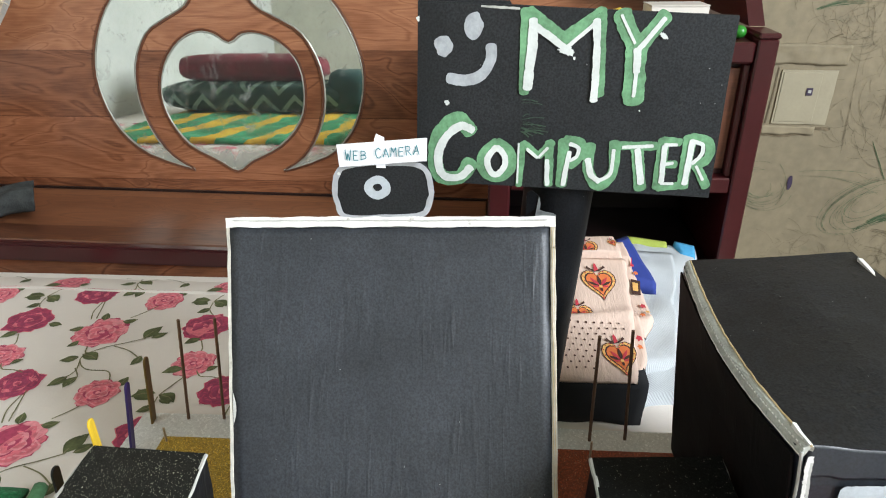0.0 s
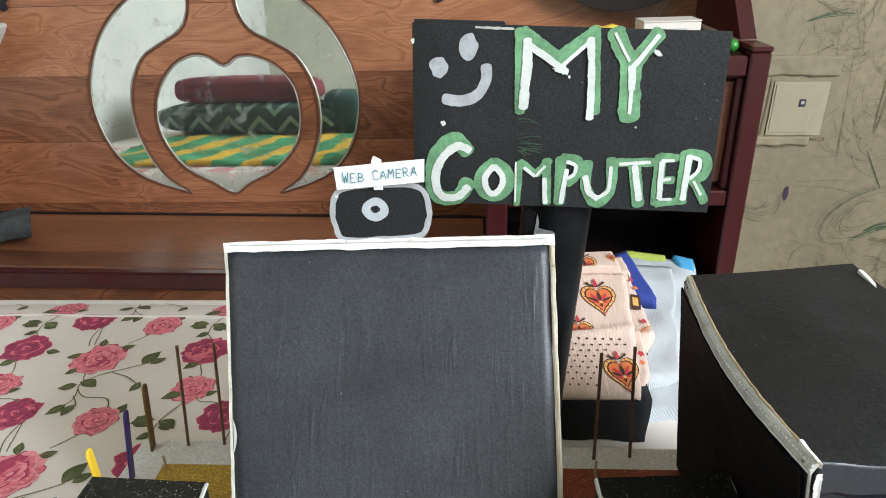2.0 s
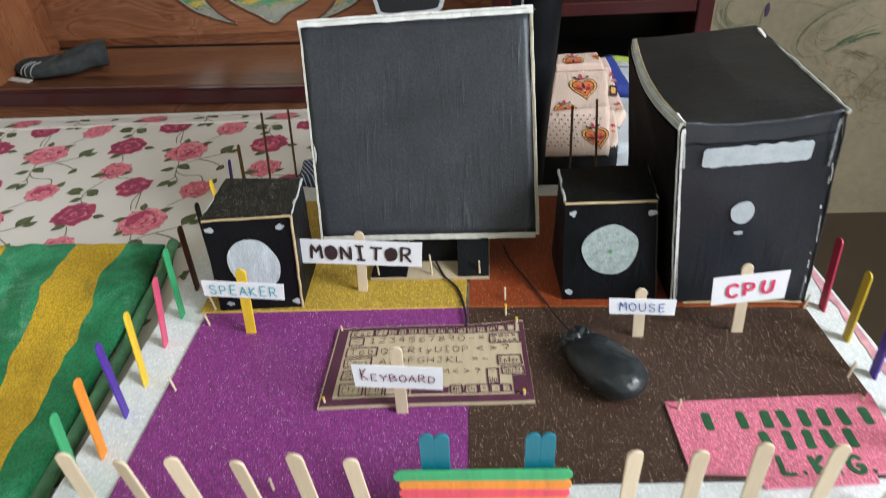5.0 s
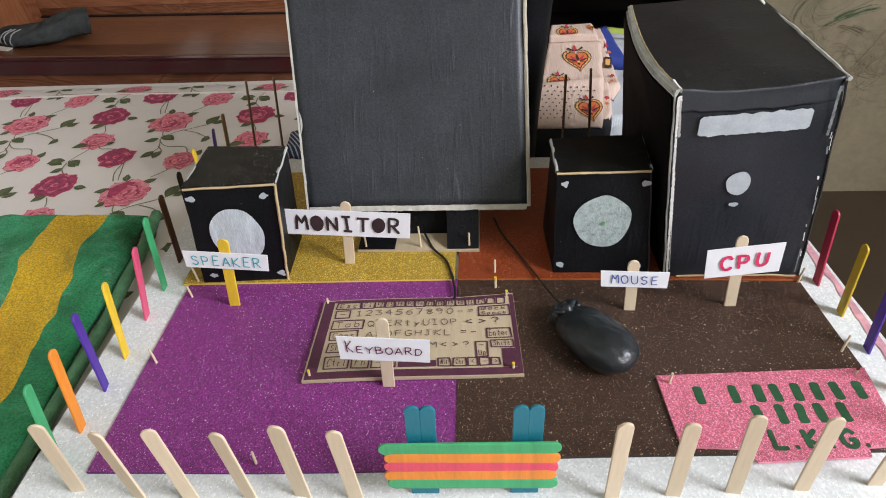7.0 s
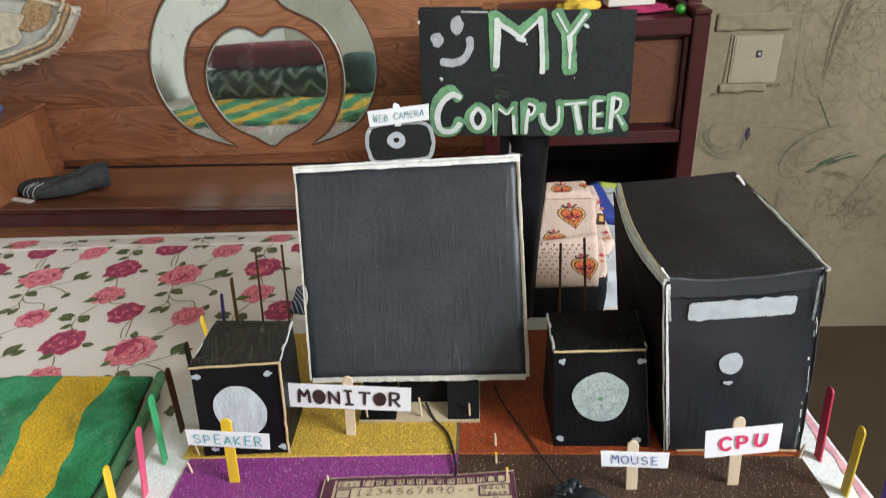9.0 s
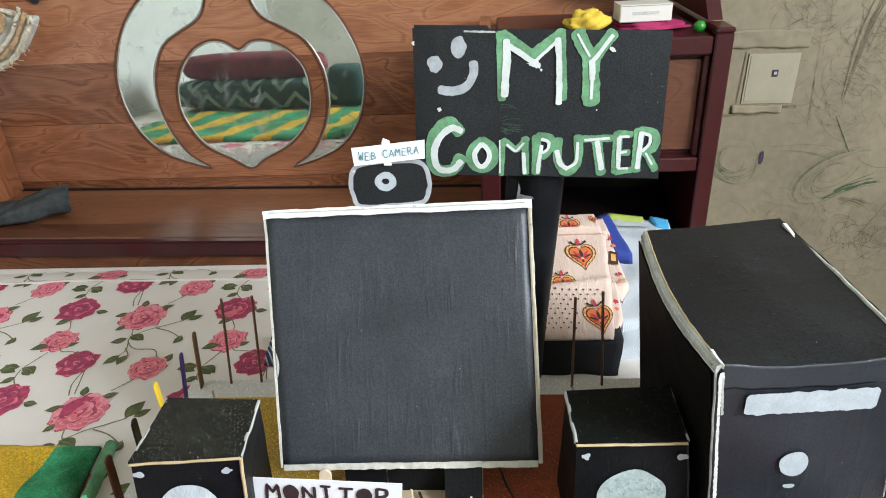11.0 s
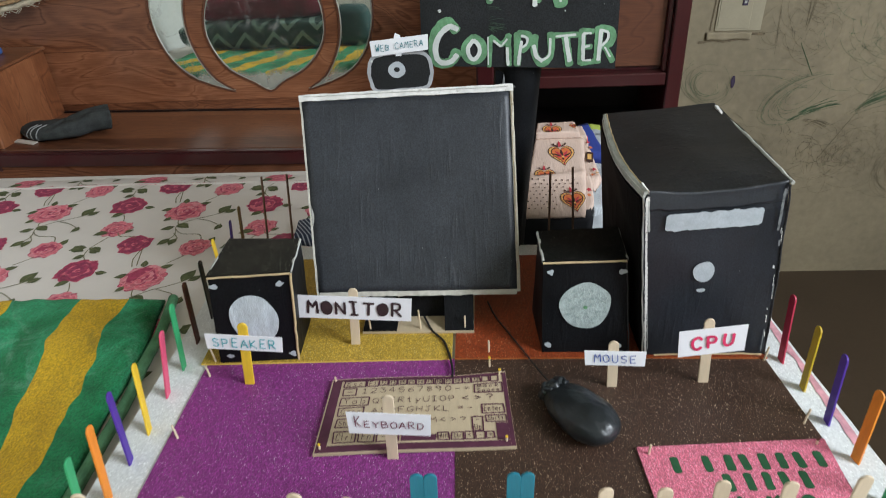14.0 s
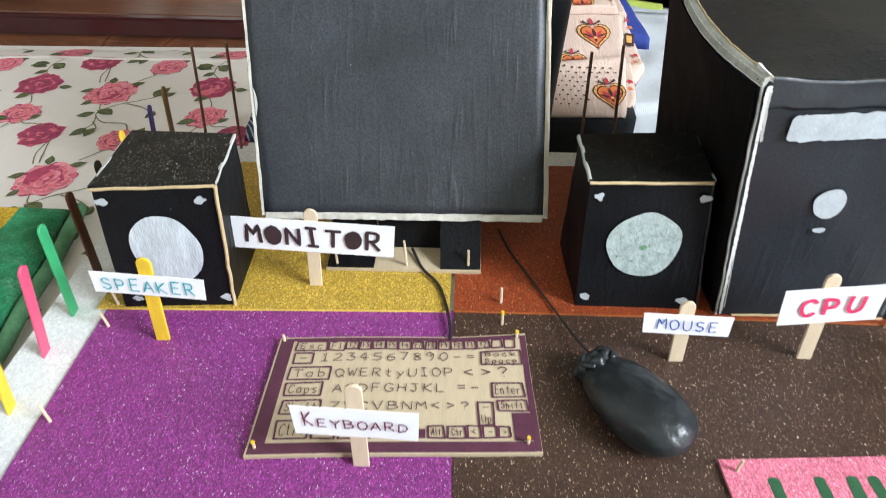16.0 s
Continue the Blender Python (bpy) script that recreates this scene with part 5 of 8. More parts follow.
pennant(-0.732, 0.317, 0.05, 0.030, "black pointed cloth tip hanging from above")
pennant(-0.047, 0.315, 0.022, 0.03, "black pointed cloth tip hanging from above")

cb = thing("carton", "white carton with a slot on the open shelf", "box", m=pose(0.252, 0.665, 0.268 + 0.012, 0, 0, 3))
part("body", box(-0.036, 0.036, -0.02, 0.02, 0, 0.022, 0.0012), M_BOXW, cb)
part("slot", box(-0.018, 0.018, -0.0207, -0.0201, 0.010, 0.014), M_GREYP, cb)
part("body_flap", box(-0.036, 0.036, -0.021, 0.02, 0.0222, 0.0235), M_BOXW, cb)
bm = bmesh.new()
bmesh.ops.create_icosphere(bm, subdivisions=3, radius=0.0080)
tagged(part("ball", bm, M_GREENBALL, smooth=True), "small bright green plastic ball on the shelf", "ball").matrix_basis = pose(0.3195, 0.618, 0.2762)


def crumple(name, label, material, x, y, z, sx, sy, h, seed):
    bm = bmesh.new()
    bmesh.ops.create_icosphere(bm, subdivisions=4, radius=1.0)
    for v in bm.verts:
        f = 1 + 0.35 * noise.noise(v.co * 1.6 + Vector((seed, 0, 0))) + 0.12 * noise.noise(v.co * 5 + Vector((seed, 0, 0)))
        v.co = Vector((v.co.x * sx * f, v.co.y * sy * f, max(0.0, (v.co.z * 0.5 + 0.42) * h * f)))
    return tagged(part(name, bm, material, smooth=True), label, "cloth", "folded clothes on the shelf"), pose(x, y, z)


for args in (("folded_cloth", "crumpled magenta cloth on the open shelf", M_MAGENTA, 0.262, 0.66, 0.268, 0.055, 0.026, 0.012, 3),
             ("folded_cloth", "crumpled yellow cloth on the open shelf", M_YELLOWCL, 0.175, 0.66, 0.268, 0.03, 0.02, 0.03, 8)):
    ob, m = crumple(*args)
    ob.matrix_basis = m

# ---------------------------------------------------------------- on the bed


def towel():
    bm, grid = bmesh.new(), []
    nx, ny = 110, 130
    for i in range(nx + 1):
        row = []
        for j in range(ny + 1):
            u, v = i / nx, j / ny
            y = -1.44 + 1.605 * v
            xr = -0.337 - 0.035 * max(0.0, (y + 0.2)) / 0.36 * (1 if y > -0.2 else 0) + 0.004 * math.sin(y * 30)
            x = -1.09 + (xr + 1.09) * u
            z = -0.029 + 0.008 * noise.noise(Vector((x * 7, y * 7, 1))) + 0.0045 * noise.noise(Vector((x * 22, y * 14, 5))) + 0.0015 * noise.noise(Vector((x * 55, y * 40, 8)))
            edge = min(u * (xr + 1.09), (1 - u) * (xr + 1.09), (1 - v) * 1.605)
            if edge < 0.012:
                z -= 0.010 * (1 - edge / 0.012) ** 2
            row.append(bm.verts.new((x, y + 0.004 * noise.noise(Vector((x * 9, 0, 2))) * v, z)))
        grid.append(row)
    for a, b in zip(grid, grid[1:]):
        for j in range(ny):
            bm.faces.new((a[j], b[j], b[j + 1], a[j + 1]))
    r = bmesh.ops.extrude_face_region(bm, geom=list(bm.faces))
    for g in r["geom"]:
        if isinstance(g, bmesh.types.BMVert):
            g.co.z = -0.0425
    return bm


tw = thing("towel", "green and yellow striped terry towel spread on the bed", "towel")
part("terry", towel(), M_TOWEL, tw, smooth=True)
tube(smooth_path([(-0.364, 0.163, -0.036), (-0.355, 0.12, -0.034), (-0.350, 0.08, -0.035), (-0.345, 0.03, -0.033), (-0.341, -0.02, -0.036), (-0.338, -0.08, -0.034), (-0.336, -0.15, -0.034), (-0.335, -0.4, -0.035), (-0.338, -0.9, -0.035), (-0.338, -1.43, -0.035)], 8), 0.0062, 8, bm := bmesh.new())
M_HEM = plain("green_hem", (0.095, 0.25, 0.125), 0.95, var=0.4, scale=60, fine=500, bumps=0.9, dist=0.002)
part("hem", bm, M_HEM, tw, "plain green hem", smooth=True)


def pillow(name, label, material, m, sx, sy, sz, seed):
    bm = bmesh.new()
    bmesh.ops.create_icosphere(bm, subdivisions=4, radius=1.0)
    for v in bm.verts:
        p = v.co.copy()
        q = Vector([math.copysign(abs(c) ** 0.55, c) for c in p])
        q *= 1 + 0.05 * noise.noise(p * 2 + Vector((seed, 0, 0)))
        v.co = Vector((q.x * sx, q.y * sy, (q.z + 1) * sz))
    ob = tagged(part(name, bm, material, smooth=True), label, "pillow", "pillows on the bed")
    ob.matrix_basis = m
    return ob


pillow("pillow", "dark green zigzag woven pillow on the towel", M_ZIG, pose(-0.80, -0.56, -0.030, 0, 0, 3), 0.36, 0.16, 0.056, 1)
pillow("bolster", "wine red velvet bolster on the green pillow", M_REDVEL, pose(-0.83, -0.56, 0.072, 0, 0, 3), 0.27, 0.12, 0.05, 5)
pillow("pillow", "small teal cushion beside the bolster", M_TEALPIL, pose(-0.475, -0.52, -0.030, 0, 0, -10), 0.075, 0.10, 0.075, 9)


def cloth_slab(name, label, material, c, n, amp, seed, parent=None):
    bm = hexa(c, n, amp, 26, seed)
    return part(name, bm, material, parent, label, smooth=True)


# pile of folded clothes behind the board
black = tagged(cloth_slab("folded_trousers", "", M_DENIM, [(0.05, 0.281, -0.044), (0.173, 0.279, -0.044), (0.05, 0.53, -0.044), (0.19, 0.53, -0.044),
                                                          (0.05, 0.284, 0.002), (0.176, 0.285, 0.001), (0.06, 0.53, 0.020), (0.186, 0.53, 0.018)], (14, 16, 6), 0.003, 1), "folded black cloth trousers on the bed", "clothes", "folded clothes")
striped = tagged(cloth_slab("striped_cloth", "", M_STRIPED, [(-0.244, 0.300, -0.0435), (-0.11, 0.290, -0.0435), (-0.250, 0.352, -0.0435), (-0.11, 0.40, -0.0435),
                                                             (-0.240, 0.304, -0.030), (-0.11, 0.295, -0.022), (-0.244, 0.346, -0.030), (-0.11, 0.395, -0.020)], (14, 8, 2), 0.004, 7), "crumpled navy blue cloth with fine white stripes on the bed", "clothes", "folded clothes")
white = thing("folded_shirt", "white ribbed cloth with royal blue trim, folded", "clothes", "folded clothes")
cloth_slab("ribbed_cloth", "", M_RIBK, [(0.176, 0.300, -0.044), (0.245, 0.31, -0.044), (0.190, 0.59, -0.044), (0.31, 0.585, -0.044),
                                      (0.178, 0.31, -0.030), (0.240, 0.32, -0.028), (0.192, 0.588, 0.012), (0.300, 0.582, 0.000)], (22, 34, 4), 0.009, 2, white)
cloth_slab("upper_fold", "", M_RIBK, [(0.186, 0.335, -0.030), (0.226, 0.345, -0.030), (0.195, 0.56, -0.010), (0.266, 0.55, -0.012),
                                    (0.188, 0.34, -0.016), (0.222, 0.352, -0.018), (0.196, 0.56, 0.016), (0.262, 0.55, 0.008)], (16, 26, 3), 0.006, 9, white)
cloth_slab("blue_trim", "royal blue corner", M_BLUECL, [(0.190, 0.466, -0.002), (0.223, 0.462, -0.004), (0.188, 0.555, 0.005), (0.208, 0.57, 0.003),
                                                        (0.190, 0.468, 0.0170), (0.222, 0.464, 0.0120), (0.190, 0.555, 0.026), (0.207, 0.57, 0.024)], (6, 10, 1), 0.0025, 3, white)
cloth_slab("blue_corner", "sky blue corner", M_CYANCL, [(0.272, 0.560, -0.008), (0.293, 0.556, -0.008), (0.268, 0.584, -0.006), (0.296, 0.580, -0.006),
                                                        (0.276, 0.564, 0.0045), (0.293, 0.560, 0.002), (0.272, 0.584, 0.010), (0.296, 0.580, 0.0065)], (5, 5, 1), 0.003, 4, white)
cloth_slab("lime_edge", "lime edge", M_LIMECL, [(0.210, 0.576, 0.004), (0.262, 0.572, 0.0), (0.210, 0.588, 0.004), (0.262, 0.586, 0.0),
                                               (0.210, 0.583, 0.0155), (0.262, 0.581, 0.0085), (0.210, 0.588, 0.0165), (0.262, 0.586, 0.0095)], (8, 2, 1), 0.0015, 6, white)
PF, PB = 0.284, 0.524


def peach_top(x, y):
    ridge = 0.0035 * math.exp(-((y - 0.374 - 0.2 * (x - 0.13)) / 0.008) ** 2)
    back = 0.0095 if y > 0.4885 else 0.0
    return 0.0085 + 0.112 * (y - PF) + ridge + back + 0.0016 * noise.noise(Vector((x * 11, y * 11, 2))) + 0.0005 * noise.noise(Vector((x * 60, y * 40, 5)))


def fold_layer(t, y0, y1, left, right, off, thick, seed):
    """One layer of the folded fabric: left and right edges as (y, x), off metres under the pile's top."""
    def edge(pts, y):
        for (ya, xa), (yb, xb) in zip(pts, pts[1:]):
            if y <= yb:
                return xa + (xb - xa) * max(0.0, (y - ya)) / (yb - ya)
        return pts[-1][1]
    bm, n, w = bmesh.new(), 40, 24
    up, dn = [], []
    for j in range(n + 1):
        y = y0 + (y1 - y0) * j / n
        xl = edge(left, y)
        xr = edge(right, y) + 0.0016 * noise.noise(Vector((y * 55, seed, 0)))
        ru, rd = [], []
        for i in range(w + 1):
            x = xl + (xr - xl) * i / w
            curl = 0.6 * thick * (max(0.0, 1 - (w - i) / 1.6) ** 2 + (1.0 if j == 0 else 0.25 if j == 1 else 0.0))
            wave = 0.0012 * noise.noise(Vector((x * 40, y * 30, seed)))
            z = peach_top(x, y if seed else min(y, 0.4884)) + off
            ru.append(bm.verts.new((x, y, z - curl + (wave if seed else 0.0))))
            rd.append(bm.verts.new((x, y, z - thick)))
        up.append(ru)
        dn.append(rd)
    for g in (up, dn):
        for j in range(n):
            for i in range(w):
                bm.faces.new((g[j][i], g[j][i + 1], g[j + 1][i + 1], g[j + 1][i]))
    rim_at = [(0, i) for i in range(w + 1)] + [(j, w) for j in range(1, n + 1)] + [(n, i) for i in range(w - 1, -1, -1)] + [(j, 0) for j in range(n - 1, 0, -1)]
    for (a, b), (c, d) in zip(rim_at, rim_at[1:] + rim_at[:1]):
        bm.faces.new((up[a][b], up[c][d], dn[c][d], dn[a][b]))
    return part("fold", bm, M_PEACH, t, smooth=True)


def peach_cloth():
    t = thing("folded_fabric", "peach cotton fabric printed with paisley hearts, folded", "fabric", "folded clothes")
    fold_layer(t, PF, 0.4884, ((PF, 0.083), (0.489, 0.1135)), ((PF, 0.167), (0.37, 0.178), (0.489, 0.189)), 0.0, 0.0065, 0)
    fold_layer(t, 0.4888, PB, ((0.48, 0.1125), (PB, 0.1190)), ((0.48, 0.186), (PB, 0.181)), 0.0, 0.020, 1)
    fold_layer(t, 0.372, 0.526, ((0.372, 0.14), (0.53, 0.15)), ((0.372, 0.194), (0.39, 0.204), (0.44, 0.202), (0.526, 0.193)), -0.0095, 0.013, 2)
    fold_layer(t, 0.303, 0.40, ((0.303, 0.14), (0.40, 0.14)), ((0.303, 0.1755), (0.324, 0.184), (0.37, 0.188), (0.40, 0.188)), -0.0075, 0.008, 3)
    bm = bmesh.new()
    z_off, sink, cut = [0], [bm], [0.0]

    def flat(pts, mi, rings=5):
        """A printed patch that follows the cloth: rings of faces round its middle."""
        z_off[0] += 1
        own, n = sink[0], len(pts)
        pts = [(x, max(y, cut[0])) for x, y in pts]
        if max(p[1] for p in pts) - cut[0] < 0.0003:
            return
        cx, cy = sum(p[0] for p in pts) / n, sum(p[1] for p in pts) / n

        def vert(x, y):
            return own.verts.new((x, y, peach_top(x, y) + 0.0007 + 0.000022 * (z_off[0] % 64)))
        last, mid = None, vert(cx, cy)
        for r in range(1, rings + 1):
            ring = [vert(cx + (x - cx) * r / rings, cy + (y - cy) * r / rings) for x, y in pts]
            for i in range(n):
                k = (i + 1) % n
                f = own.faces.new((mid, ring[i], ring[k]) if last is None else (last[i], ring[i], ring[k], last[k]))
                f.material_index = mi
            last = ring

    def heartmotif(cx, cy, r, a):
        def shape(s, dy=0.0):
            out = []
            for k in range(26):
                q = 2 * math.pi * k / 26
                x, y = 16 * math.sin(q) ** 3 / 17, (13 * math.cos(q) - 5 * math.cos(2 * q) - 2 * math.cos(3 * q) - math.cos(4 * q)) / 15
                x, y = s * x, s * y * 1.42 + dy
                out.append((cx + x * math.cos(a) - y * math.sin(a), cy + x * math.sin(a) + y * math.cos(a)))
            return out
        for s, mi in ((1.0 * r, 3), (0.94 * r, 1), (0.80 * r, 3), (0.71 * r, 0)):
            flat(shape(s), mi)

        def place(x, y):
            return cx + r * (x * math.cos(a) - y * math.sin(a)), cy + r * (x * math.sin(a) + y * math.cos(a))
        for k in range(22):
            q = 2 * math.pi * k / 22
            x, y = 0.86 * 16 * math.sin(q) ** 3 / 17, 0.86 * 1.42 * (13 * math.cos(q) - 5 * math.cos(2 * q) - 2 * math.cos(3 * q) - math.cos(4 * q)) / 15
            flat([place(x + 0.045 * math.cos(n * 1.26), y + 0.055 * math.sin(n * 1.26)) for n in range(5)], 2, 1)
        for turn, long, wide, mi in ((0.0, 0.98, 0.10, 3), (0.50, 0.95, 0.085, 2), (-0.50, 0.95, 0.085, 2), (0.92, 0.80, 0.085, 3), (-0.92, 0.80, 0.085, 3), (1.45, 0.46, 0.08, 2), (-1.45, 0.46, 0.08, 2), (3.14, 0.40, 0.07, 3)):
            dx, dy = 0.0, -0.42
            leaf = [(0.0, 0.08), (0.9, 0.35), (1.0, 0.6), (0.55, 0.85), (0.0, 1.0), (-0.55, 0.85), (-1.0, 0.6), (-0.9, 0.35)]
            flat([place(dx + wide * x * math.cos(turn) + long * y * math.sin(turn), dy - wide * x * math.sin(turn) + long * y * math.cos(turn)) for x, y in leaf], mi, 2)
        flat([place(0.10 * math.cos(n * 0.79), -0.40 + 0.12 * math.sin(n * 0.79)) for n in range(8)], 1, 1)
        for sx in (-0.45, 0.0, 0.45):
            tipx, tipy = sx * r, (1.75 - abs(sx) * 0.6) * r
            pts = [(-0.12 * r, 0.95 * r), (tipx - 0.08 * r, tipy - 0.2 * r), (tipx, tipy), (tipx + 0.08 * r, tipy - 0.2 * r), (0.12 * r, 0.95 * r)]
            flat([(cx + x * math.cos(a) - y * math.sin(a), cy + x * math.sin(a) + y * math.cos(a)) for x, y in pts], 3 if sx else 2)

    for hx, hy, hr, ha, low in ((0.1500, 0.438, 0.0215, 0.05, 0.0), (0.1540, 0.314, 0.0185, 0.08, 0.0), (0.1400, 0.493, 0.0165, 0.0, 0.4895), (0.1740, 0.507, 0.0060, 0.3, 0.4895), (0.1200, 0.376, 0.0165, 0.0, 0.3765)):
        sink[0], z_off[0], cut[0] = bmesh.new(), 0, low
        heartmotif(hx, hy, hr, ha)
        part("paisley", sink[0], [M_MOTIFO, M_MOTIFY, M_MOTIFR, M_MOTIFK], t, "orange and red paisley heart")
    sink[0], cut[0] = bm, 0.0
    for i in range(12):
        for j in range(9):
            x, y = 0.075 + 0.0085 * i + 0.004 * (j % 2), 0.296 + 0.0085 * j
            if math.hypot(x - 0.154, (y - 0.314) * 0.7) > 0.024 and y < 0.366 and 0.087 + 0.15 * (y - PF) < x < 0.166:
                flat([(x + 0.0012 * math.cos(k * 1.05), y + 0.0016 * math.sin(k * 1.05)) for k in range(6)], 3, 1)
    dots = part("dot_print", bm, [M_MOTIFO, M_MOTIFY, M_MOTIFR, M_MOTIFK], t, "rows of small dark dots")
    dots["kind"] = "stuff"
    bm = bmesh.new()
    sink[0] = bm
    z_off[0] = 0
    flat([(x, y) for x, y in ((0.186, 0.43), (0.196, 0.428), (0.200, 0.455), (0.190, 0.458))], 0)
    flat([(x, y) for x, y in ((0.1885, 0.436), (0.1945, 0.435), (0.1965, 0.450), (0.1905, 0.452))], 1)
    for qx, qy, qr, mi in ((0.1945, 0.408, 0.0045, 2), (0.1975, 0.396, 0.0035, 1), (0.190, 0.388, 0.004, 3), (0.1800, 0.352, 0.0050, 2), (0.1785, 0.338, 0.0040, 3), (0.1975, 0.470, 0.004, 3), (0.1955, 0.485, 0.0035, 2)):
        qr *= 0.62
        flat([(qx + qr * (1 + 0.4 * math.sin(k * 3)) * math.cos(k * 0.63), qy + 1.5 * qr * (1 + 0.4 * math.sin(k * 3)) * math.sin(k * 0.63)) for k in range(10)], mi, 2)
    for v in bm.verts:
        v.co.z -= 0.0080
    part("border_print", bm, [M_MOTIFK, M_MOTIFY, M_MOTIFR, M_MOTIFO], t, "dark border motif")["kind"] = "stuff"


peach_cloth()

# ---------------------------------------------------------------- the model's base
fb_pts = [(-0.300, -0.266), (0.368, -0.262), (0.349, -0.10), (0.333, 0.06), (0.322, 0.222), (-0.294, 0.226)]
fb = bmesh.new()
lo, hi = [], []
for (x, y), (x2, y2) in zip(fb_pts, fb_pts[1:] + fb_pts[:1]):
    for k in range(8):
        p = Vector((x, y, 0)).lerp(Vector((x2, y2, 0)), k / 8)
        w = 0.0012 * noise.noise(Vector((p.x * 60, p.y * 60, 0)))
        hi.append(fb.verts.new((p.x + w, p.y + w, -0.0025)))
        lo.append(fb.verts.new((p.x - w, p.y + w, -0.0425)))
fb.faces.new(hi)
fb.faces.new(lo[::-1])
for i in range(len(hi)):
    j = (i + 1) % len(hi)
    fb.faces.new((hi[i], hi[j], lo[j], lo[i]))
bmesh.ops.bevel(fb, geom=[e for e in fb.edges if e.verts[0].co.z > -0.01 and e.verts[1].co.z > -0.01], offset=0.0015, segments=2, affect="EDGES")
board = tagged(part("foam_board", fb, M_STYRO), "white foam board base of the school model", "foam board")


M_DYE = plain("pink_dye_stain", (0.60, 0.30, 0.34), 0.6, var=0.35, scale=60)
dye = bmesh.new()
edge_pts = [(0.3455, -0.105), (0.3390, -0.03), (0.3310, 0.055), (0.3245, 0.13)]
for (xa, ya), (xb, yb) in zip(edge_pts, edge_pts[1:]):
    own = [Vector((xa, ya, 0)).lerp(Vector((xb, yb, 0)), k / 12) for k in range(13)]
    rows = [[dye.verts.new((p.x - (0.0075 + 0.005 * noise.noise(p * 70)) * q, p.y, -0.0020)) for q in (0.0, 1.0)] for p in own]
    for r0, r1 in zip(rows, rows[1:]):
        dye.faces.new((r0[0], r1[0], r1[1], r0[1]))
bmesh.ops.remove_doubles(dye, verts=dye.verts, dist=0.00001)
part("dye_stain", dye, M_DYE, board, "pink dye stain along the edge")


def sheet_of_foam(name, pts, z0, z1, material, label):
    bm = bmesh.new()
    a = [bm.verts.new((x, y, z1)) for x, y in pts]
    b = [bm.verts.new((x, y, z0)) for x, y in pts]
    bm.faces.new(a)
    bm.faces.new(b[::-1])
    for i in range(len(pts)):
        j = (i + 1) % len(pts)
        f = bm.faces.new((a[i], a[j], b[j], b[i]))
        f.material_index = 1
    return tagged(part(name, bm, material), label, "craft sheet", "glitter foam sheets")


M_PEDGE = plain("purple_foam_edge", (0.10, 0.02, 0.13), 0.7)
M_BEDGE = plain("brown_foam_edge", (0.03, 0.016, 0.014), 0.7)
M_OEDGE = plain("copper_foam_edge", (0.42, 0.11, 0.02), 0.7)
M_KEDGE = plain("pink_foam_edge", (0.72, 0.26, 0.34), 0.7)
sheet_of_foam("glitter_sheet", [(-0.2545, -0.204), (-0.131, -0.2015), (0.0095, -0.196), (0.005, -0.09), (0.0, 0.004), (-0.2520, -0.002)], -0.0025, -0.0006, [M_PURPLE, M_PEDGE], "purple glitter foam sheet on the board")
sheet_of_foam("glitter_sheet", [(0.0070, -0.1880), (0.102, -0.183), (0.20, -0.179), (0.3150, -0.1735), (0.3140, -0.10), (0.302, 0.001), (0.0005, 0.003)], -0.0025, -0.0001, [M_BROWN, M_BEDGE], "dark brown glitter foam sheet on the board")
sheet_of_foam("glitter_sheet", [(-0.258, -0.0045), (-0.0025, 0.0022), (-0.003, 0.192), (-0.259, 0.191)], -0.0004, 0.0014, [M_GOLD, M_FOAMEDGE], "gold glitter foam sheet on the board")
sheet_of_foam("glitter_sheet", [(0.0005, 0.0022), (0.16, 0.0025), (0.304, 0.0005), (0.303, 0.193), (-0.0005, 0.193)], -0.0001, 0.0016, [M_ORANGE, M_OEDGE], "copper orange glitter foam sheet on the board")
pink = sheet_of_foam("name_sheet", [(0.157, -0.112), (0.3135, -0.102), (0.3125, -0.1715), (0.287, -0.1735), (0.286, -0.181), (0.2105, -0.187), (0.2060, -0.1765), (0.1625, -0.1755)],
                     0.0002, 0.0022, [M_PINK, M_KEDGE], "pink glitter foam sheet with dark green writing")
pm = axes((0.158, -0.112, 0.0023), (0.152, 0.009, 0), (0.0, 1, 0.0))
for row, (z0, z1, spots) in enumerate(((-0.027, -0.0135, (0.026, 0.051, 0.069, 0.082, 0.097, 0.111, 0.126, 0.142)), (-0.0465, -0.0325, (0.062, 0.078, 0.092, 0.106, 0.122)))):
    for k, x in enumerate(spots):
        bm = bmesh.new()
        ribbon(bm, dense([(x, z0, 0), (x + 0.0006 * (k % 3 - 1), z1, 0)], 0.003), 0.0066, -0.00005 * (k % 3 + 1), 0.35, 7 * row + k)
        part("painted_bar", bm, M_INKGREEN, pink).matrix_basis = pm
for k, ch in enumerate(("L.", "K.", "G.")):
    bm = bmesh.new()
    lettering(bm, ch, 0.062 + 0.0235 * k, 0.084 + 0.0235 * k, -0.068, 0.014, 0.0036, -0.0002, 0, 6 + k, 0, 1, 0.12)
    part("painted_letter", bm, M_INKGREEN, pink).matrix_basis = pm

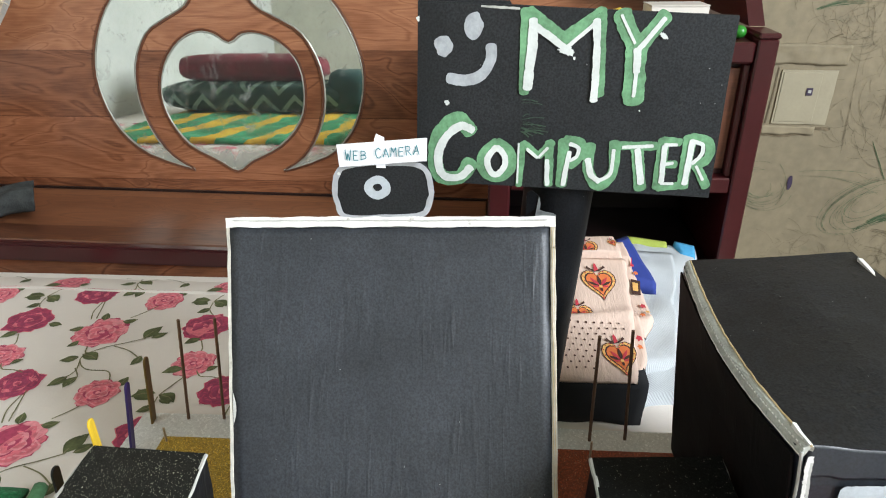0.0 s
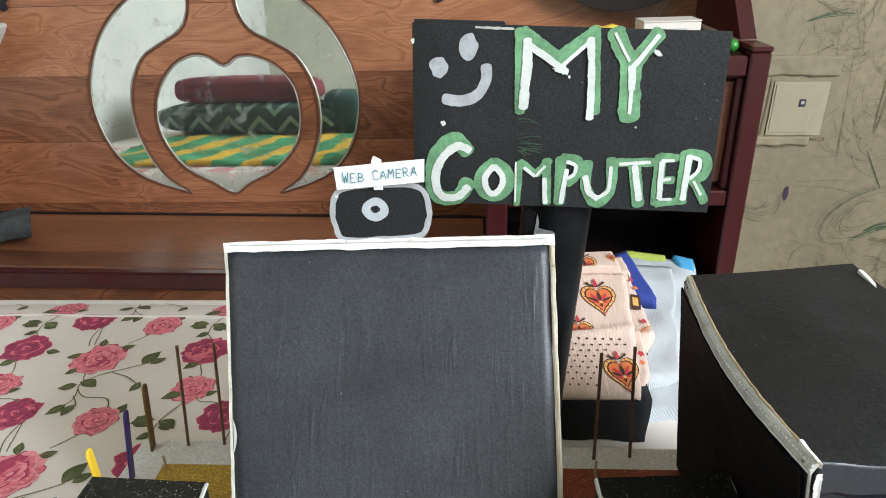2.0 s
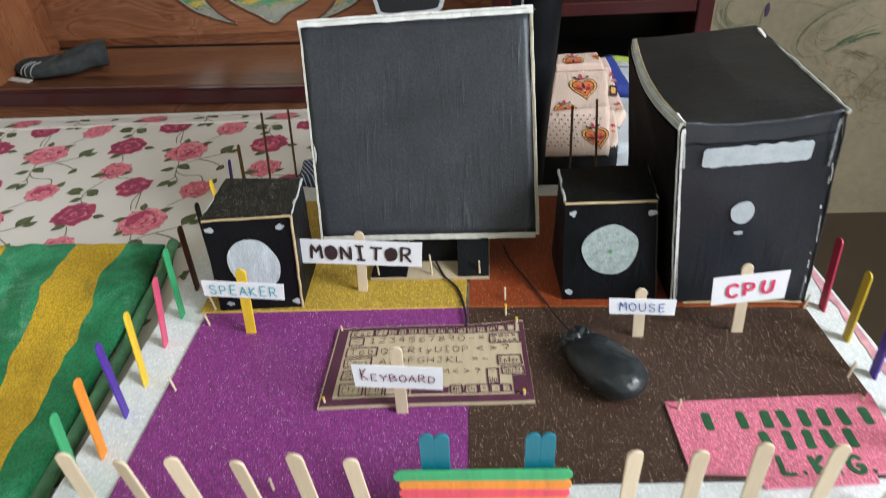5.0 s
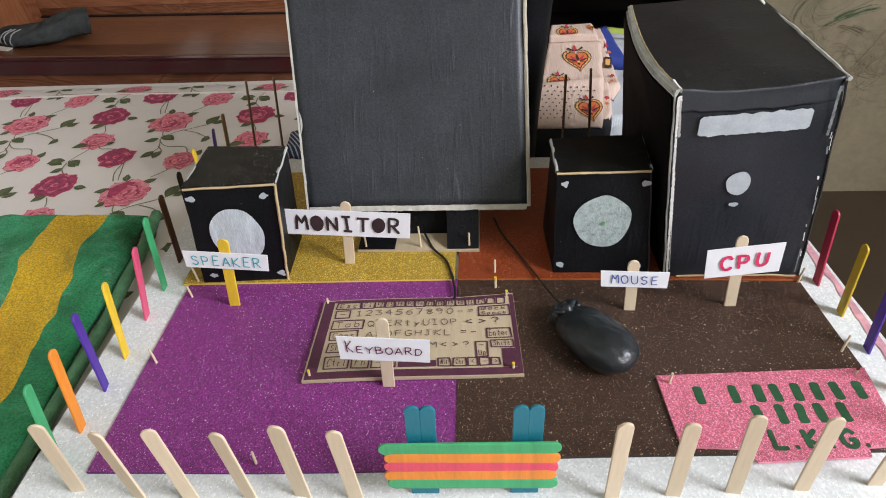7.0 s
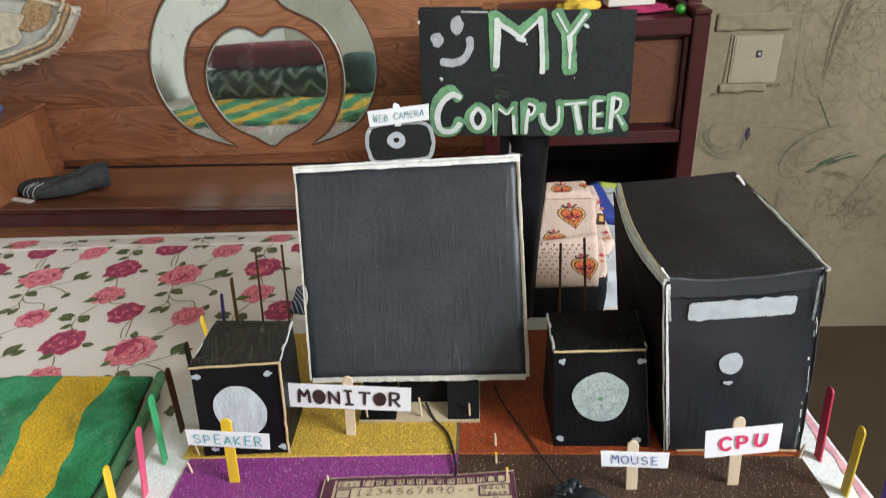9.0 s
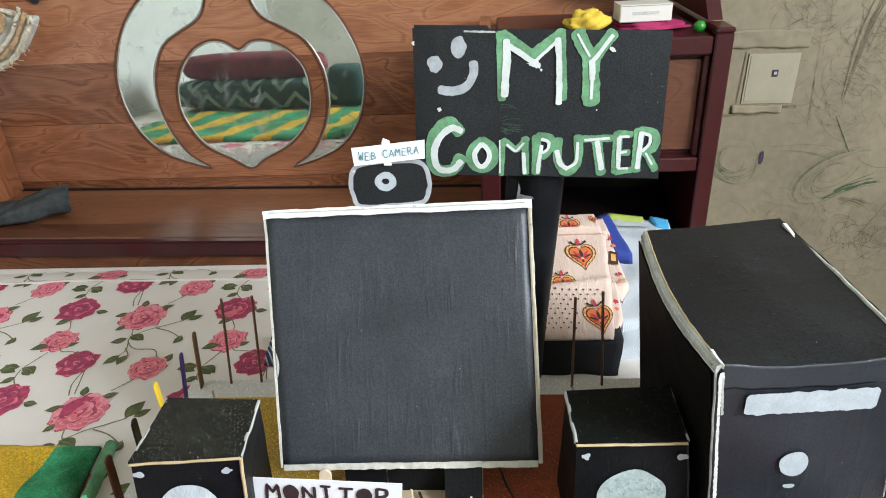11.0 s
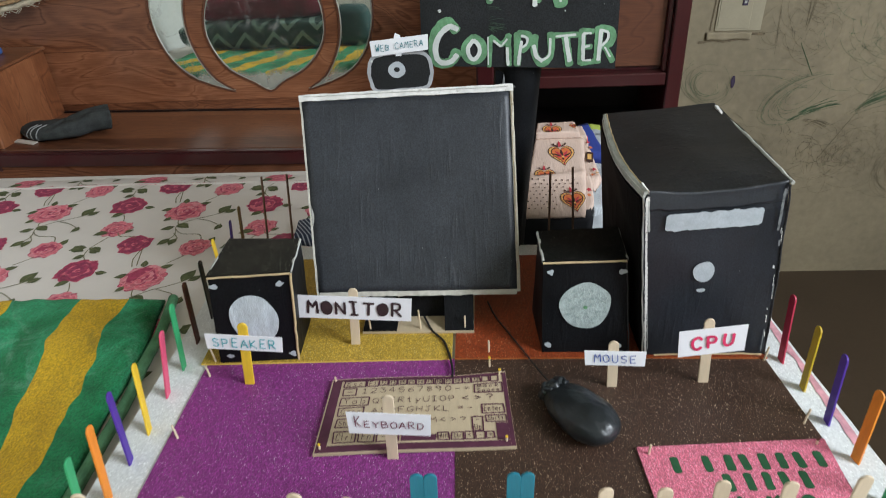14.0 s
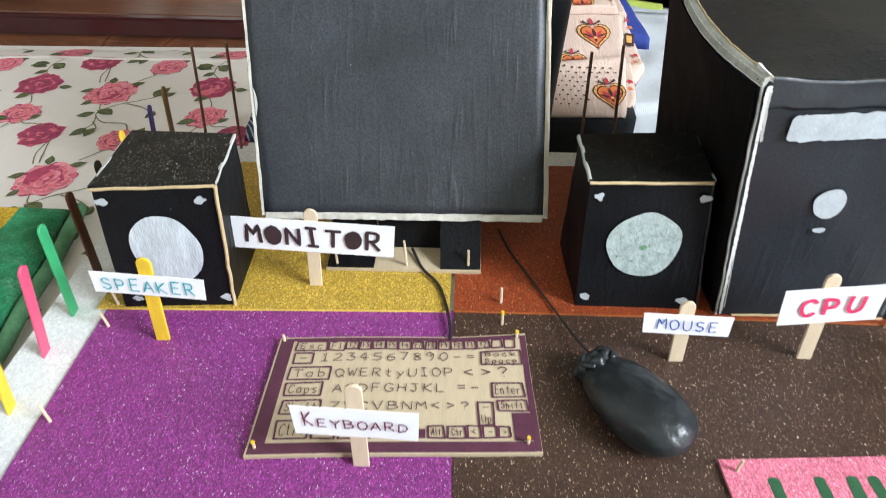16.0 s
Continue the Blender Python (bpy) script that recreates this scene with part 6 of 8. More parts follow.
# ---------------------------------------------------------------- monitor
TLc, TRc = Vector((-0.1620, 0.1735, 0.2185)), Vector((0.0630, 0.1745, 0.2232))
BLc, BRc = Vector((-0.1445, 0.0570, 0.0420)), Vector((0.0680, 0.0670, 0.0365))
nrm = (TRc - TLc).cross(TLc - BLc).normalized()
if nrm.y > 0:
    nrm = -nrm
THICK = 0.009
mon = thing("model_monitor", "black painted cardboard monitor with ragged white edges", "model monitor")


def on_screen(u, v, d):
    """A point of the screen: u to the right, v up (0 to 1), d metres behind its face."""
    return BLc.lerp(BRc, u).lerp(TLc.lerp(TRc, u), v) - nrm * d


def screen_block(u0, u1, v0, v1, d0, d1, n, amp, freq=40, seed=0):
    return hexa([on_screen(u, v, d) for v in (v0, v1) for d in (d0, d1) for u in (u0, u1)], n, amp, freq, seed)


part("screen", screen_block(0.0072, 0.988, 0.012, 0.970, 0.0, THICK, (30, 2, 30), 0.0007, 30), M_BLACKW, mon, "matt black wrinkled screen", smooth=True)
part("top_edge", screen_block(-0.003, 1.004, 0.9705, 1.004, -0.0010, THICK + 0.001, (110, 3, 5), 0.0009, 85, 1), M_WHITEP, mon, "white painted top edge")
part("side_edge", screen_block(-0.002, 0.0070, 0.0, 0.9702, -0.0006, THICK + 0.001, (4, 3, 110), 0.0005, 70, 2), M_CREAMEDGE, mon, "greyed cream painted side edge")
part("side_edge", screen_block(0.9885, 1.004, 0.0, 0.9702, -0.0006, THICK + 0.001, (4, 3, 110), 0.0005, 60, 3), M_CREAMEDGE, mon, "greyed cream painted side edge")
part("bottom_edge", screen_block(0.011, 0.985, -0.012, 0.0118, -0.0006, THICK + 0.001, (110, 3, 4), 0.0008, 150, 4), M_CREAMEDGE, mon, "greyed cream painted bottom edge")
for u, w, dd in ((0.9925, 0.0013, 0.0011), (0.9985, 0.0011, 0.0013)):
    part("paper_line", screen_block(u, u + w, 0.01, 0.97, -dd - 0.0006, -dd, (1, 1, 90), 0.0004, 55, u * 9), M_CARDEDGE, mon, "thin bare cardboard layer")
part("paper_line", screen_block(0.02, 0.98, 0.9905, 0.9935, -0.0018, -0.0012, (90, 1, 1), 0.0005, 60, 5), M_GREYP, mon, "thin grey layer line")
smudge = bmesh.new()
for k in range(14):
    v0, v1 = 0.34 + 0.10 * k / 14, 0.34 + 0.10 * (k + 1) / 14
    w0, w1 = (0.010 * math.sin(math.pi * (j + 0.3) / 14.6) for j in (k, k + 1))
    smudge.faces.new([smudge.verts.new(on_screen(u, v, -0.0012)) for u, v in ((0.010, v0), (0.010 + w0, v0), (0.010 + w1, v1), (0.010, v1))])
bmesh.ops.remove_doubles(smudge, verts=smudge.verts, dist=0.00001)
part("smudge", smudge, M_GREYP, mon, "pale grey smudge of paint")
stand = thing("monitor_stand", "black paper and cardboard monitor stand pinned to the base", "stand")
part("base_plate", block(-0.0985, 0.0195, 0.0415, 0.124, 0.0018, 0.0042, (12, 4, 1), 0.0004), M_CARD, stand, "bare brown cardboard plate")
part("foot", block(-0.0975, -0.062, 0.0425, 0.067, 0.0043, 0.0062, (5, 3, 1), 0.0004), M_BLACK, stand)
part("foot_front", hexa([(-0.0970, 0.0675, 0.0043), (-0.0620, 0.0675, 0.0043), (-0.0970, 0.0700, 0.0043), (-0.0620, 0.0700, 0.0043),
                         (-0.0970, 0.0760, 0.045), (-0.0620, 0.0760, 0.045), (-0.0970, 0.0785, 0.045), (-0.0620, 0.0785, 0.045)], (5, 1, 3), 0.0004), M_BLACK, stand)
part("upright", hexa([(-0.061, 0.0895, 0.0043), (-0.0125, 0.0895, 0.0043), (-0.061, 0.12, 0.0043), (-0.0125, 0.12, 0.0043),
                      (-0.061, 0.1115, 0.060), (-0.0125, 0.1115, 0.060), (-0.061, 0.135, 0.060), (-0.0125, 0.135, 0.060)], (6, 2, 4), 0.0005), M_BLACK, stand)
part("prop", hexa([(-0.055, 0.113, 0.060), (-0.018, 0.113, 0.060), (-0.055, 0.135, 0.060), (-0.018, 0.135, 0.060),
                   (-0.055, 0.163, 0.17), (-0.018, 0.163, 0.17), (-0.055, 0.171, 0.17), (-0.018, 0.171, 0.17)]), M_BLACK, stand)
part("back_sheet", hexa([(-0.0605, 0.0680, 0.0043), (-0.0125, 0.0680, 0.0043), (-0.0605, 0.0705, 0.0043), (-0.0125, 0.0705, 0.0043),
                         (-0.0605, 0.0760, 0.0450), (-0.0125, 0.0760, 0.0450), (-0.0605, 0.0780, 0.0450), (-0.0125, 0.0780, 0.0450)], (5, 1, 3), 0.0004), M_BLACK, stand)
part("side_wing", hexa([(-0.0115, 0.0430, 0.0043), (0.0190, 0.0435, 0.0043), (-0.0115, 0.0535, 0.0043), (0.0190, 0.0545, 0.0043),
                        (-0.0115, 0.0735, 0.0450), (0.0190, 0.0735, 0.0450), (-0.0115, 0.0785, 0.0450), (0.0190, 0.0785, 0.0450)], (4, 1, 6), 0.0005), M_BLACK, stand)

# web camera on the monitor
wc = thing("model_webcam", "black cardboard web camera with grey painted outline", "model webcam", m=pose(-0.0515, 0.1760, 0.2205, 0, -2.0, 2))
oval = xz(smooth_path([(-0.028, 0.0, 0), (0.0, -0.001, 0), (0.026, 0.0, 0), (0.033, 0.012, 0), (0.0335, 0.026, 0), (0.027, 0.038, 0), (0.0, 0.041, 0), (-0.026, 0.039, 0), (-0.0335, 0.026, 0), (-0.0335, 0.012, 0)], 5, True))
part("body", prism(oval, 0.0, 0.003), M_BLACKSIGN, wc)
bm = bmesh.new()
ribbon(bm, [((x) * 0.955, 0.020 + (z - 0.020) * 0.93) for x, z in oval + oval[:2]], 0.0038, -0.0003, 0.5, 2)
part("outline", bm, M_GREYLINE, wc, "grey painted outline")
bm = bmesh.new()
disc(bm, -0.0035, 0.0220, 0.0090, 0.0083, -0.0004, 24, 0.15, 1)
part("lens_ring", bm, M_SILVER, wc, "silver painted lens ring")
bm = bmesh.new()
disc(bm, -0.0035, 0.0225, 0.0030, 0.0026, -0.0007, 12, 0.2, 2)
part("lens", bm, M_BLACKSIGN, wc)
bm = bmesh.new()
disc(bm, -0.0285, 0.033, 0.0012, 0.0012, -0.0006, 8, 0.2, 2)
part("dot", bm, M_WHITEBR, wc)


def card(parent, x0, x1, z0, z1, y, rise, text, ink, width, high=0.55, seed=1, first=1.0, margin=0.07, gap=0.28):
    """A white paper slip with hand-drawn capitals."""
    w, h = x1 - x0, z1 - z0
    c = part("card", hexa([(x0, y, z0), (x1, y, z0 + rise), (x0, y + 0.0006, z0), (x1, y + 0.0006, z0 + rise),
                           (x0 - 0.0008, y, z1), (x1 + 0.0006, y, z1 + rise), (x0 - 0.0008, y + 0.0006, z1), (x1 + 0.0006, y + 0.0006, z1 + rise)], (10, 1, 3), 0.0002, 40, seed), M_PAPER, parent, "white paper slip")
    bm = bmesh.new()
    lettering(bm, text, x0 + w * margin, x1 - w * margin, z0 + h * (1 - high) / 2, h * high, width, y - 0.0006, rise, seed, 0, first, gap)
    part("lettering", bm, ink, c)
    return c


webcard = thing("label_card", "white paper slip lettered WEB CAMERA", "label", "name labels", m=pose(-0.0515, 0.1740, 0.2568))
card(webcard, -0.0285, 0.0295, 0.001, 0.0165, -0.0015, 0.005, "WEB CAMERA", M_INKTEAL2, 0.0006, 0.40, 3, 1.25)
part("pin_stick", prism([(-0.004, 0.0005), (0.002, 0.0005), (0.002, 0.021), (-0.003, 0.0235), (-0.0045, 0.020)], -0.0005, 0.0005), M_PAPER, webcard, "folded paper tab")

# ---------------------------------------------------------------- sticks and labels


def stick_mesh(length, wide=0.0102, thick=0.0019):
    pts = [(-wide / 2, 0), (wide / 2, 0)]
    for k in range(9):
        a = math.pi * k / 8
        pts.append((wide / 2 * math.cos(a), length - wide / 2 + wide / 2 * math.sin(a)))
    return prism(pts, -thick / 2, thick / 2, 0.0003)


def stick_pose(base, top, yaw=0.0):
    b, t = Vector(base), Vector(top)
    z = (t - b).normalized()
    x = Vector((math.cos(radians(yaw)), math.sin(radians(yaw)), 0))
    m = axes(b, x - z * x.dot(z), z)
    return m, (t - b).length


def craft_stick(base, top, material, label, group, yaw=0.0, wide=0.0092, name="craft_stick"):
    m, ln = stick_pose(base, top, yaw)
    ob = tagged(part(name, stick_mesh(ln + 0.006, wide), material), label, "craft stick", group)
    ob.matrix_basis = m @ Matrix.Translation((0, 0, -0.006))
    return ob


def label_sign(base, top, stick_mat, x0, x1, z0, z1, rise, text, ink, width, label, seed, first=1.0, high=0.55, gap=0.28, yaw=0.0, margin=0.07):
    """A paper slip on a stick stuck into the base; the slip is given in the stick's own frame."""
    m, ln = stick_pose(base, top, yaw)
    t = thing("label_sign", label, "label", "name labels", m=m)
    part("stick", prism([(-0.0047, -0.006), (0.0047, -0.006)] + [(0.0047 * math.cos(math.pi * k / 8), ln - 0.0047 + 0.0047 * math.sin(math.pi * k / 8)) for k in range(9)], -0.001, 0.001, 0.0003),
         stick_mat, t, "wooden craft stick")
    card(t, x0, x1, z0, z1, -0.0022, rise, text, ink, width, high, seed, first, margin, gap)


label_sign((-0.1035, 0.0255, 0.0), (-0.0985, 0.0265, 0.0715), M_STICK, -0.0560, 0.0580, 0.0345, 0.0620, 0.0015, "MONITOR", M_INKDARK, 0.0026, "MONITOR label on a bare wooden stick", 11)
label_sign((-0.1995, -0.031, 0.0), (-0.1925, -0.030, 0.0735), STICKS["yellow"], -0.0355, 0.0365, 0.0425, 0.0600, 0.0015, "SPEAKER", M_INKTEAL, 0.0010, "SPEAKER label on a yellow stick", 4)
label_sign((-0.048, -0.1225, 0.0), (-0.0465, -0.121, 0.0710), M_STICK, -0.034, 0.0335, 0.0305, 0.0540, -0.002, "KEYBOARD", M_INKMAR, 0.0009, "KEYBOARD label on a bare wooden stick", 7, 1.7, 0.30)
label_sign((0.149, -0.0365, 0.0), (0.147, -0.035, 0.053), M_STICK, -0.0255, 0.0285, 0.0285, 0.0450, -0.004, "MOUSE", M_INKBLUE, 0.0009, "MOUSE label on a bare wooden stick", 9, 1.15, 0.48, 0.30, 0.0, 0.13)
label_sign((0.234, -0.031, 0.0), (0.2305, -0.028, 0.072), M_STICK, -0.0255, 0.0325, 0.0320, 0.0605, 0.005, "CPU", M_INKRED, 0.0026, "CPU label on a bare wooden stick", 12, 1.0, 0.46, 0.36, 0.0, 0.15)

mon_label = next(o for o in scene.objects if o.name.startswith("label_sign"))
for u, r in ((-0.0263, 0.0056), (0.0297, 0.0058)):
    fill = bmesh.new()
    disc(fill, u, 0.0485 + 0.0015 * (u + 0.056) / 0.114, r, r * 1.15, -0.0030, 14, 0.25, u * 100)
    part("ink_blot", fill, M_INKDARK, mon_label, "filled-in dark letter")
LEFT = "coloured sticks along the left edge"
for b, t, c, yaw in (((-0.2755, -0.006, 0), (-0.268, -0.007, 0.079), "green", -87), ((-0.2765, -0.0450, 0), (-0.266, -0.039, 0.072), "pink", -87), ((-0.2755, -0.0910, 0), (-0.2790, -0.0740, 0.064), "yellow", -82),
                     ((-0.2770, -0.1260, 0), (-0.2745, -0.1230, 0.076), "violet", -80), ((-0.2770, -0.1655, 0), (-0.2740, -0.1570, 0.074), "orange", -88), ((-0.2820, -0.193, 0), (-0.274, -0.189, 0.074), "green", -84),
                     ((-0.2765, 0.0360, 0), (-0.276, 0.041, 0.071), "brown", -88), ((-0.276, 0.080, 0), (-0.276, 0.085, 0.069), "black", -86), ((-0.279, 0.136, 0), (-0.282, 0.139, 0.064), "yellow", -80),
                     ((-0.280, 0.176, 0), (-0.277, 0.187, 0.062), "indigo", -80), ((-0.2795, 0.2145, 0), (-0.277, 0.221, 0.063), "ochre", -84)):
    craft_stick(b, t, STICKS[c], c + " painted craft stick standing in the foam board", LEFT, yaw)
RIGHT = "coloured sticks along the right edge"
for b, t, c, yaw in (((0.317, 0.001, 0), (0.320, 0.0145, 0.066), "crimson", -84), ((0.322, -0.038, 0), (0.323, -0.034, 0.067), "mustard", -87), ((0.326, -0.0795, 0), (0.326, -0.075, 0.070), "violet", -89),
                     ((0.331, -0.121, 0), (0.334, -0.116, 0.069), "orange", -76), ((0.3345, -0.163, 0), (0.339, -0.157, 0.068), "green", -74)):
    craft_stick(b, t, STICKS[c], c + " painted craft stick standing in the foam board", RIGHT, yaw)
FENCE = "bare sticks along the front edge"
for k, (x, y, xt, yt, h) in enumerate(((-0.254, -0.217, -0.245, -0.225, 0.081), (-0.208, -0.221, -0.207, -0.228, 0.0785), (-0.172, -0.2205, -0.176, -0.224, 0.077), (-0.131, -0.219, -0.132, -0.227, 0.079), (-0.095, -0.217, -0.0985, -0.219, 0.076),
                                       (-0.059, -0.217, -0.061, -0.225, 0.080), (0.110, -0.213, 0.109, -0.220, 0.085), (0.150, -0.210, 0.149, -0.214, 0.078), (0.189, -0.207, 0.186, -0.211, 0.082), (0.233, -0.204, 0.230, -0.210, 0.080), (0.281, -0.199, 0.279, -0.205, 0.080))):
    craft_stick((x, y, -0.002), (xt, yt, h), M_STICK, "bare wooden craft stick standing in the foam board", FENCE, random.Random(k).uniform(-12, 12), 0.0116 if k == 4 else 0.0098)


# little bench of coloured sticks in the fence
gate = thing("stick_gate", "little gate of coloured craft sticks on blue posts", "gate", m=pose(0.0185, -0.2110, 0.0065, 0, 0.6, 2.0))
for k, (z, c) in enumerate(((0.0455, "green"), (0.0360, "orange"), (0.0270, "rose"), (0.0180, "orange"), (0.0090, "green"))):
    own = bmesh.new()
    r, hl = 0.0052, 0.0565 - (0.0015 if k else 0)
    pts = []
    for sgn in (1, -1):
        for q in range(7):
            a = math.pi * (q / 6 - 0.5)
            pts.append((sgn * (hl - r + r * math.cos(a)), sgn * r * math.sin(a)))
    part("slat", prism(pts, -0.0052 - 0.0001 * k, -0.0033, 0.0003), STICKS[c], gate, c + " painted slat").matrix_basis = pose(0.0007 * ((k * 2) % 3 - 1), 0, z, 0, 0.6 * ((k % 3) - 1), 0)
for x in (-0.0355, -0.0263, 0.0303, 0.0395):
    post = part("post", stick_mesh(0.0945, 0.0093), STICKS["blue"], gate, "blue painted post")
    post.matrix_basis = pose(x, 0.0001 if x == -0.0355 else 0.0, -0.0135, 0, 0.8 if x < 0 else 0.2, 0)

# thin sticks at the back
THIN = "thin brown sticks along the back edge"
for b, t in (((-0.2495, 0.2190, -0.006), (-0.2390, 0.2195, 0.1035)), ((-0.2170, 0.2210, -0.006), (-0.2075, 0.2200, 0.1060)), ((0.111, 0.209, -0.006), (0.110, 0.210, 0.105)), ((0.142, 0.212, -0.006), (0.1355, 0.210, 0.111))):
    tagged(part("thin_stick", tube([b, t], 0.0014, 8), M_THIN), "thin brown stick standing in the foam board", "stick", THIN)

# toothpick pins
PIN = "toothpick pins"


def pin(x, y, h, dx=0.0, dy=0.0, tip=None, z=0.0):
    t = thing("toothpick_pin", "broken toothpick pinning the sheet", "toothpick", PIN, m=pose(x, y, z))
    part("shaft", tube([(0, 0, -0.005), (dx * 0.55, dy * 0.55, h * 0.55), (dx, dy, h)], 0.0011, 7, None, 0.85), M_STICK, t)
    if tip:
        part("painted_tip", tube([(dx * 0.8, dy * 0.8, h * 0.8), (dx * 1.02, dy * 1.02, h * 1.02)], 0.00125, 7), STICKS[tip], t, tip + " painted tip")


for args in ((-0.243, -0.0205, 0.013, -0.002, 0), (-0.243, -0.001, 0.018, -0.004, 0.002), (-0.090, 0.045, 0.017, -0.0005, 0, None, 0.004), (-0.037, 0.047, 0.024, -0.001, 0, None, 0.004), (0.010, 0.046, 0.017, 0, 0, None, 0.004),
             (0.035, -0.008, 0.012, 0, 0, "yellow"), (0.0345, 0.0115, 0.016), (-0.244, -0.1015, 0.013, -0.004, 0.003), (-0.134, -0.194, 0.013), (0.300, -0.001, 0.016, 0.002, 0),
             (0.304, -0.084, 0.014, 0.005, 0.004), (0.1655, -0.119, 0.011, 0.001, 0, None, 0.002), (0.305, -0.108, 0.006, 0, 0, "brown", 0.002), (-0.254, 0.185, 0.016, 0, 0), (0.108, 0.185, 0.018, 0, 0)):
    pin(*args)

# ---------------------------------------------------------------- keyboard
KTL, KTR, KBL, KBR = Vector((-0.1165, -0.0305, 0.0035)), Vector((0.0500, -0.0225, 0.0035)), Vector((-0.1170, -0.1225, 0.0035)), Vector((0.0570, -0.1125, 0.0035))
kb = thing("model_keyboard", "cardboard keyboard with hand-drawn keys and plum border", "model keyboard")


def on_keys(u, v, h):
    p = KBL.lerp(KBR, u).lerp(KTL.lerp(KTR, u), v)
    lift = 0.004 * max(0.0, u - 0.7) * max(0.0, v - 0.6) * 8
    return p + Vector((0, 0, h + lift + 0.0008 * math.sin(u * 5)))


def key_slab(u0, u1, v0, v1, h0, h1, n):
    bm, ok = hexa([(u, v, h) for h in (h0, h1) for v in (v0, v1) for u in (u0, u1)], n), None
    for q in bm.verts:
        q.co = on_keys(*q.co)
    return bm


part("board", key_slab(0, 1, 0, 1, -0.003, 0.0, (24, 12, 1)), M_CARD, kb)
part("border", key_slab(0.008, 0.060, 0.010, 0.985, 0.0001, 0.0004, (2, 12, 1)), M_PLUM, kb, "plum coloured border")
part("border", key_slab(0.9765, 0.9985, 0.012, 0.98, 0.0001, 0.0004, (2, 12, 1)), M_PLUM, kb, "plum coloured border")
part("border", key_slab(0.0605, 0.976, 0.010, 0.088, 0.0001, 0.0004, (24, 2, 1)), M_PLUM, kb, "plum coloured border")
part("border", key_slab(0.0605, 0.976, 0.960, 0.988, 0.0001, 0.0004, (24, 2, 1)), M_PLUM, kb, "plum coloured border")
part("space_bar", key_slab(0.43, 0.605, 0.115, 0.185, 0.0001, 0.0005, (6, 1, 1)), M_PLUM, kb, "plum space bar")
part("corner_patch", key_slab(0.912, 0.976, 0.0955, 0.31, 0.0001, 0.0005, (2, 3, 1)), M_PLUM, kb)


M_KEYINK = plain("faded_plum_marker", (0.085, 0.036, 0.042), 0.6, var=0.35, scale=150)


def keys():
    """Each drawn key is a part of its own, with its word; the loose letters of the rows are one."""
    loose, cnt = bmesh.new(), [0]

    def frame_key(u0, u1, v0, v1, text="", under=""):
        cnt[0] += 1
        k = cnt[0]
        r = random.Random(k)
        j = [r.uniform(-0.004, 0.004) for _ in range(8)]
        P = [(u0 + j[0], v0 + j[1], 0), (u1 + j[2], v0 + j[3], 0), (u1 + j[4], v1 + j[5], 0), (u0 + j[6], v1 + j[7], 0)]
        outline, words = bmesh.new(), bmesh.new()
        for a, b in zip(P, P[1:] + P[:1]):
            stroke(outline, [a, b], 0.0012, k)
        key = part("key", outline, M_PLUM, kb, "key outlined in plum marker")
        rows = [w for w in (under, text) if w]
        for n, w in enumerate(rows):
            h = (v1 - v0) / len(rows)
            word(w, u0 + 0.01, u1 - 0.01, v0 + h * (n + 0.2), 0.62 * h, 0.0006, k, words)
        if rows:
            part("lettering", words, M_KEYINK, key)

    def lay(loc, target, h):
        made = {v: target.verts.new(on_keys(v.co.x / 0.172, v.co.z / 0.0915, h)) for v in loc.verts}
        for f in loc.faces:
            target.faces.new([made[v] for v in f.verts])
        loc.free()

    def stroke(target, pts, w, k):
        loc = bmesh.new()
        ribbon(loc, [(p[0] * 0.172, p[1] * 0.0915) for p in dense(pts, 0.03)], w, 0.0, 0.3, k)
        lay(loc, target, 0.0006 + 0.00001 * (k % 9))

    def word(text, u0, u1, v0, h, w, k, target=loose):
        loc = bmesh.new()
        lettering(loc, text, u0 * 0.172, u1 * 0.172, v0 * 0.0915, h * 0.0915, w, 0.0, 0, k)
        lay(loc, target, 0.0008 + 0.00001 * (k % 9))

    frame_key(0.078, 0.20, 0.865, 0.95, "Esc")
    frame_key(0.205, 0.275, 0.865, 0.95, "F1")
    for i in range(11):
        frame_key(0.28 + 0.0525 * i, 0.327 + 0.0525 * i, 0.875, 0.95, "F" + str((i + 2) % 10))
    frame_key(0.862, 0.902, 0.875, 0.95)
    frame_key(0.908, 0.95, 0.875, 0.95)
    frame_key(0.082, 0.155, 0.745, 0.84, "-")
    word("1234567890-=", 0.175, 0.80, 0.765, 0.070, 0.00062, 40)
    frame_key(0.815, 0.968, 0.725, 0.845, "Back", "Space")
    frame_key(0.078, 0.235, 0.60, 0.71, "Tab")
    word("QWERtyUIOP", 0.25, 0.71, 0.62, 0.070, 0.00062, 41)
    word("<>?", 0.73, 0.93, 0.62, 0.075, 0.0008, 42)
    frame_key(0.078, 0.215, 0.46, 0.57, "Caps")
    word("ASDFGHJKL", 0.25, 0.68, 0.485, 0.070, 0.00062, 43)
    word("=-", 0.71, 0.81, 0.485, 0.08, 0.0008, 44)
    frame_key(0.845, 0.965, 0.44, 0.56, "Enter")
    frame_key(0.082, 0.225, 0.31, 0.42, "Shift")
    word("ZXCVBNM<>?", 0.25, 0.77, 0.335, 0.070, 0.00062, 45)
    frame_key(0.79, 0.85, 0.215, 0.40, "-", "Up")
    frame_key(0.862, 0.968, 0.325, 0.415, "Shift")
    frame_key(0.085, 0.20, 0.115, 0.255, "Ctrl")
    frame_key(0.215, 0.29, 0.115, 0.25, "Fn")
    frame_key(0.305, 0.42, 0.115, 0.25, "==")
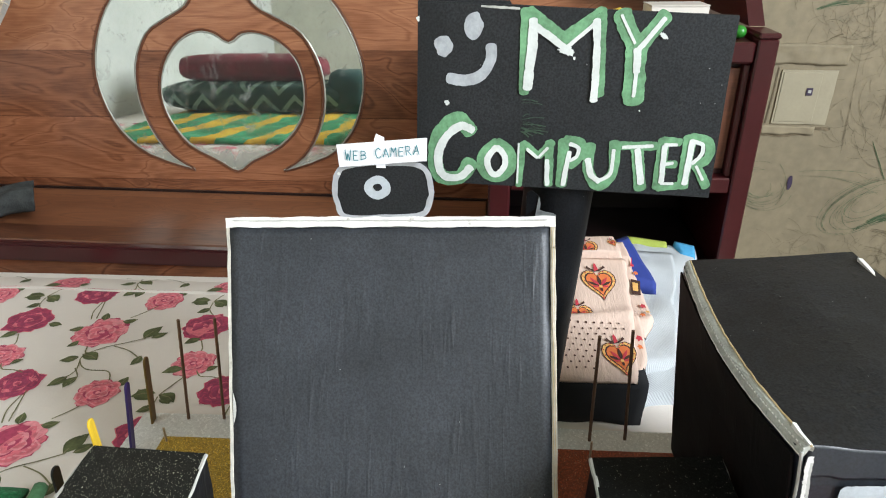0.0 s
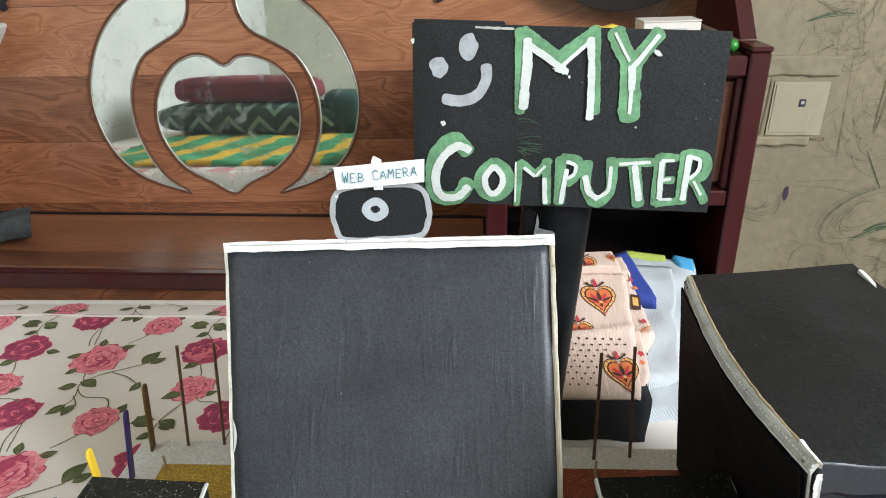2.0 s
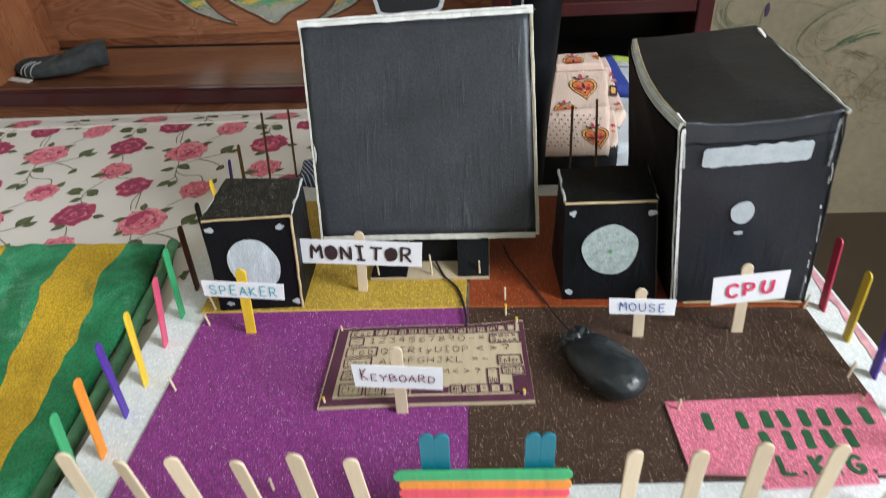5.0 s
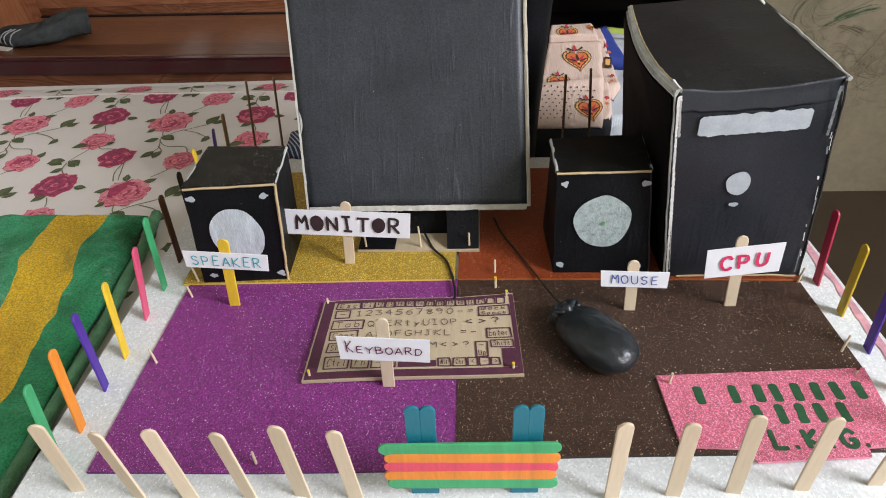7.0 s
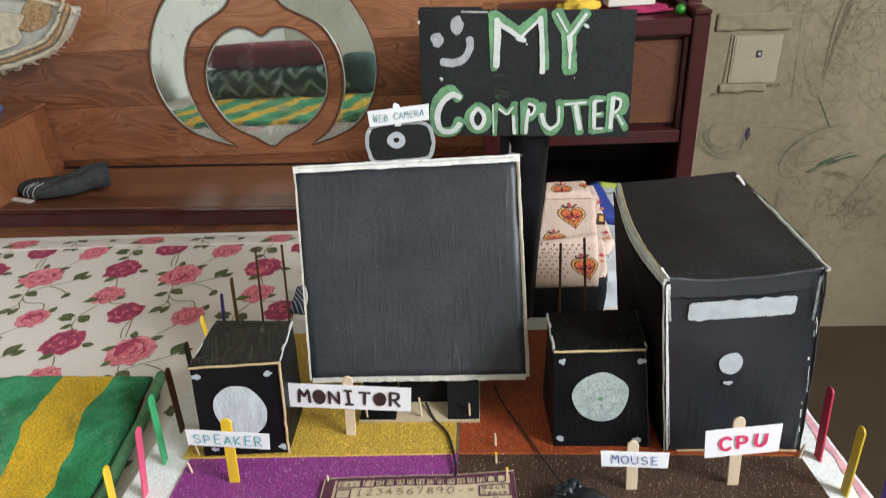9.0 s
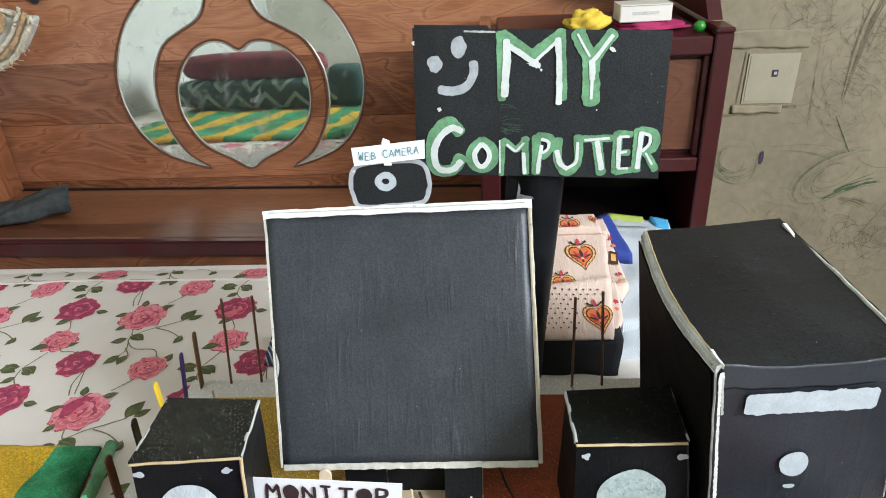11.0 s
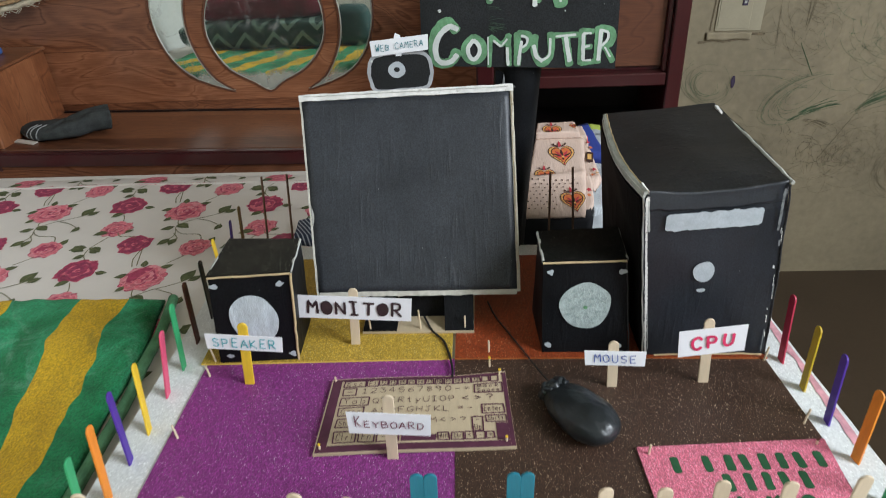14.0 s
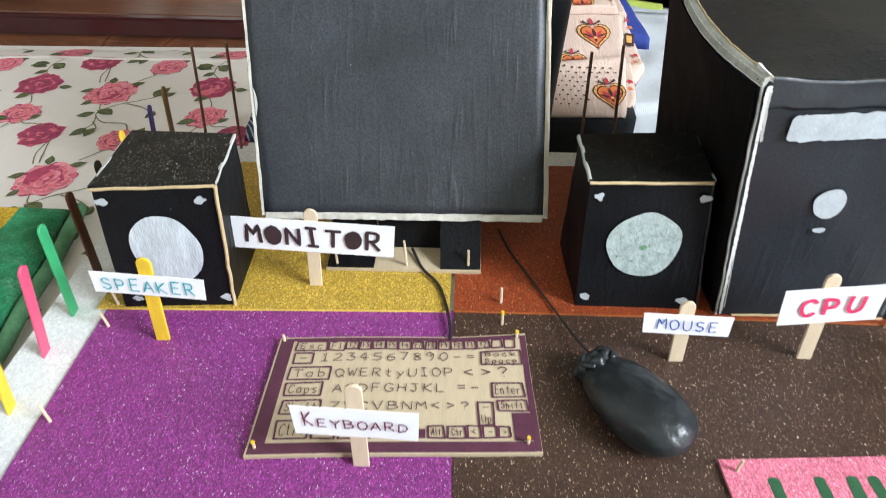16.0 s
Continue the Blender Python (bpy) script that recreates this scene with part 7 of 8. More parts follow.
    frame_key(0.615, 0.67, 0.115, 0.205, "Alt")
    frame_key(0.685, 0.745, 0.115, 0.205, "Ctr")
    frame_key(0.752, 0.795, 0.115, 0.205, "<")
    frame_key(0.805, 0.855, 0.115, 0.205, "-")
    frame_key(0.862, 0.90, 0.12, 0.20, ">")
    part("key_lettering", loose, M_KEYINK, kb, "small pen letters of the keys")["kind"] = "stuff"


keys()
for u, v, c in ((0.02, 0.97, None), (0.965, 0.97, "yellow"), (0.03, 0.06, "yellow"), (0.955, 0.075, "yellow")):
    p = on_keys(u, v, 0.0)
    pin(p.x, p.y, 0.006, 0, 0, c, p.z)

# ---------------------------------------------------------------- mouse and cords
ms = thing("model_mouse", "black clay computer mouse with a cord", "model mouse", m=pose(0.1128, -0.0812, 0.0, 0, 0, 33))
bm = bmesh.new()
bmesh.ops.create_icosphere(bm, subdivisions=5, radius=1.0)
for v in bm.verts:
    p = v.co.copy()
    p = Vector((math.copysign(abs(p.x) ** 0.9, p.x), math.copysign(abs(p.y) ** 0.82, p.y), p.z))
    wide = 0.0235 * (1 - 0.10 * p.y) * (1 + 0.03 * noise.noise(p * 2))
    y = p.y * (0.0385 if p.y > 0 else 0.0410)
    z = 0.0148 * (p.z + 0.86) * (1.05 - 0.25 * p.y)
    z += 0.0013 * noise.noise(p * 2.5) + 0.0006 * noise.noise(p * 7)
    if p.y > 0.45:
        z -= 0.004 * math.exp(-(p.x / 0.13) ** 2) * (p.y - 0.45) * 1.6
    v.co = Vector((p.x * wide, y, max(0.0, z)))
part("shell", bm, M_CLAY, ms, smooth=True)
for sx in (-1, 1):
    tube(smooth_path([(0.001 * sx, 0.036, 0.014), (0.006 * sx, 0.041, 0.016), (0.011 * sx, 0.036, 0.017), (0.007 * sx, 0.029, 0.0195)], 4), 0.0026, 8, bm := bmesh.new(), 0.7)
    part("button", bm, M_CLAY, ms, smooth=True)
cap = bmesh.new()
bmesh.ops.create_icosphere(cap, subdivisions=4, radius=1.0)
for v in cap.verts:
    q = v.co * (1 + 0.30 * noise.noise(v.co * 2.2) + 0.16 * noise.noise(v.co * 6))
    v.co = Vector((q.x * 0.0145, 0.0335 + q.y * 0.0105, max(0.0004, 0.0105 + q.z * 0.0105)))
part("pinched_end", cap, M_CLAY, ms, "pinched clay end", smooth=True)
part("wheel", tube([(-0.002, 0.034, 0.016), (0.002, 0.034, 0.016)], 0.0032, 10), M_CLAY, ms, smooth=True)
cord = thing("mouse_cord", "thin black cord from the mouse to behind the monitor", "cord")
part("wire", tube(smooth_path([(0.0935, -0.045, 0.012), (0.0895, -0.037, 0.008), (0.080, -0.014, 0.0042), (0.068, 0.013, 0.0034), (0.055, 0.040, 0.0034), (0.042, 0.068, 0.0034), (0.034, 0.095, 0.0034)], 6), 0.0009, 6), M_CORD, cord)
cord = thing("keyboard_cord", "thin black cord from the monitor stand to the keyboard", "cord")
part("wire", tube(smooth_path([(-0.034, 0.0630, 0.0075), (-0.031, 0.0560, 0.0066), (-0.024, 0.042, 0.0046), (-0.012, 0.028, 0.0030), (-0.006, 0.010, 0.0028), (-0.003, -0.004, 0.0032), (-0.001, -0.016, 0.0022), (-0.001, -0.028, 0.0036)], 6), 0.0012, 6), M_CORD, cord)


# ---------------------------------------------------------------- speakers
def speaker(c, circ, seed, label, lid_mat, side_mat, cone_mat):
    """A cardboard loudspeaker: black sides, glitter lid, silver cone and four corner dots."""
    c = [Vector(p) for p in c]
    t = thing("model_speaker", label, "model speaker", "model speakers")
    part("cabinet", hexa(c, (8, 8, 8), 0.0006, 40, seed), M_BLACK, t)
    up = Vector((0, 0, 1))
    lid = [c[4] + Vector((-0.0005, -0.001, 0.0004)), c[5] + Vector((0.0005, -0.001, 0.0004)), c[6] + up * 0.0004, c[7] + up * 0.0004]
    part("lid", hexa(lid + [p + up * 0.0022 for p in lid], (6, 6, 1), 0.0006, 50, seed), lid_mat, t, "black glitter lid")
    a, b = c[4] + Vector((0, -0.0014, 0.0002)), c[5] + Vector((0, -0.0014, 0.0002))
    part("front_lip", tube([wob(a.lerp(b, k / 14), 0.0006, 80, seed) for k in range(15)], 0.0011, 6), M_CARDEDGE, t, "raw cardboard edge")
    for p, q, mt, r in ((c[5], c[7], M_GREYP, 0.0014), (c[4], c[6], M_GREYP, 0.0016), (c[1], c[5], side_mat, 0.0013 if seed == 2 else 0.0007)):
        o = Vector((0, -0.0006, 0.0012)) if p is not c[1] else Vector((0.0002, -0.0008, 0))
        part("edge_strip", tube([wob(p.lerp(q, k / 14) + o, 0.0008, 90, seed + r * 1000) for k in range(15)], r, 6), mt, t, "torn paper edge")

    def face(u, v):
        return c[0].lerp(c[1], u).lerp(c[4].lerp(c[5], u), v)
    m = axes(face(0.5, 0.5), c[1] - c[0], c[4] - c[0])
    wide, high = (c[1] - c[0]).length, (c[4] - c[0]).length
    bm = bmesh.new()
    disc(bm, circ[0] * wide, circ[1] * high, circ[2] * wide, circ[3] * high, -0.0014, 40, 0.09, seed)
    part("cone", bm, cone_mat, t, "silver painted round cone").matrix_basis = m
    for du, dv in ((-0.40, 0.40), (0.40, 0.40), (-0.40, -0.41), (0.40, -0.42)):
        bm = bmesh.new()
        disc(bm, du * wide, dv * high, 0.0036, 0.0027, -0.0012, 18, 0.6, seed + du * 7 + dv)
        part("corner_dot", bm, M_SILVER, t, "silver painted dot").matrix_basis = m
    return t, m


speaker([(-0.2375, -0.0030, 0.0014), (-0.1585, 0.0025, 0.0014), (-0.240, 0.066, 0.0014), (-0.160, 0.068, 0.0014),
         (-0.2295, 0.0015, 0.1030), (-0.1510, 0.0075, 0.1035), (-0.229, 0.068, 0.104), (-0.154, 0.064, 0.105)], (0.0, 0.005, 0.296, 0.285), 2, "black cardboard speaker with silver round cone", M_BLACKGLIT, M_CARDEDGE, M_CONE1)
t, m = speaker([(0.0875, 0.0105, 0.0016), (0.1725, 0.0100, 0.0016), (0.0825, 0.080, 0.0016), (0.168, 0.082, 0.0016),
                (0.0868, 0.0220, 0.1010), (0.1645, 0.0235, 0.1015), (0.086, 0.078, 0.1005), (0.166, 0.082, 0.101)], (0.005, 0.035, 0.288, 0.25), 6, "black cardboard speaker with grey-green cone beside the CPU", M_BLACKGLITSHADE, M_WORN, M_CONE2)
bm = bmesh.new()
disc(bm, 0.0005, 0.002, 0.0022, 0.0020, -0.0018, 9, 0.5, 3)
part("cone_mark", bm, M_GREENP, t, "small green paint mark").matrix_basis = m
dab = random.Random(8)
for k in range(15):
    ang, far = 2.4 * k, 0.0205 * math.sqrt((k + 0.8) / 15)
    bm = bmesh.new()
    disc(bm, 0.0005 + far * math.cos(ang), 0.0035 + far * math.sin(ang) * 0.95, dab.uniform(0.0010, 0.0019), dab.uniform(0.0009, 0.0016), -0.0017, 9, 0.8, k)
    part("cone_dimple", bm, M_DIMPLE, t, "grey-green dimple in the paint").matrix_basis = m

# ---------------------------------------------------------------- CPU tower
CF = [Vector(p) for p in ((0.186, 0.0055, 0.0017), (0.303, 0.0060, 0.0017), (0.179, 0.200, 0.0017), (0.298, 0.207, 0.0017),
                          (0.1685, 0.0085, 0.1770), (0.289, 0.0075, 0.1845), (0.1640, 0.204, 0.1735), (0.2835, 0.209, 0.1805))]
cpu = thing("model_cpu", "black painted cardboard CPU tower with worn white edges", "model computer")


def cpu_sag(bm):
    """The long upper edge hangs down and outwards in its middle; the front bends back under the lid."""
    for v in bm.verts:
        s = min(1.0, max(0.0, (v.co.y - 0.0085) / 0.1955))
        d = math.sin(math.pi * s) * min(1.0, max(0.0, (v.co.z - 0.12) / 0.05)) * min(1.0, max(0.0, 1 - (v.co.x - 0.172) / 0.055))
        lip = math.sin(math.pi * min(1.0, max(0.0, (v.co.x - 0.172) / 0.112))) * min(1.0, max(0.0, (v.co.z - 0.15) / 0.025)) * max(0.0, 1 - max(0.0, v.co.y - 0.006) / 0.03)
        bend = min(1.0, max(0.0, (v.co.z - 0.160) / 0.02)) * max(0.0, 1 - max(0.0, v.co.y - 0.006) / 0.02)
        v.co += Vector((-0.0040 * d, 0.0035 * bend, -0.0060 * d - 0.0052 * lip))
    return bm


part("cabinet", cpu_sag(hexa(CF, (20, 20, 26), 0.0007, 26, 3)), M_BLACKCPU, cpu, smooth=False)
# Brown-black paper panel, its tone also darkened to keep this side in shade.
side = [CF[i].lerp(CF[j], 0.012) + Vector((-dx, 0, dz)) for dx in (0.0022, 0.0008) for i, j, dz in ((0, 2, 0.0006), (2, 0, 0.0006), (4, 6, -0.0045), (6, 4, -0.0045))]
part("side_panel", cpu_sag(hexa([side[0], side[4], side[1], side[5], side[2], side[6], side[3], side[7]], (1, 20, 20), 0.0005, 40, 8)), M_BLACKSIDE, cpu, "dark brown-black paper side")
lid = [CF[4] + Vector((0.004, -0.0006, 0.0006)), CF[5] + Vector((0.0015, -0.0006, 0.0006)), CF[6] + Vector((0.004, 0.001, 0.0006)), CF[7] + Vector((0.0012, 0.001, 0.0006))]
part("lid", cpu_sag(hexa(lid + [p + Vector((0, 0, 0.0026)) for p in lid], (20, 20, 1), 0.0014, 24, 5)), M_BLACKLID, cpu, "black paper lid")


def torn_strip(p, q, bulge, r, mat_, lab, seed, n=40):
    pts = []
    for k in range(n + 1):
        s = k / n
        pts.append(wob(p.lerp(q, s) + bulge * math.sin(math.pi * s), 0.0009, 62, seed))
    part("edge_strip", tube(pts, r, 7), mat_, cpu, lab)


def edge_band():
    """The bare corrugated edge of the lid, bowed outwards along its side."""
    bm, rows = bmesh.new(), []
    for k in range(61):
        s = k / 60
        e = CF[4].lerp(CF[6], s)
        bow = math.sin(math.pi * s)
        out = Vector((-0.0052 * bow, 0, -0.0068 * bow))
        rip = 0.0004 * math.sin(k * 2.4)
        prof = ((0.0040, 0.0034), (0.0026 + rip, 0.0040), (0.0010, 0.0031), (0.0002 - rip, 0.0004), (-0.0002, -0.0024), (0.0008, -0.0030))
        rows.append([bm.verts.new(wob(e + out * (0.8 if i == 0 else 1.0) + Vector((x, 0, z)), 0.0005, 120, 3)) for i, (x, z) in enumerate(prof)])
    for a_, b_ in zip(rows, rows[1:]):
        for i in range(6):
            bm.faces.new((a_[i], a_[(i + 1) % 6], b_[(i + 1) % 6], b_[i]))
    bm.faces.new(rows[0])
    bm.faces.new(rows[-1][::-1])
    part("edge_band", bm, M_CORRU, cpu, "bare grey corrugated edge")
    for dx, dz, f, r, mt, sd in ((0.0042, 0.0038, 0.85, 0.0007, M_CARDEDGE, 1), (-0.0002, -0.0022, 1.0, 0.0004, M_WHITEP, 3)):
        pts = []
        for k in range(61):
            bow = math.sin(math.pi * k / 60) * f
            pts.append(wob(CF[4].lerp(CF[6], k / 60) + Vector((-0.0052 * bow + dx, 0, -0.0068 * bow + dz)), 0.0005, 120, sd))
        part("paper_line", tube(pts, r, 5), mt, cpu, "thin torn paper layer")
    flutes = []
    for k in range(121):
        bow = math.sin(math.pi * k / 120)
        flutes.append(CF[4].lerp(CF[6], k / 120) + Vector((-0.0052 * bow + 0.0006 + 0.0007 * (k % 2), 0, -0.0068 * bow + 0.0026 - 0.0010 * (k % 2))))
    part("flute", tube(flutes, 0.00045, 5), M_WHITEP, cpu, "pale wavy flutes of the corrugated board")


edge_band()
torn_strip(CF[5] + Vector((0.001, 0, 0.002)), CF[7] + Vector((0.001, 0, 0.001)), Vector((0, 0, 0.001)), 0.0018, M_CORRU, "torn corrugated edge", 2)
torn_strip(CF[5] + Vector((0.0030, 0.004, 0.0005)), CF[7] + Vector((0.0028, -0.002, 0)), Vector((0.0012, 0, 0.0004)), 0.0016, M_BLACKSIDE, "curled black paper edge", 12)
torn_strip(CF[0], CF[4], Vector((-0.0005, 0, 0)), 0.0008, M_GREYP, "white painted corner edge", 3)
torn_strip(CF[1] + Vector((-0.0006, 0, 0)), CF[5], Vector((0.0004, 0, 0)), 0.0009, M_WORN, "worn black and grey corner edge", 4)
# Separate strip added for the sheen band where the front paper bulges.
fold_c = [CF[k] + Vector((dx, dy, dz)) for dy, dz in ((-0.0011, -0.0150), (-0.0014, 0.0030)) for t0 in (0.0, 0.0011) for k, dx in ((4, 0.0035), (5, -0.0008)) for dy, dz in ((dy + t0, dz),)]
fold = hexa(fold_c, (40, 1, 8), 0.0009, 55)
for v in fold.verts:
    low = max(0.0, 1 - (v.co.z - 0.164) / 0.010)
    v.co.z += low * (0.0030 * noise.noise(Vector((v.co.x * 38, 4, 0))) + 0.0012 * noise.noise(Vector((v.co.x * 150, 9, 0))))
part("front_bulge", cpu_sag(fold), M_BLACKBULGE, cpu, "added strip for the sheen where the front paper bulges", smooth=True)
torn_strip(CF[0] + Vector((0.01, -0.001, 0.0004)), CF[1] + Vector((-0.004, -0.0008, 0.0004)), Vector((0, 0, 0.0015)), 0.0009, M_CARDEDGE, "raw bottom edge", 6)
part("corner_flap", hexa([CF[4] + Vector((0.0025, 0.001, 0.001)), CF[4] + Vector((0.0045, -0.001, 0.001)), CF[4] + Vector((0.001, 0.016, 0.001)), CF[4] + Vector((0.003, 0.016, 0.001)),
                          CF[4] + Vector((0.0025, 0.001, 0.0045)), CF[4] + Vector((0.0045, -0.001, 0.0040)), CF[4] + Vector((0.001, 0.016, 0.0046)), CF[4] + Vector((0.003, 0.016, 0.0042))], (2, 6, 1), 0.0009, 90), M_WHITEP, cpu, "lifted white paper scrap")
part("corner_flap", hexa([CF[7] + Vector((-0.0015, -0.036, 0.001)), CF[7] + Vector((0.0015, -0.036, 0.001)), CF[7] + Vector((-0.0022, -0.012, 0.001)), CF[7] + Vector((0.0015, -0.012, 0.001)),
                          CF[7] + Vector((-0.0012, -0.036, 0.0040)), CF[7] + Vector((0.0015, -0.036, 0.0036)), CF[7] + Vector((-0.0022, -0.012, 0.0050)), CF[7] + Vector((0.0015, -0.012, 0.0046))], (2, 6, 1), 0.0009, 90, 4), M_WHITEP, cpu, "lifted white paper scrap")


def cpu_face(u, v):
    return CF[0].lerp(CF[1], u).lerp(CF[4].lerp(CF[5], u), v)


cm = axes(cpu_face(0.0, 0.0), CF[1] - CF[0], CF[4] - CF[0])
inv = cm.inverted()


def flat_on_cpu(name, draw, material, lab):
    bm = bmesh.new()
    draw(bm)
    part(name, bm, material, cpu, lab).matrix_basis = cm


def at_cpu(x, z):
    p = inv @ Vector((x, 0.0075, z))
    return p.x, p.z


a, b = at_cpu(0.1900, 0.1505), at_cpu(0.2715, 0.1560)


def drive_strip(bm):
    lo, hi = [], []
    for k in range(61):
        x, z = a[0] + (b[0] - a[0]) * k / 60, a[1] + (b[1] - a[1]) * k / 60
        end = 0.0022 * max(0.0, 1 - min(k, 60 - k) / 2.5) ** 2
        lo.append(bm.verts.new((x, -0.0026, z - 0.0085 + end + 0.0014 * noise.noise(Vector((k * 0.2, 1, 0))) + 0.0007 * noise.noise(Vector((k * 0.9, 3, 0))))))
        hi.append(bm.verts.new((x, -0.0026, z + 0.0085 - end + 0.0014 * noise.noise(Vector((k * 0.2, 7, 0))) + 0.0007 * noise.noise(Vector((k * 0.9, 5, 0))))))
    bm.faces.new(lo + hi[::-1])


flat_on_cpu("drive_strip", drive_strip, M_SILVER, "silver painted drive strip")


def worn_line(u0, u1, v0, v1, width, material, lab, seed):
    ends = [inv @ cpu_face(u, v) for u, v in ((u0, v0), (u1, v1))]
    flat_on_cpu("worn_paint", lambda bm: ribbon(bm, dense([(p.x, p.z, 0) for p in ends], 0.0009), width, min(p.y for p in ends) - 0.0016, 0.9, seed), material, lab)


worn_line(0.017, 0.020, 0.015, 0.985, 0.0018, M_WHITEP, "scraped white corner", 3)
worn_line(0.026, 0.024, 0.30, 0.62, 0.0016, M_WHITEP, "scraped white corner", 23)
worn_line(0.022, 0.034, 0.90, 0.99, 0.0030, M_WHITEP, "scraped white corner", 29)
worn_line(0.034, 0.030, 0.05, 0.30, 0.0007, M_GREYP, "thin grey scrape", 11)
worn_line(0.040, 0.036, 0.80, 0.97, 0.0016, M_GREYP, "thin grey scrape", 12)
worn_line(0.950, 0.962, 0.77, 0.985, 0.0020, M_GREYP2, "grey scrape by the corner", 13)
worn_line(0.955, 0.960, 0.03, 0.17, 0.0012, M_GREYP2, "grey scrape by the corner", 19)
fleck = random.Random(31)
for k in range(14):
    u, v = 0.985 - abs(fleck.gauss(0, 0.014)), fleck.uniform(0.02, 0.97)
    worn_line(u, u + fleck.uniform(-0.004, 0.004), v, v + fleck.uniform(0.008, 0.07), fleck.uniform(0.0004, 0.0013), fleck.choice((M_WHITEP, M_GREYP, M_GREYP2)), "white fleck where the paint has chipped", 40 + k)
a2 = at_cpu(0.2300, 0.0995)
flat_on_cpu("power_button", lambda bm: disc(bm, a2[0], a2[1], 0.0098, 0.0106, -0.0022, 26, 0.12, 4), M_SILVER, "silver painted power button")
a3 = at_cpu(0.2300, 0.0795)
flat_on_cpu("indicator", lambda bm: disc(bm, a3[0], a3[1], 0.0042, 0.0020, -0.0022, 10, 0.4, 7), M_SILVER, "small silver dot")

# ---------------------------------------------------------------- sign board
sg = thing("sign_board", "black paper sign painted MY COMPUTER on a rolled paper post", "sign")
S00, S10, S01, S11 = Vector((-0.0325, 0.206, 0.2365)), Vector((0.1735, 0.206, 0.2265)), Vector((-0.0285, 0.206, 0.3580)), Vector((0.1725, 0.206, 0.3485))
part("panel", hexa([S00, S10, S00 + Vector((0, 0.003, 0)), S10 + Vector((0, 0.003, 0)), S01, S11, S01 + Vector((0, 0.003, 0)), S11 + Vector((0, 0.003, 0))], (12, 1, 8), 0.0002, 20), M_BLACKSIGN, sg, "black chart paper panel")
part("panel_backing", hexa([Vector((-0.027, 0.2095, 0.240)), Vector((0.10, 0.2095, 0.236)), Vector((-0.027, 0.212, 0.240)), Vector((0.10, 0.212, 0.236)),
                            Vector((-0.0275, 0.2095, 0.3598)), Vector((0.03, 0.2095, 0.3572)), Vector((-0.0275, 0.212, 0.3598)), Vector((0.03, 0.212, 0.3572))]), M_BLACKSIGN, sg)
part("post", tube([(0.056, 0.2385, -0.042), (0.0605, 0.2385, 0.05), (0.0665, 0.2385, 0.14), (0.0725, 0.2385, 0.225), (0.0755, 0.2385, 0.33)], 0.0245, 24, None, 1.1), M_BLACK, sg, "rolled black paper post", smooth=True)
part("torn_paper", prism([(0.0555, 0.2245), (0.057, 0.218), (0.0565, 0.213), (0.061, 0.2115), (0.0665, 0.2105), (0.069, 0.2085), (0.060, 0.2075), (0.0535, 0.2085), (0.0545, 0.216)], 0.2105, 0.2112), M_GREYP2, sg, "torn grey paper")
part("torn_sheet", prism([(0.050, 0.228), (0.0545, 0.2245), (0.0535, 0.214), (0.047, 0.2085), (0.0465, 0.226)], 0.2114, 0.2120), M_BLACK, sg, "torn black paper")


PAINTS = {"green": (M_GREENP, 0.0, "outline_paint", "green brush stroke"), "white": (M_WHITEBR, -0.0003, "fill_paint", "white brush stroke")}
Y0 = 0.2055


def letter(seed, strokes):
    """One painted capital: brush strokes with colour, width and way in millimetres."""
    for k, (paint, wide, curved, way) in enumerate(strokes):
        material, lift, name, lab = PAINTS[paint]
        P = [(*(float(v) / 1000 for v in q.split(",")), 0) for q in way.split()]
        P = smooth_path(P, 9) if curved else dense(P, 0.0011)
        bm = bmesh.new()
        ribbon(bm, P, wide / 1000, Y0 + lift - 0.00004 * k, 0.40 if paint == "white" else 0.30, seed + k)
        part(name, bm, material, sg, lab)


letter(1, [  # M
    ("green", 6.8, False, "40,352 41,300"),
    ("green", 8.7, False, "42,351 66,333"),
    ("green", 8.0, False, "65,334 88,351"),
    ("green", 7.6, False, "87,352 90,299"),
    ("white", 6.1, False, "45,346 45,328 43,303"),
    ("white", 4.6, False, "46,343 56,336 66,329"),
    ("white", 2.6, False, "68,330 86,346"),
    ("white", 4.9, False, "85,346 87,318 87,295"),
])
letter(71, [  # Y
    ("green", 11.0, False, "100,350 104,341 111,330"),
    ("green", 9.8, False, "127,349 113,330"),
    ("green", 13.6, False, "112,329 112,312 113,295"),
    ("white", 1.9, False, "100,349 110,332"),
    ("white", 3.2, False, "127,347 113,328"),
    ("white", 4.9, False, "112,328 113,314"),
    ("white", 2.5, False, "113,314 113,298"),
])
letter(134, [  # C
    ("green", 10.6, True, "6,273 -3,282 -15,272 -19,253 -14,240 -1,240 6,251"),
    ("white", 5.7, True, "7,274 -1,277 -12,268 -17,253 -13,241 -2,240 6,247"),
])
letter(162, [  # O
    ("green", 8.3, True, "24,265 16,258 15,246 24,240 33,246 33,258 24,265"),
    ("white", 4.2, True, "24,262 18,255 19,246 24,242 30,249 29,257 24,262"),
])
letter(190, [  # M
    ("green", 4.5, False, "42,265 40,234"),
    ("green", 5.3, False, "42,265 53,256"),
    ("green", 5.3, False, "53,256 62,266"),
    ("green", 6.1, False, "60,266 61,235"),
    ("white", 1.3, False, "39,265 39,236"),
    ("white", 2.3, False, "45,261 52,255"),
    ("white", 1.9, False, "53,255 59,262"),
    ("white", 3.2, False, "59,253 60,235"),
])
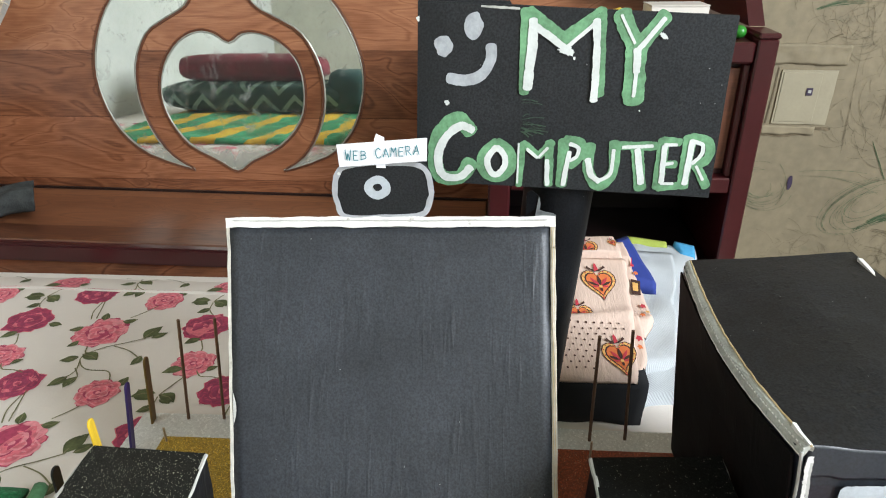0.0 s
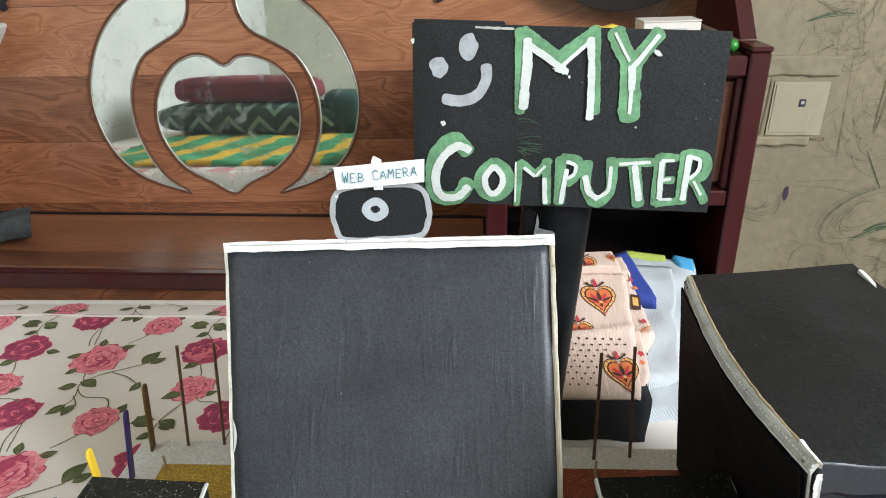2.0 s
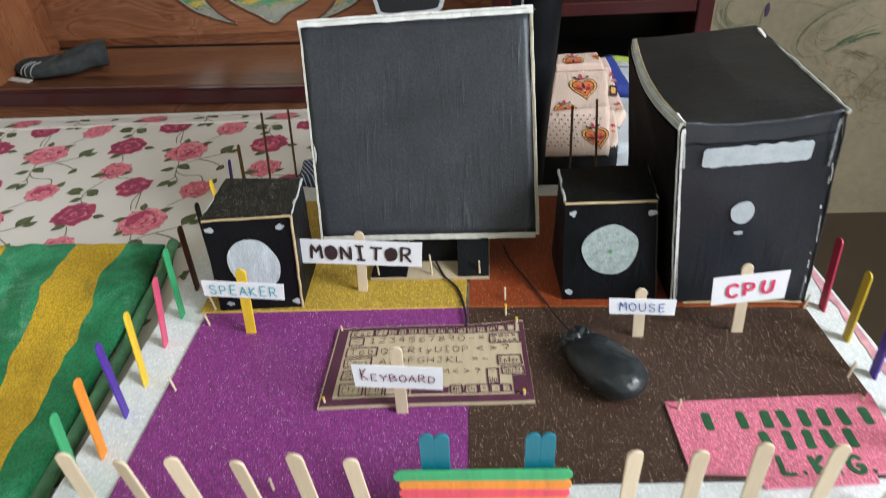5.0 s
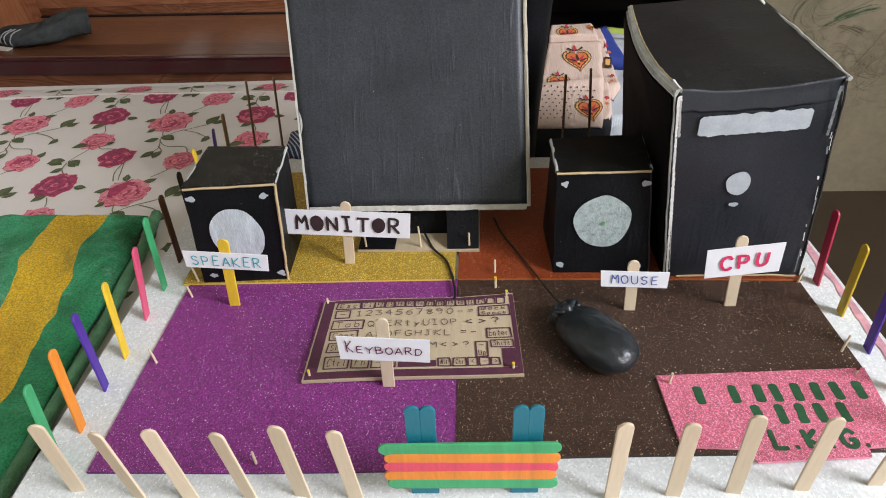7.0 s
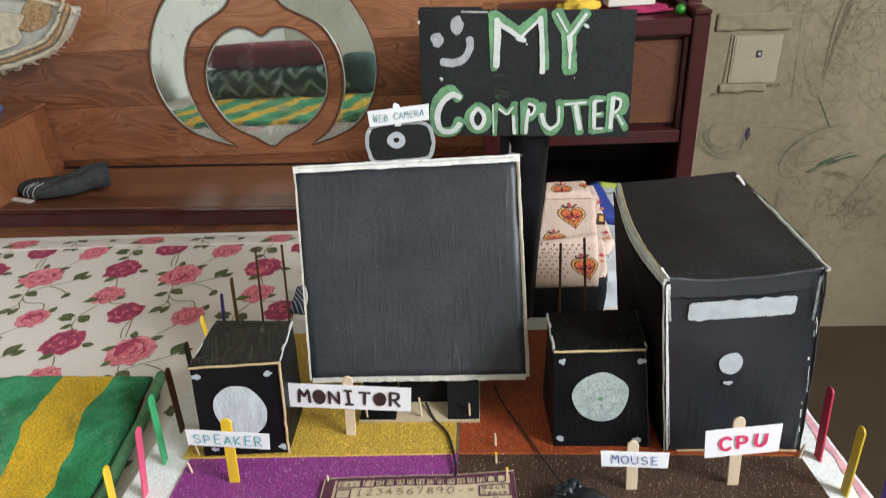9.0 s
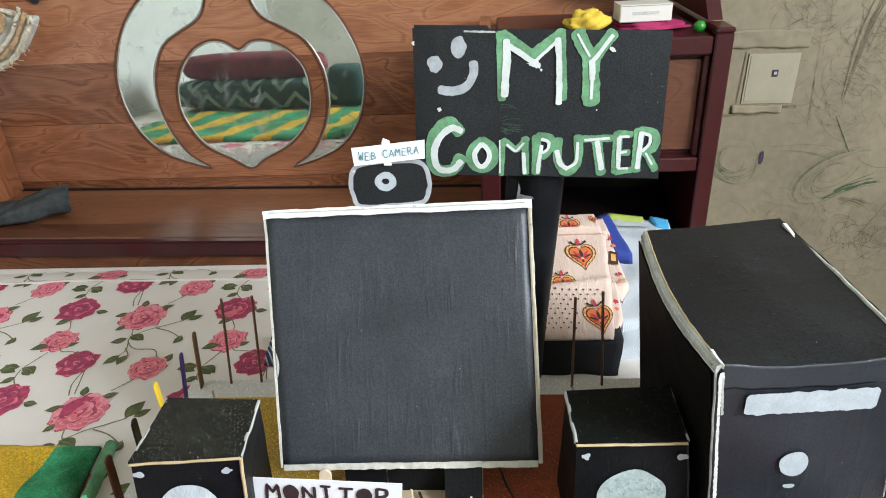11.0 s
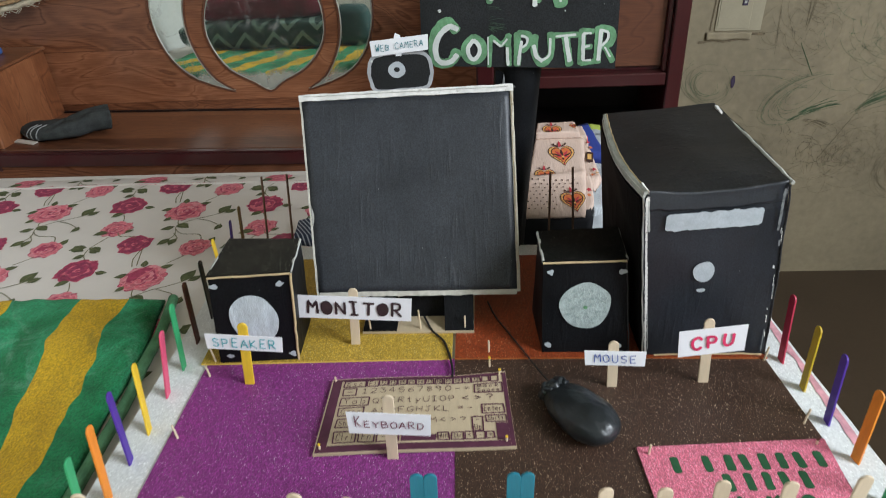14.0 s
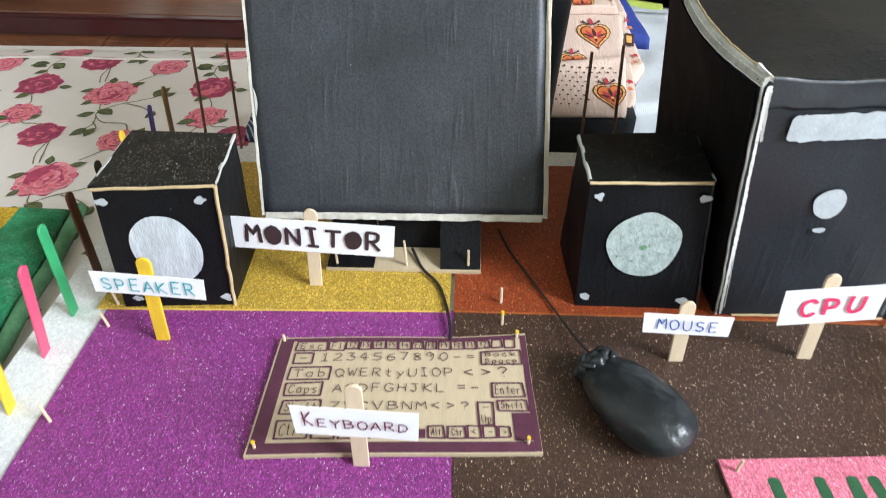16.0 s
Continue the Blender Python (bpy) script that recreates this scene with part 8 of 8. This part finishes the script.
letter(260, [  # P
    ("green", 8.0, False, "70,267 70,235"),
    ("green", 6.1, True, "71,268 81,266 83,258 75,249"),
    ("white", 3.4, False, "74,259 71,235"),
    ("white", 2.7, True, "74,265 80,262 79,256 75,253"),
])
letter(302, [  # U
    ("green", 7.6, True, "88,264 88,246 96,235 105,245 104,266"),
    ("white", 4.2, True, "87,254 90,243 96,238"),
    ("white", 2.5, True, "95,238 103,243 104,253 104,261"),
])
letter(337, [  # T
    ("green", 6.1, False, "108,264 132,264"),
    ("green", 8.3, False, "120,262 125,233"),
    ("white", 2.5, False, "110,263 130,264"),
    ("white", 4.5, False, "120,261 125,237"),
])
letter(379, [  # E
    ("green", 8.0, False, "137,268 137,234"),
    ("green", 5.7, False, "137,268 148,267"),
    ("green", 5.3, False, "138,251 147,251"),
    ("green", 5.7, False, "137,234 150,235"),
    ("white", 3.8, False, "138,264 139,238"),
    ("white", 2.3, False, "138,265 146,265"),
    ("white", 2.3, False, "139,251 145,252"),
    ("white", 2.1, False, "139,237 147,237"),
])
letter(449, [  # R
    ("green", 8.7, False, "154,270 154,235"),
    ("green", 6.4, True, "155,270 167,267 168,255 159,250"),
    ("green", 6.1, False, "162,249 170,235"),
    ("white", 4.2, False, "156,268 155,237"),
    ("white", 2.7, True, "156,268 163,265 163,258 158,252"),
    ("white", 1.9, False, "161,250 167,240"),
])
# smiling face and stray paint
for x, z, rx, rz, sd in ((-0.0125, 0.3300, 0.0058, 0.0066, 2), (0.0068, 0.3425, 0.0062, 0.0076, 5)):
    bm = bmesh.new()
    disc(bm, x, z, rx, rz, Y0, 26, 0.35, sd)
    part("eye", bm, M_SILVERD, sg, "grey painted eye of a smiling face")
bm = bmesh.new()
ribbon(bm, smooth_path([(0.0185, 0.330, 0), (0.0185, 0.321, 0), (0.013, 0.312, 0), (0.003, 0.308, 0), (-0.009, 0.3095, 0)], 6), 0.0072, Y0 - 0.0002, 0.3, 3)
part("smile", bm, M_SILVERD, sg, "grey painted smile")
for x, z, r, sd in ((-0.0105, 0.293, 0.0016, 2), (-0.0285, 0.347, 0.0013, 4), (0.118, 0.2885, 0.0006, 7), (0.0725, 0.3225, 0.0009, 3)):
    bm = bmesh.new()
    disc(bm, x, z, r, r * 1.1, Y0 - 0.0004, 12, 0.7, sd)
    part("paint_speck", bm, M_WHITEBR, sg, "speck of white paint")


def splash(cx, cz, r, tilt, seed):
    """A ragged splash of paint with pointed fingers."""
    rnd, bm, vs = random.Random(seed), bmesh.new(), []
    for k in range(26):
        q = 2 * math.pi * k / 26
        f = r * (rnd.uniform(0.75, 1.05) if k % 2 else rnd.uniform(0.60, 0.8))
        x, z = 1.5 * f * math.cos(q), 0.75 * f * math.sin(q)
        vs.append(bm.verts.new((cx + x * math.cos(tilt) - z * math.sin(tilt), Y0 - 0.0007, cz + x * math.sin(tilt) + z * math.cos(tilt))))
    bm.faces.new(vs)
    part("paint_splash", bm, M_WHITEBR, sg, "ragged splash of white paint")


splash(0.0672, 0.3275, 0.0046, -0.35, 4)
splash(0.1275, 0.3365, 0.0024, -0.6, 6)
bm = bmesh.new()
ribbon(bm, dense([(0.012, 0.3545, 0), (0.036, 0.353, 0)], 0.002), 0.0014, Y0, 0.9, 9)
part("scuff", bm, M_GREYP, sg, "grey scuff along the top")
M_SMEAR = plain("green_smear", (0.022, 0.048, 0.028), 0.6, var=0.6, scale=160, fine=600, wear=(0.012, 0.016, 0.014))
bm, smear = bmesh.new(), random.Random(8)
for k in range(16):
    x, z = 0.0395 + smear.uniform(0, 0.004), smear.choice((0.2935, 0.281, 0.279, 0.2745)) + smear.gauss(0, 0.0014)
    long, rise = smear.uniform(0.004, 0.017), smear.uniform(-0.004, 0.002)
    ribbon(bm, smooth_path([(x, z, 0), (x + 0.5 * long, z + 0.6 * rise + 0.0008, 0), (x + long, z + rise, 0)], 5), smear.uniform(0.0003, 0.0011), Y0 + 0.0002 - 0.00003 * k, 0.9, 60 + k)
part("smear", bm, M_SMEAR, sg, "faint green smears")
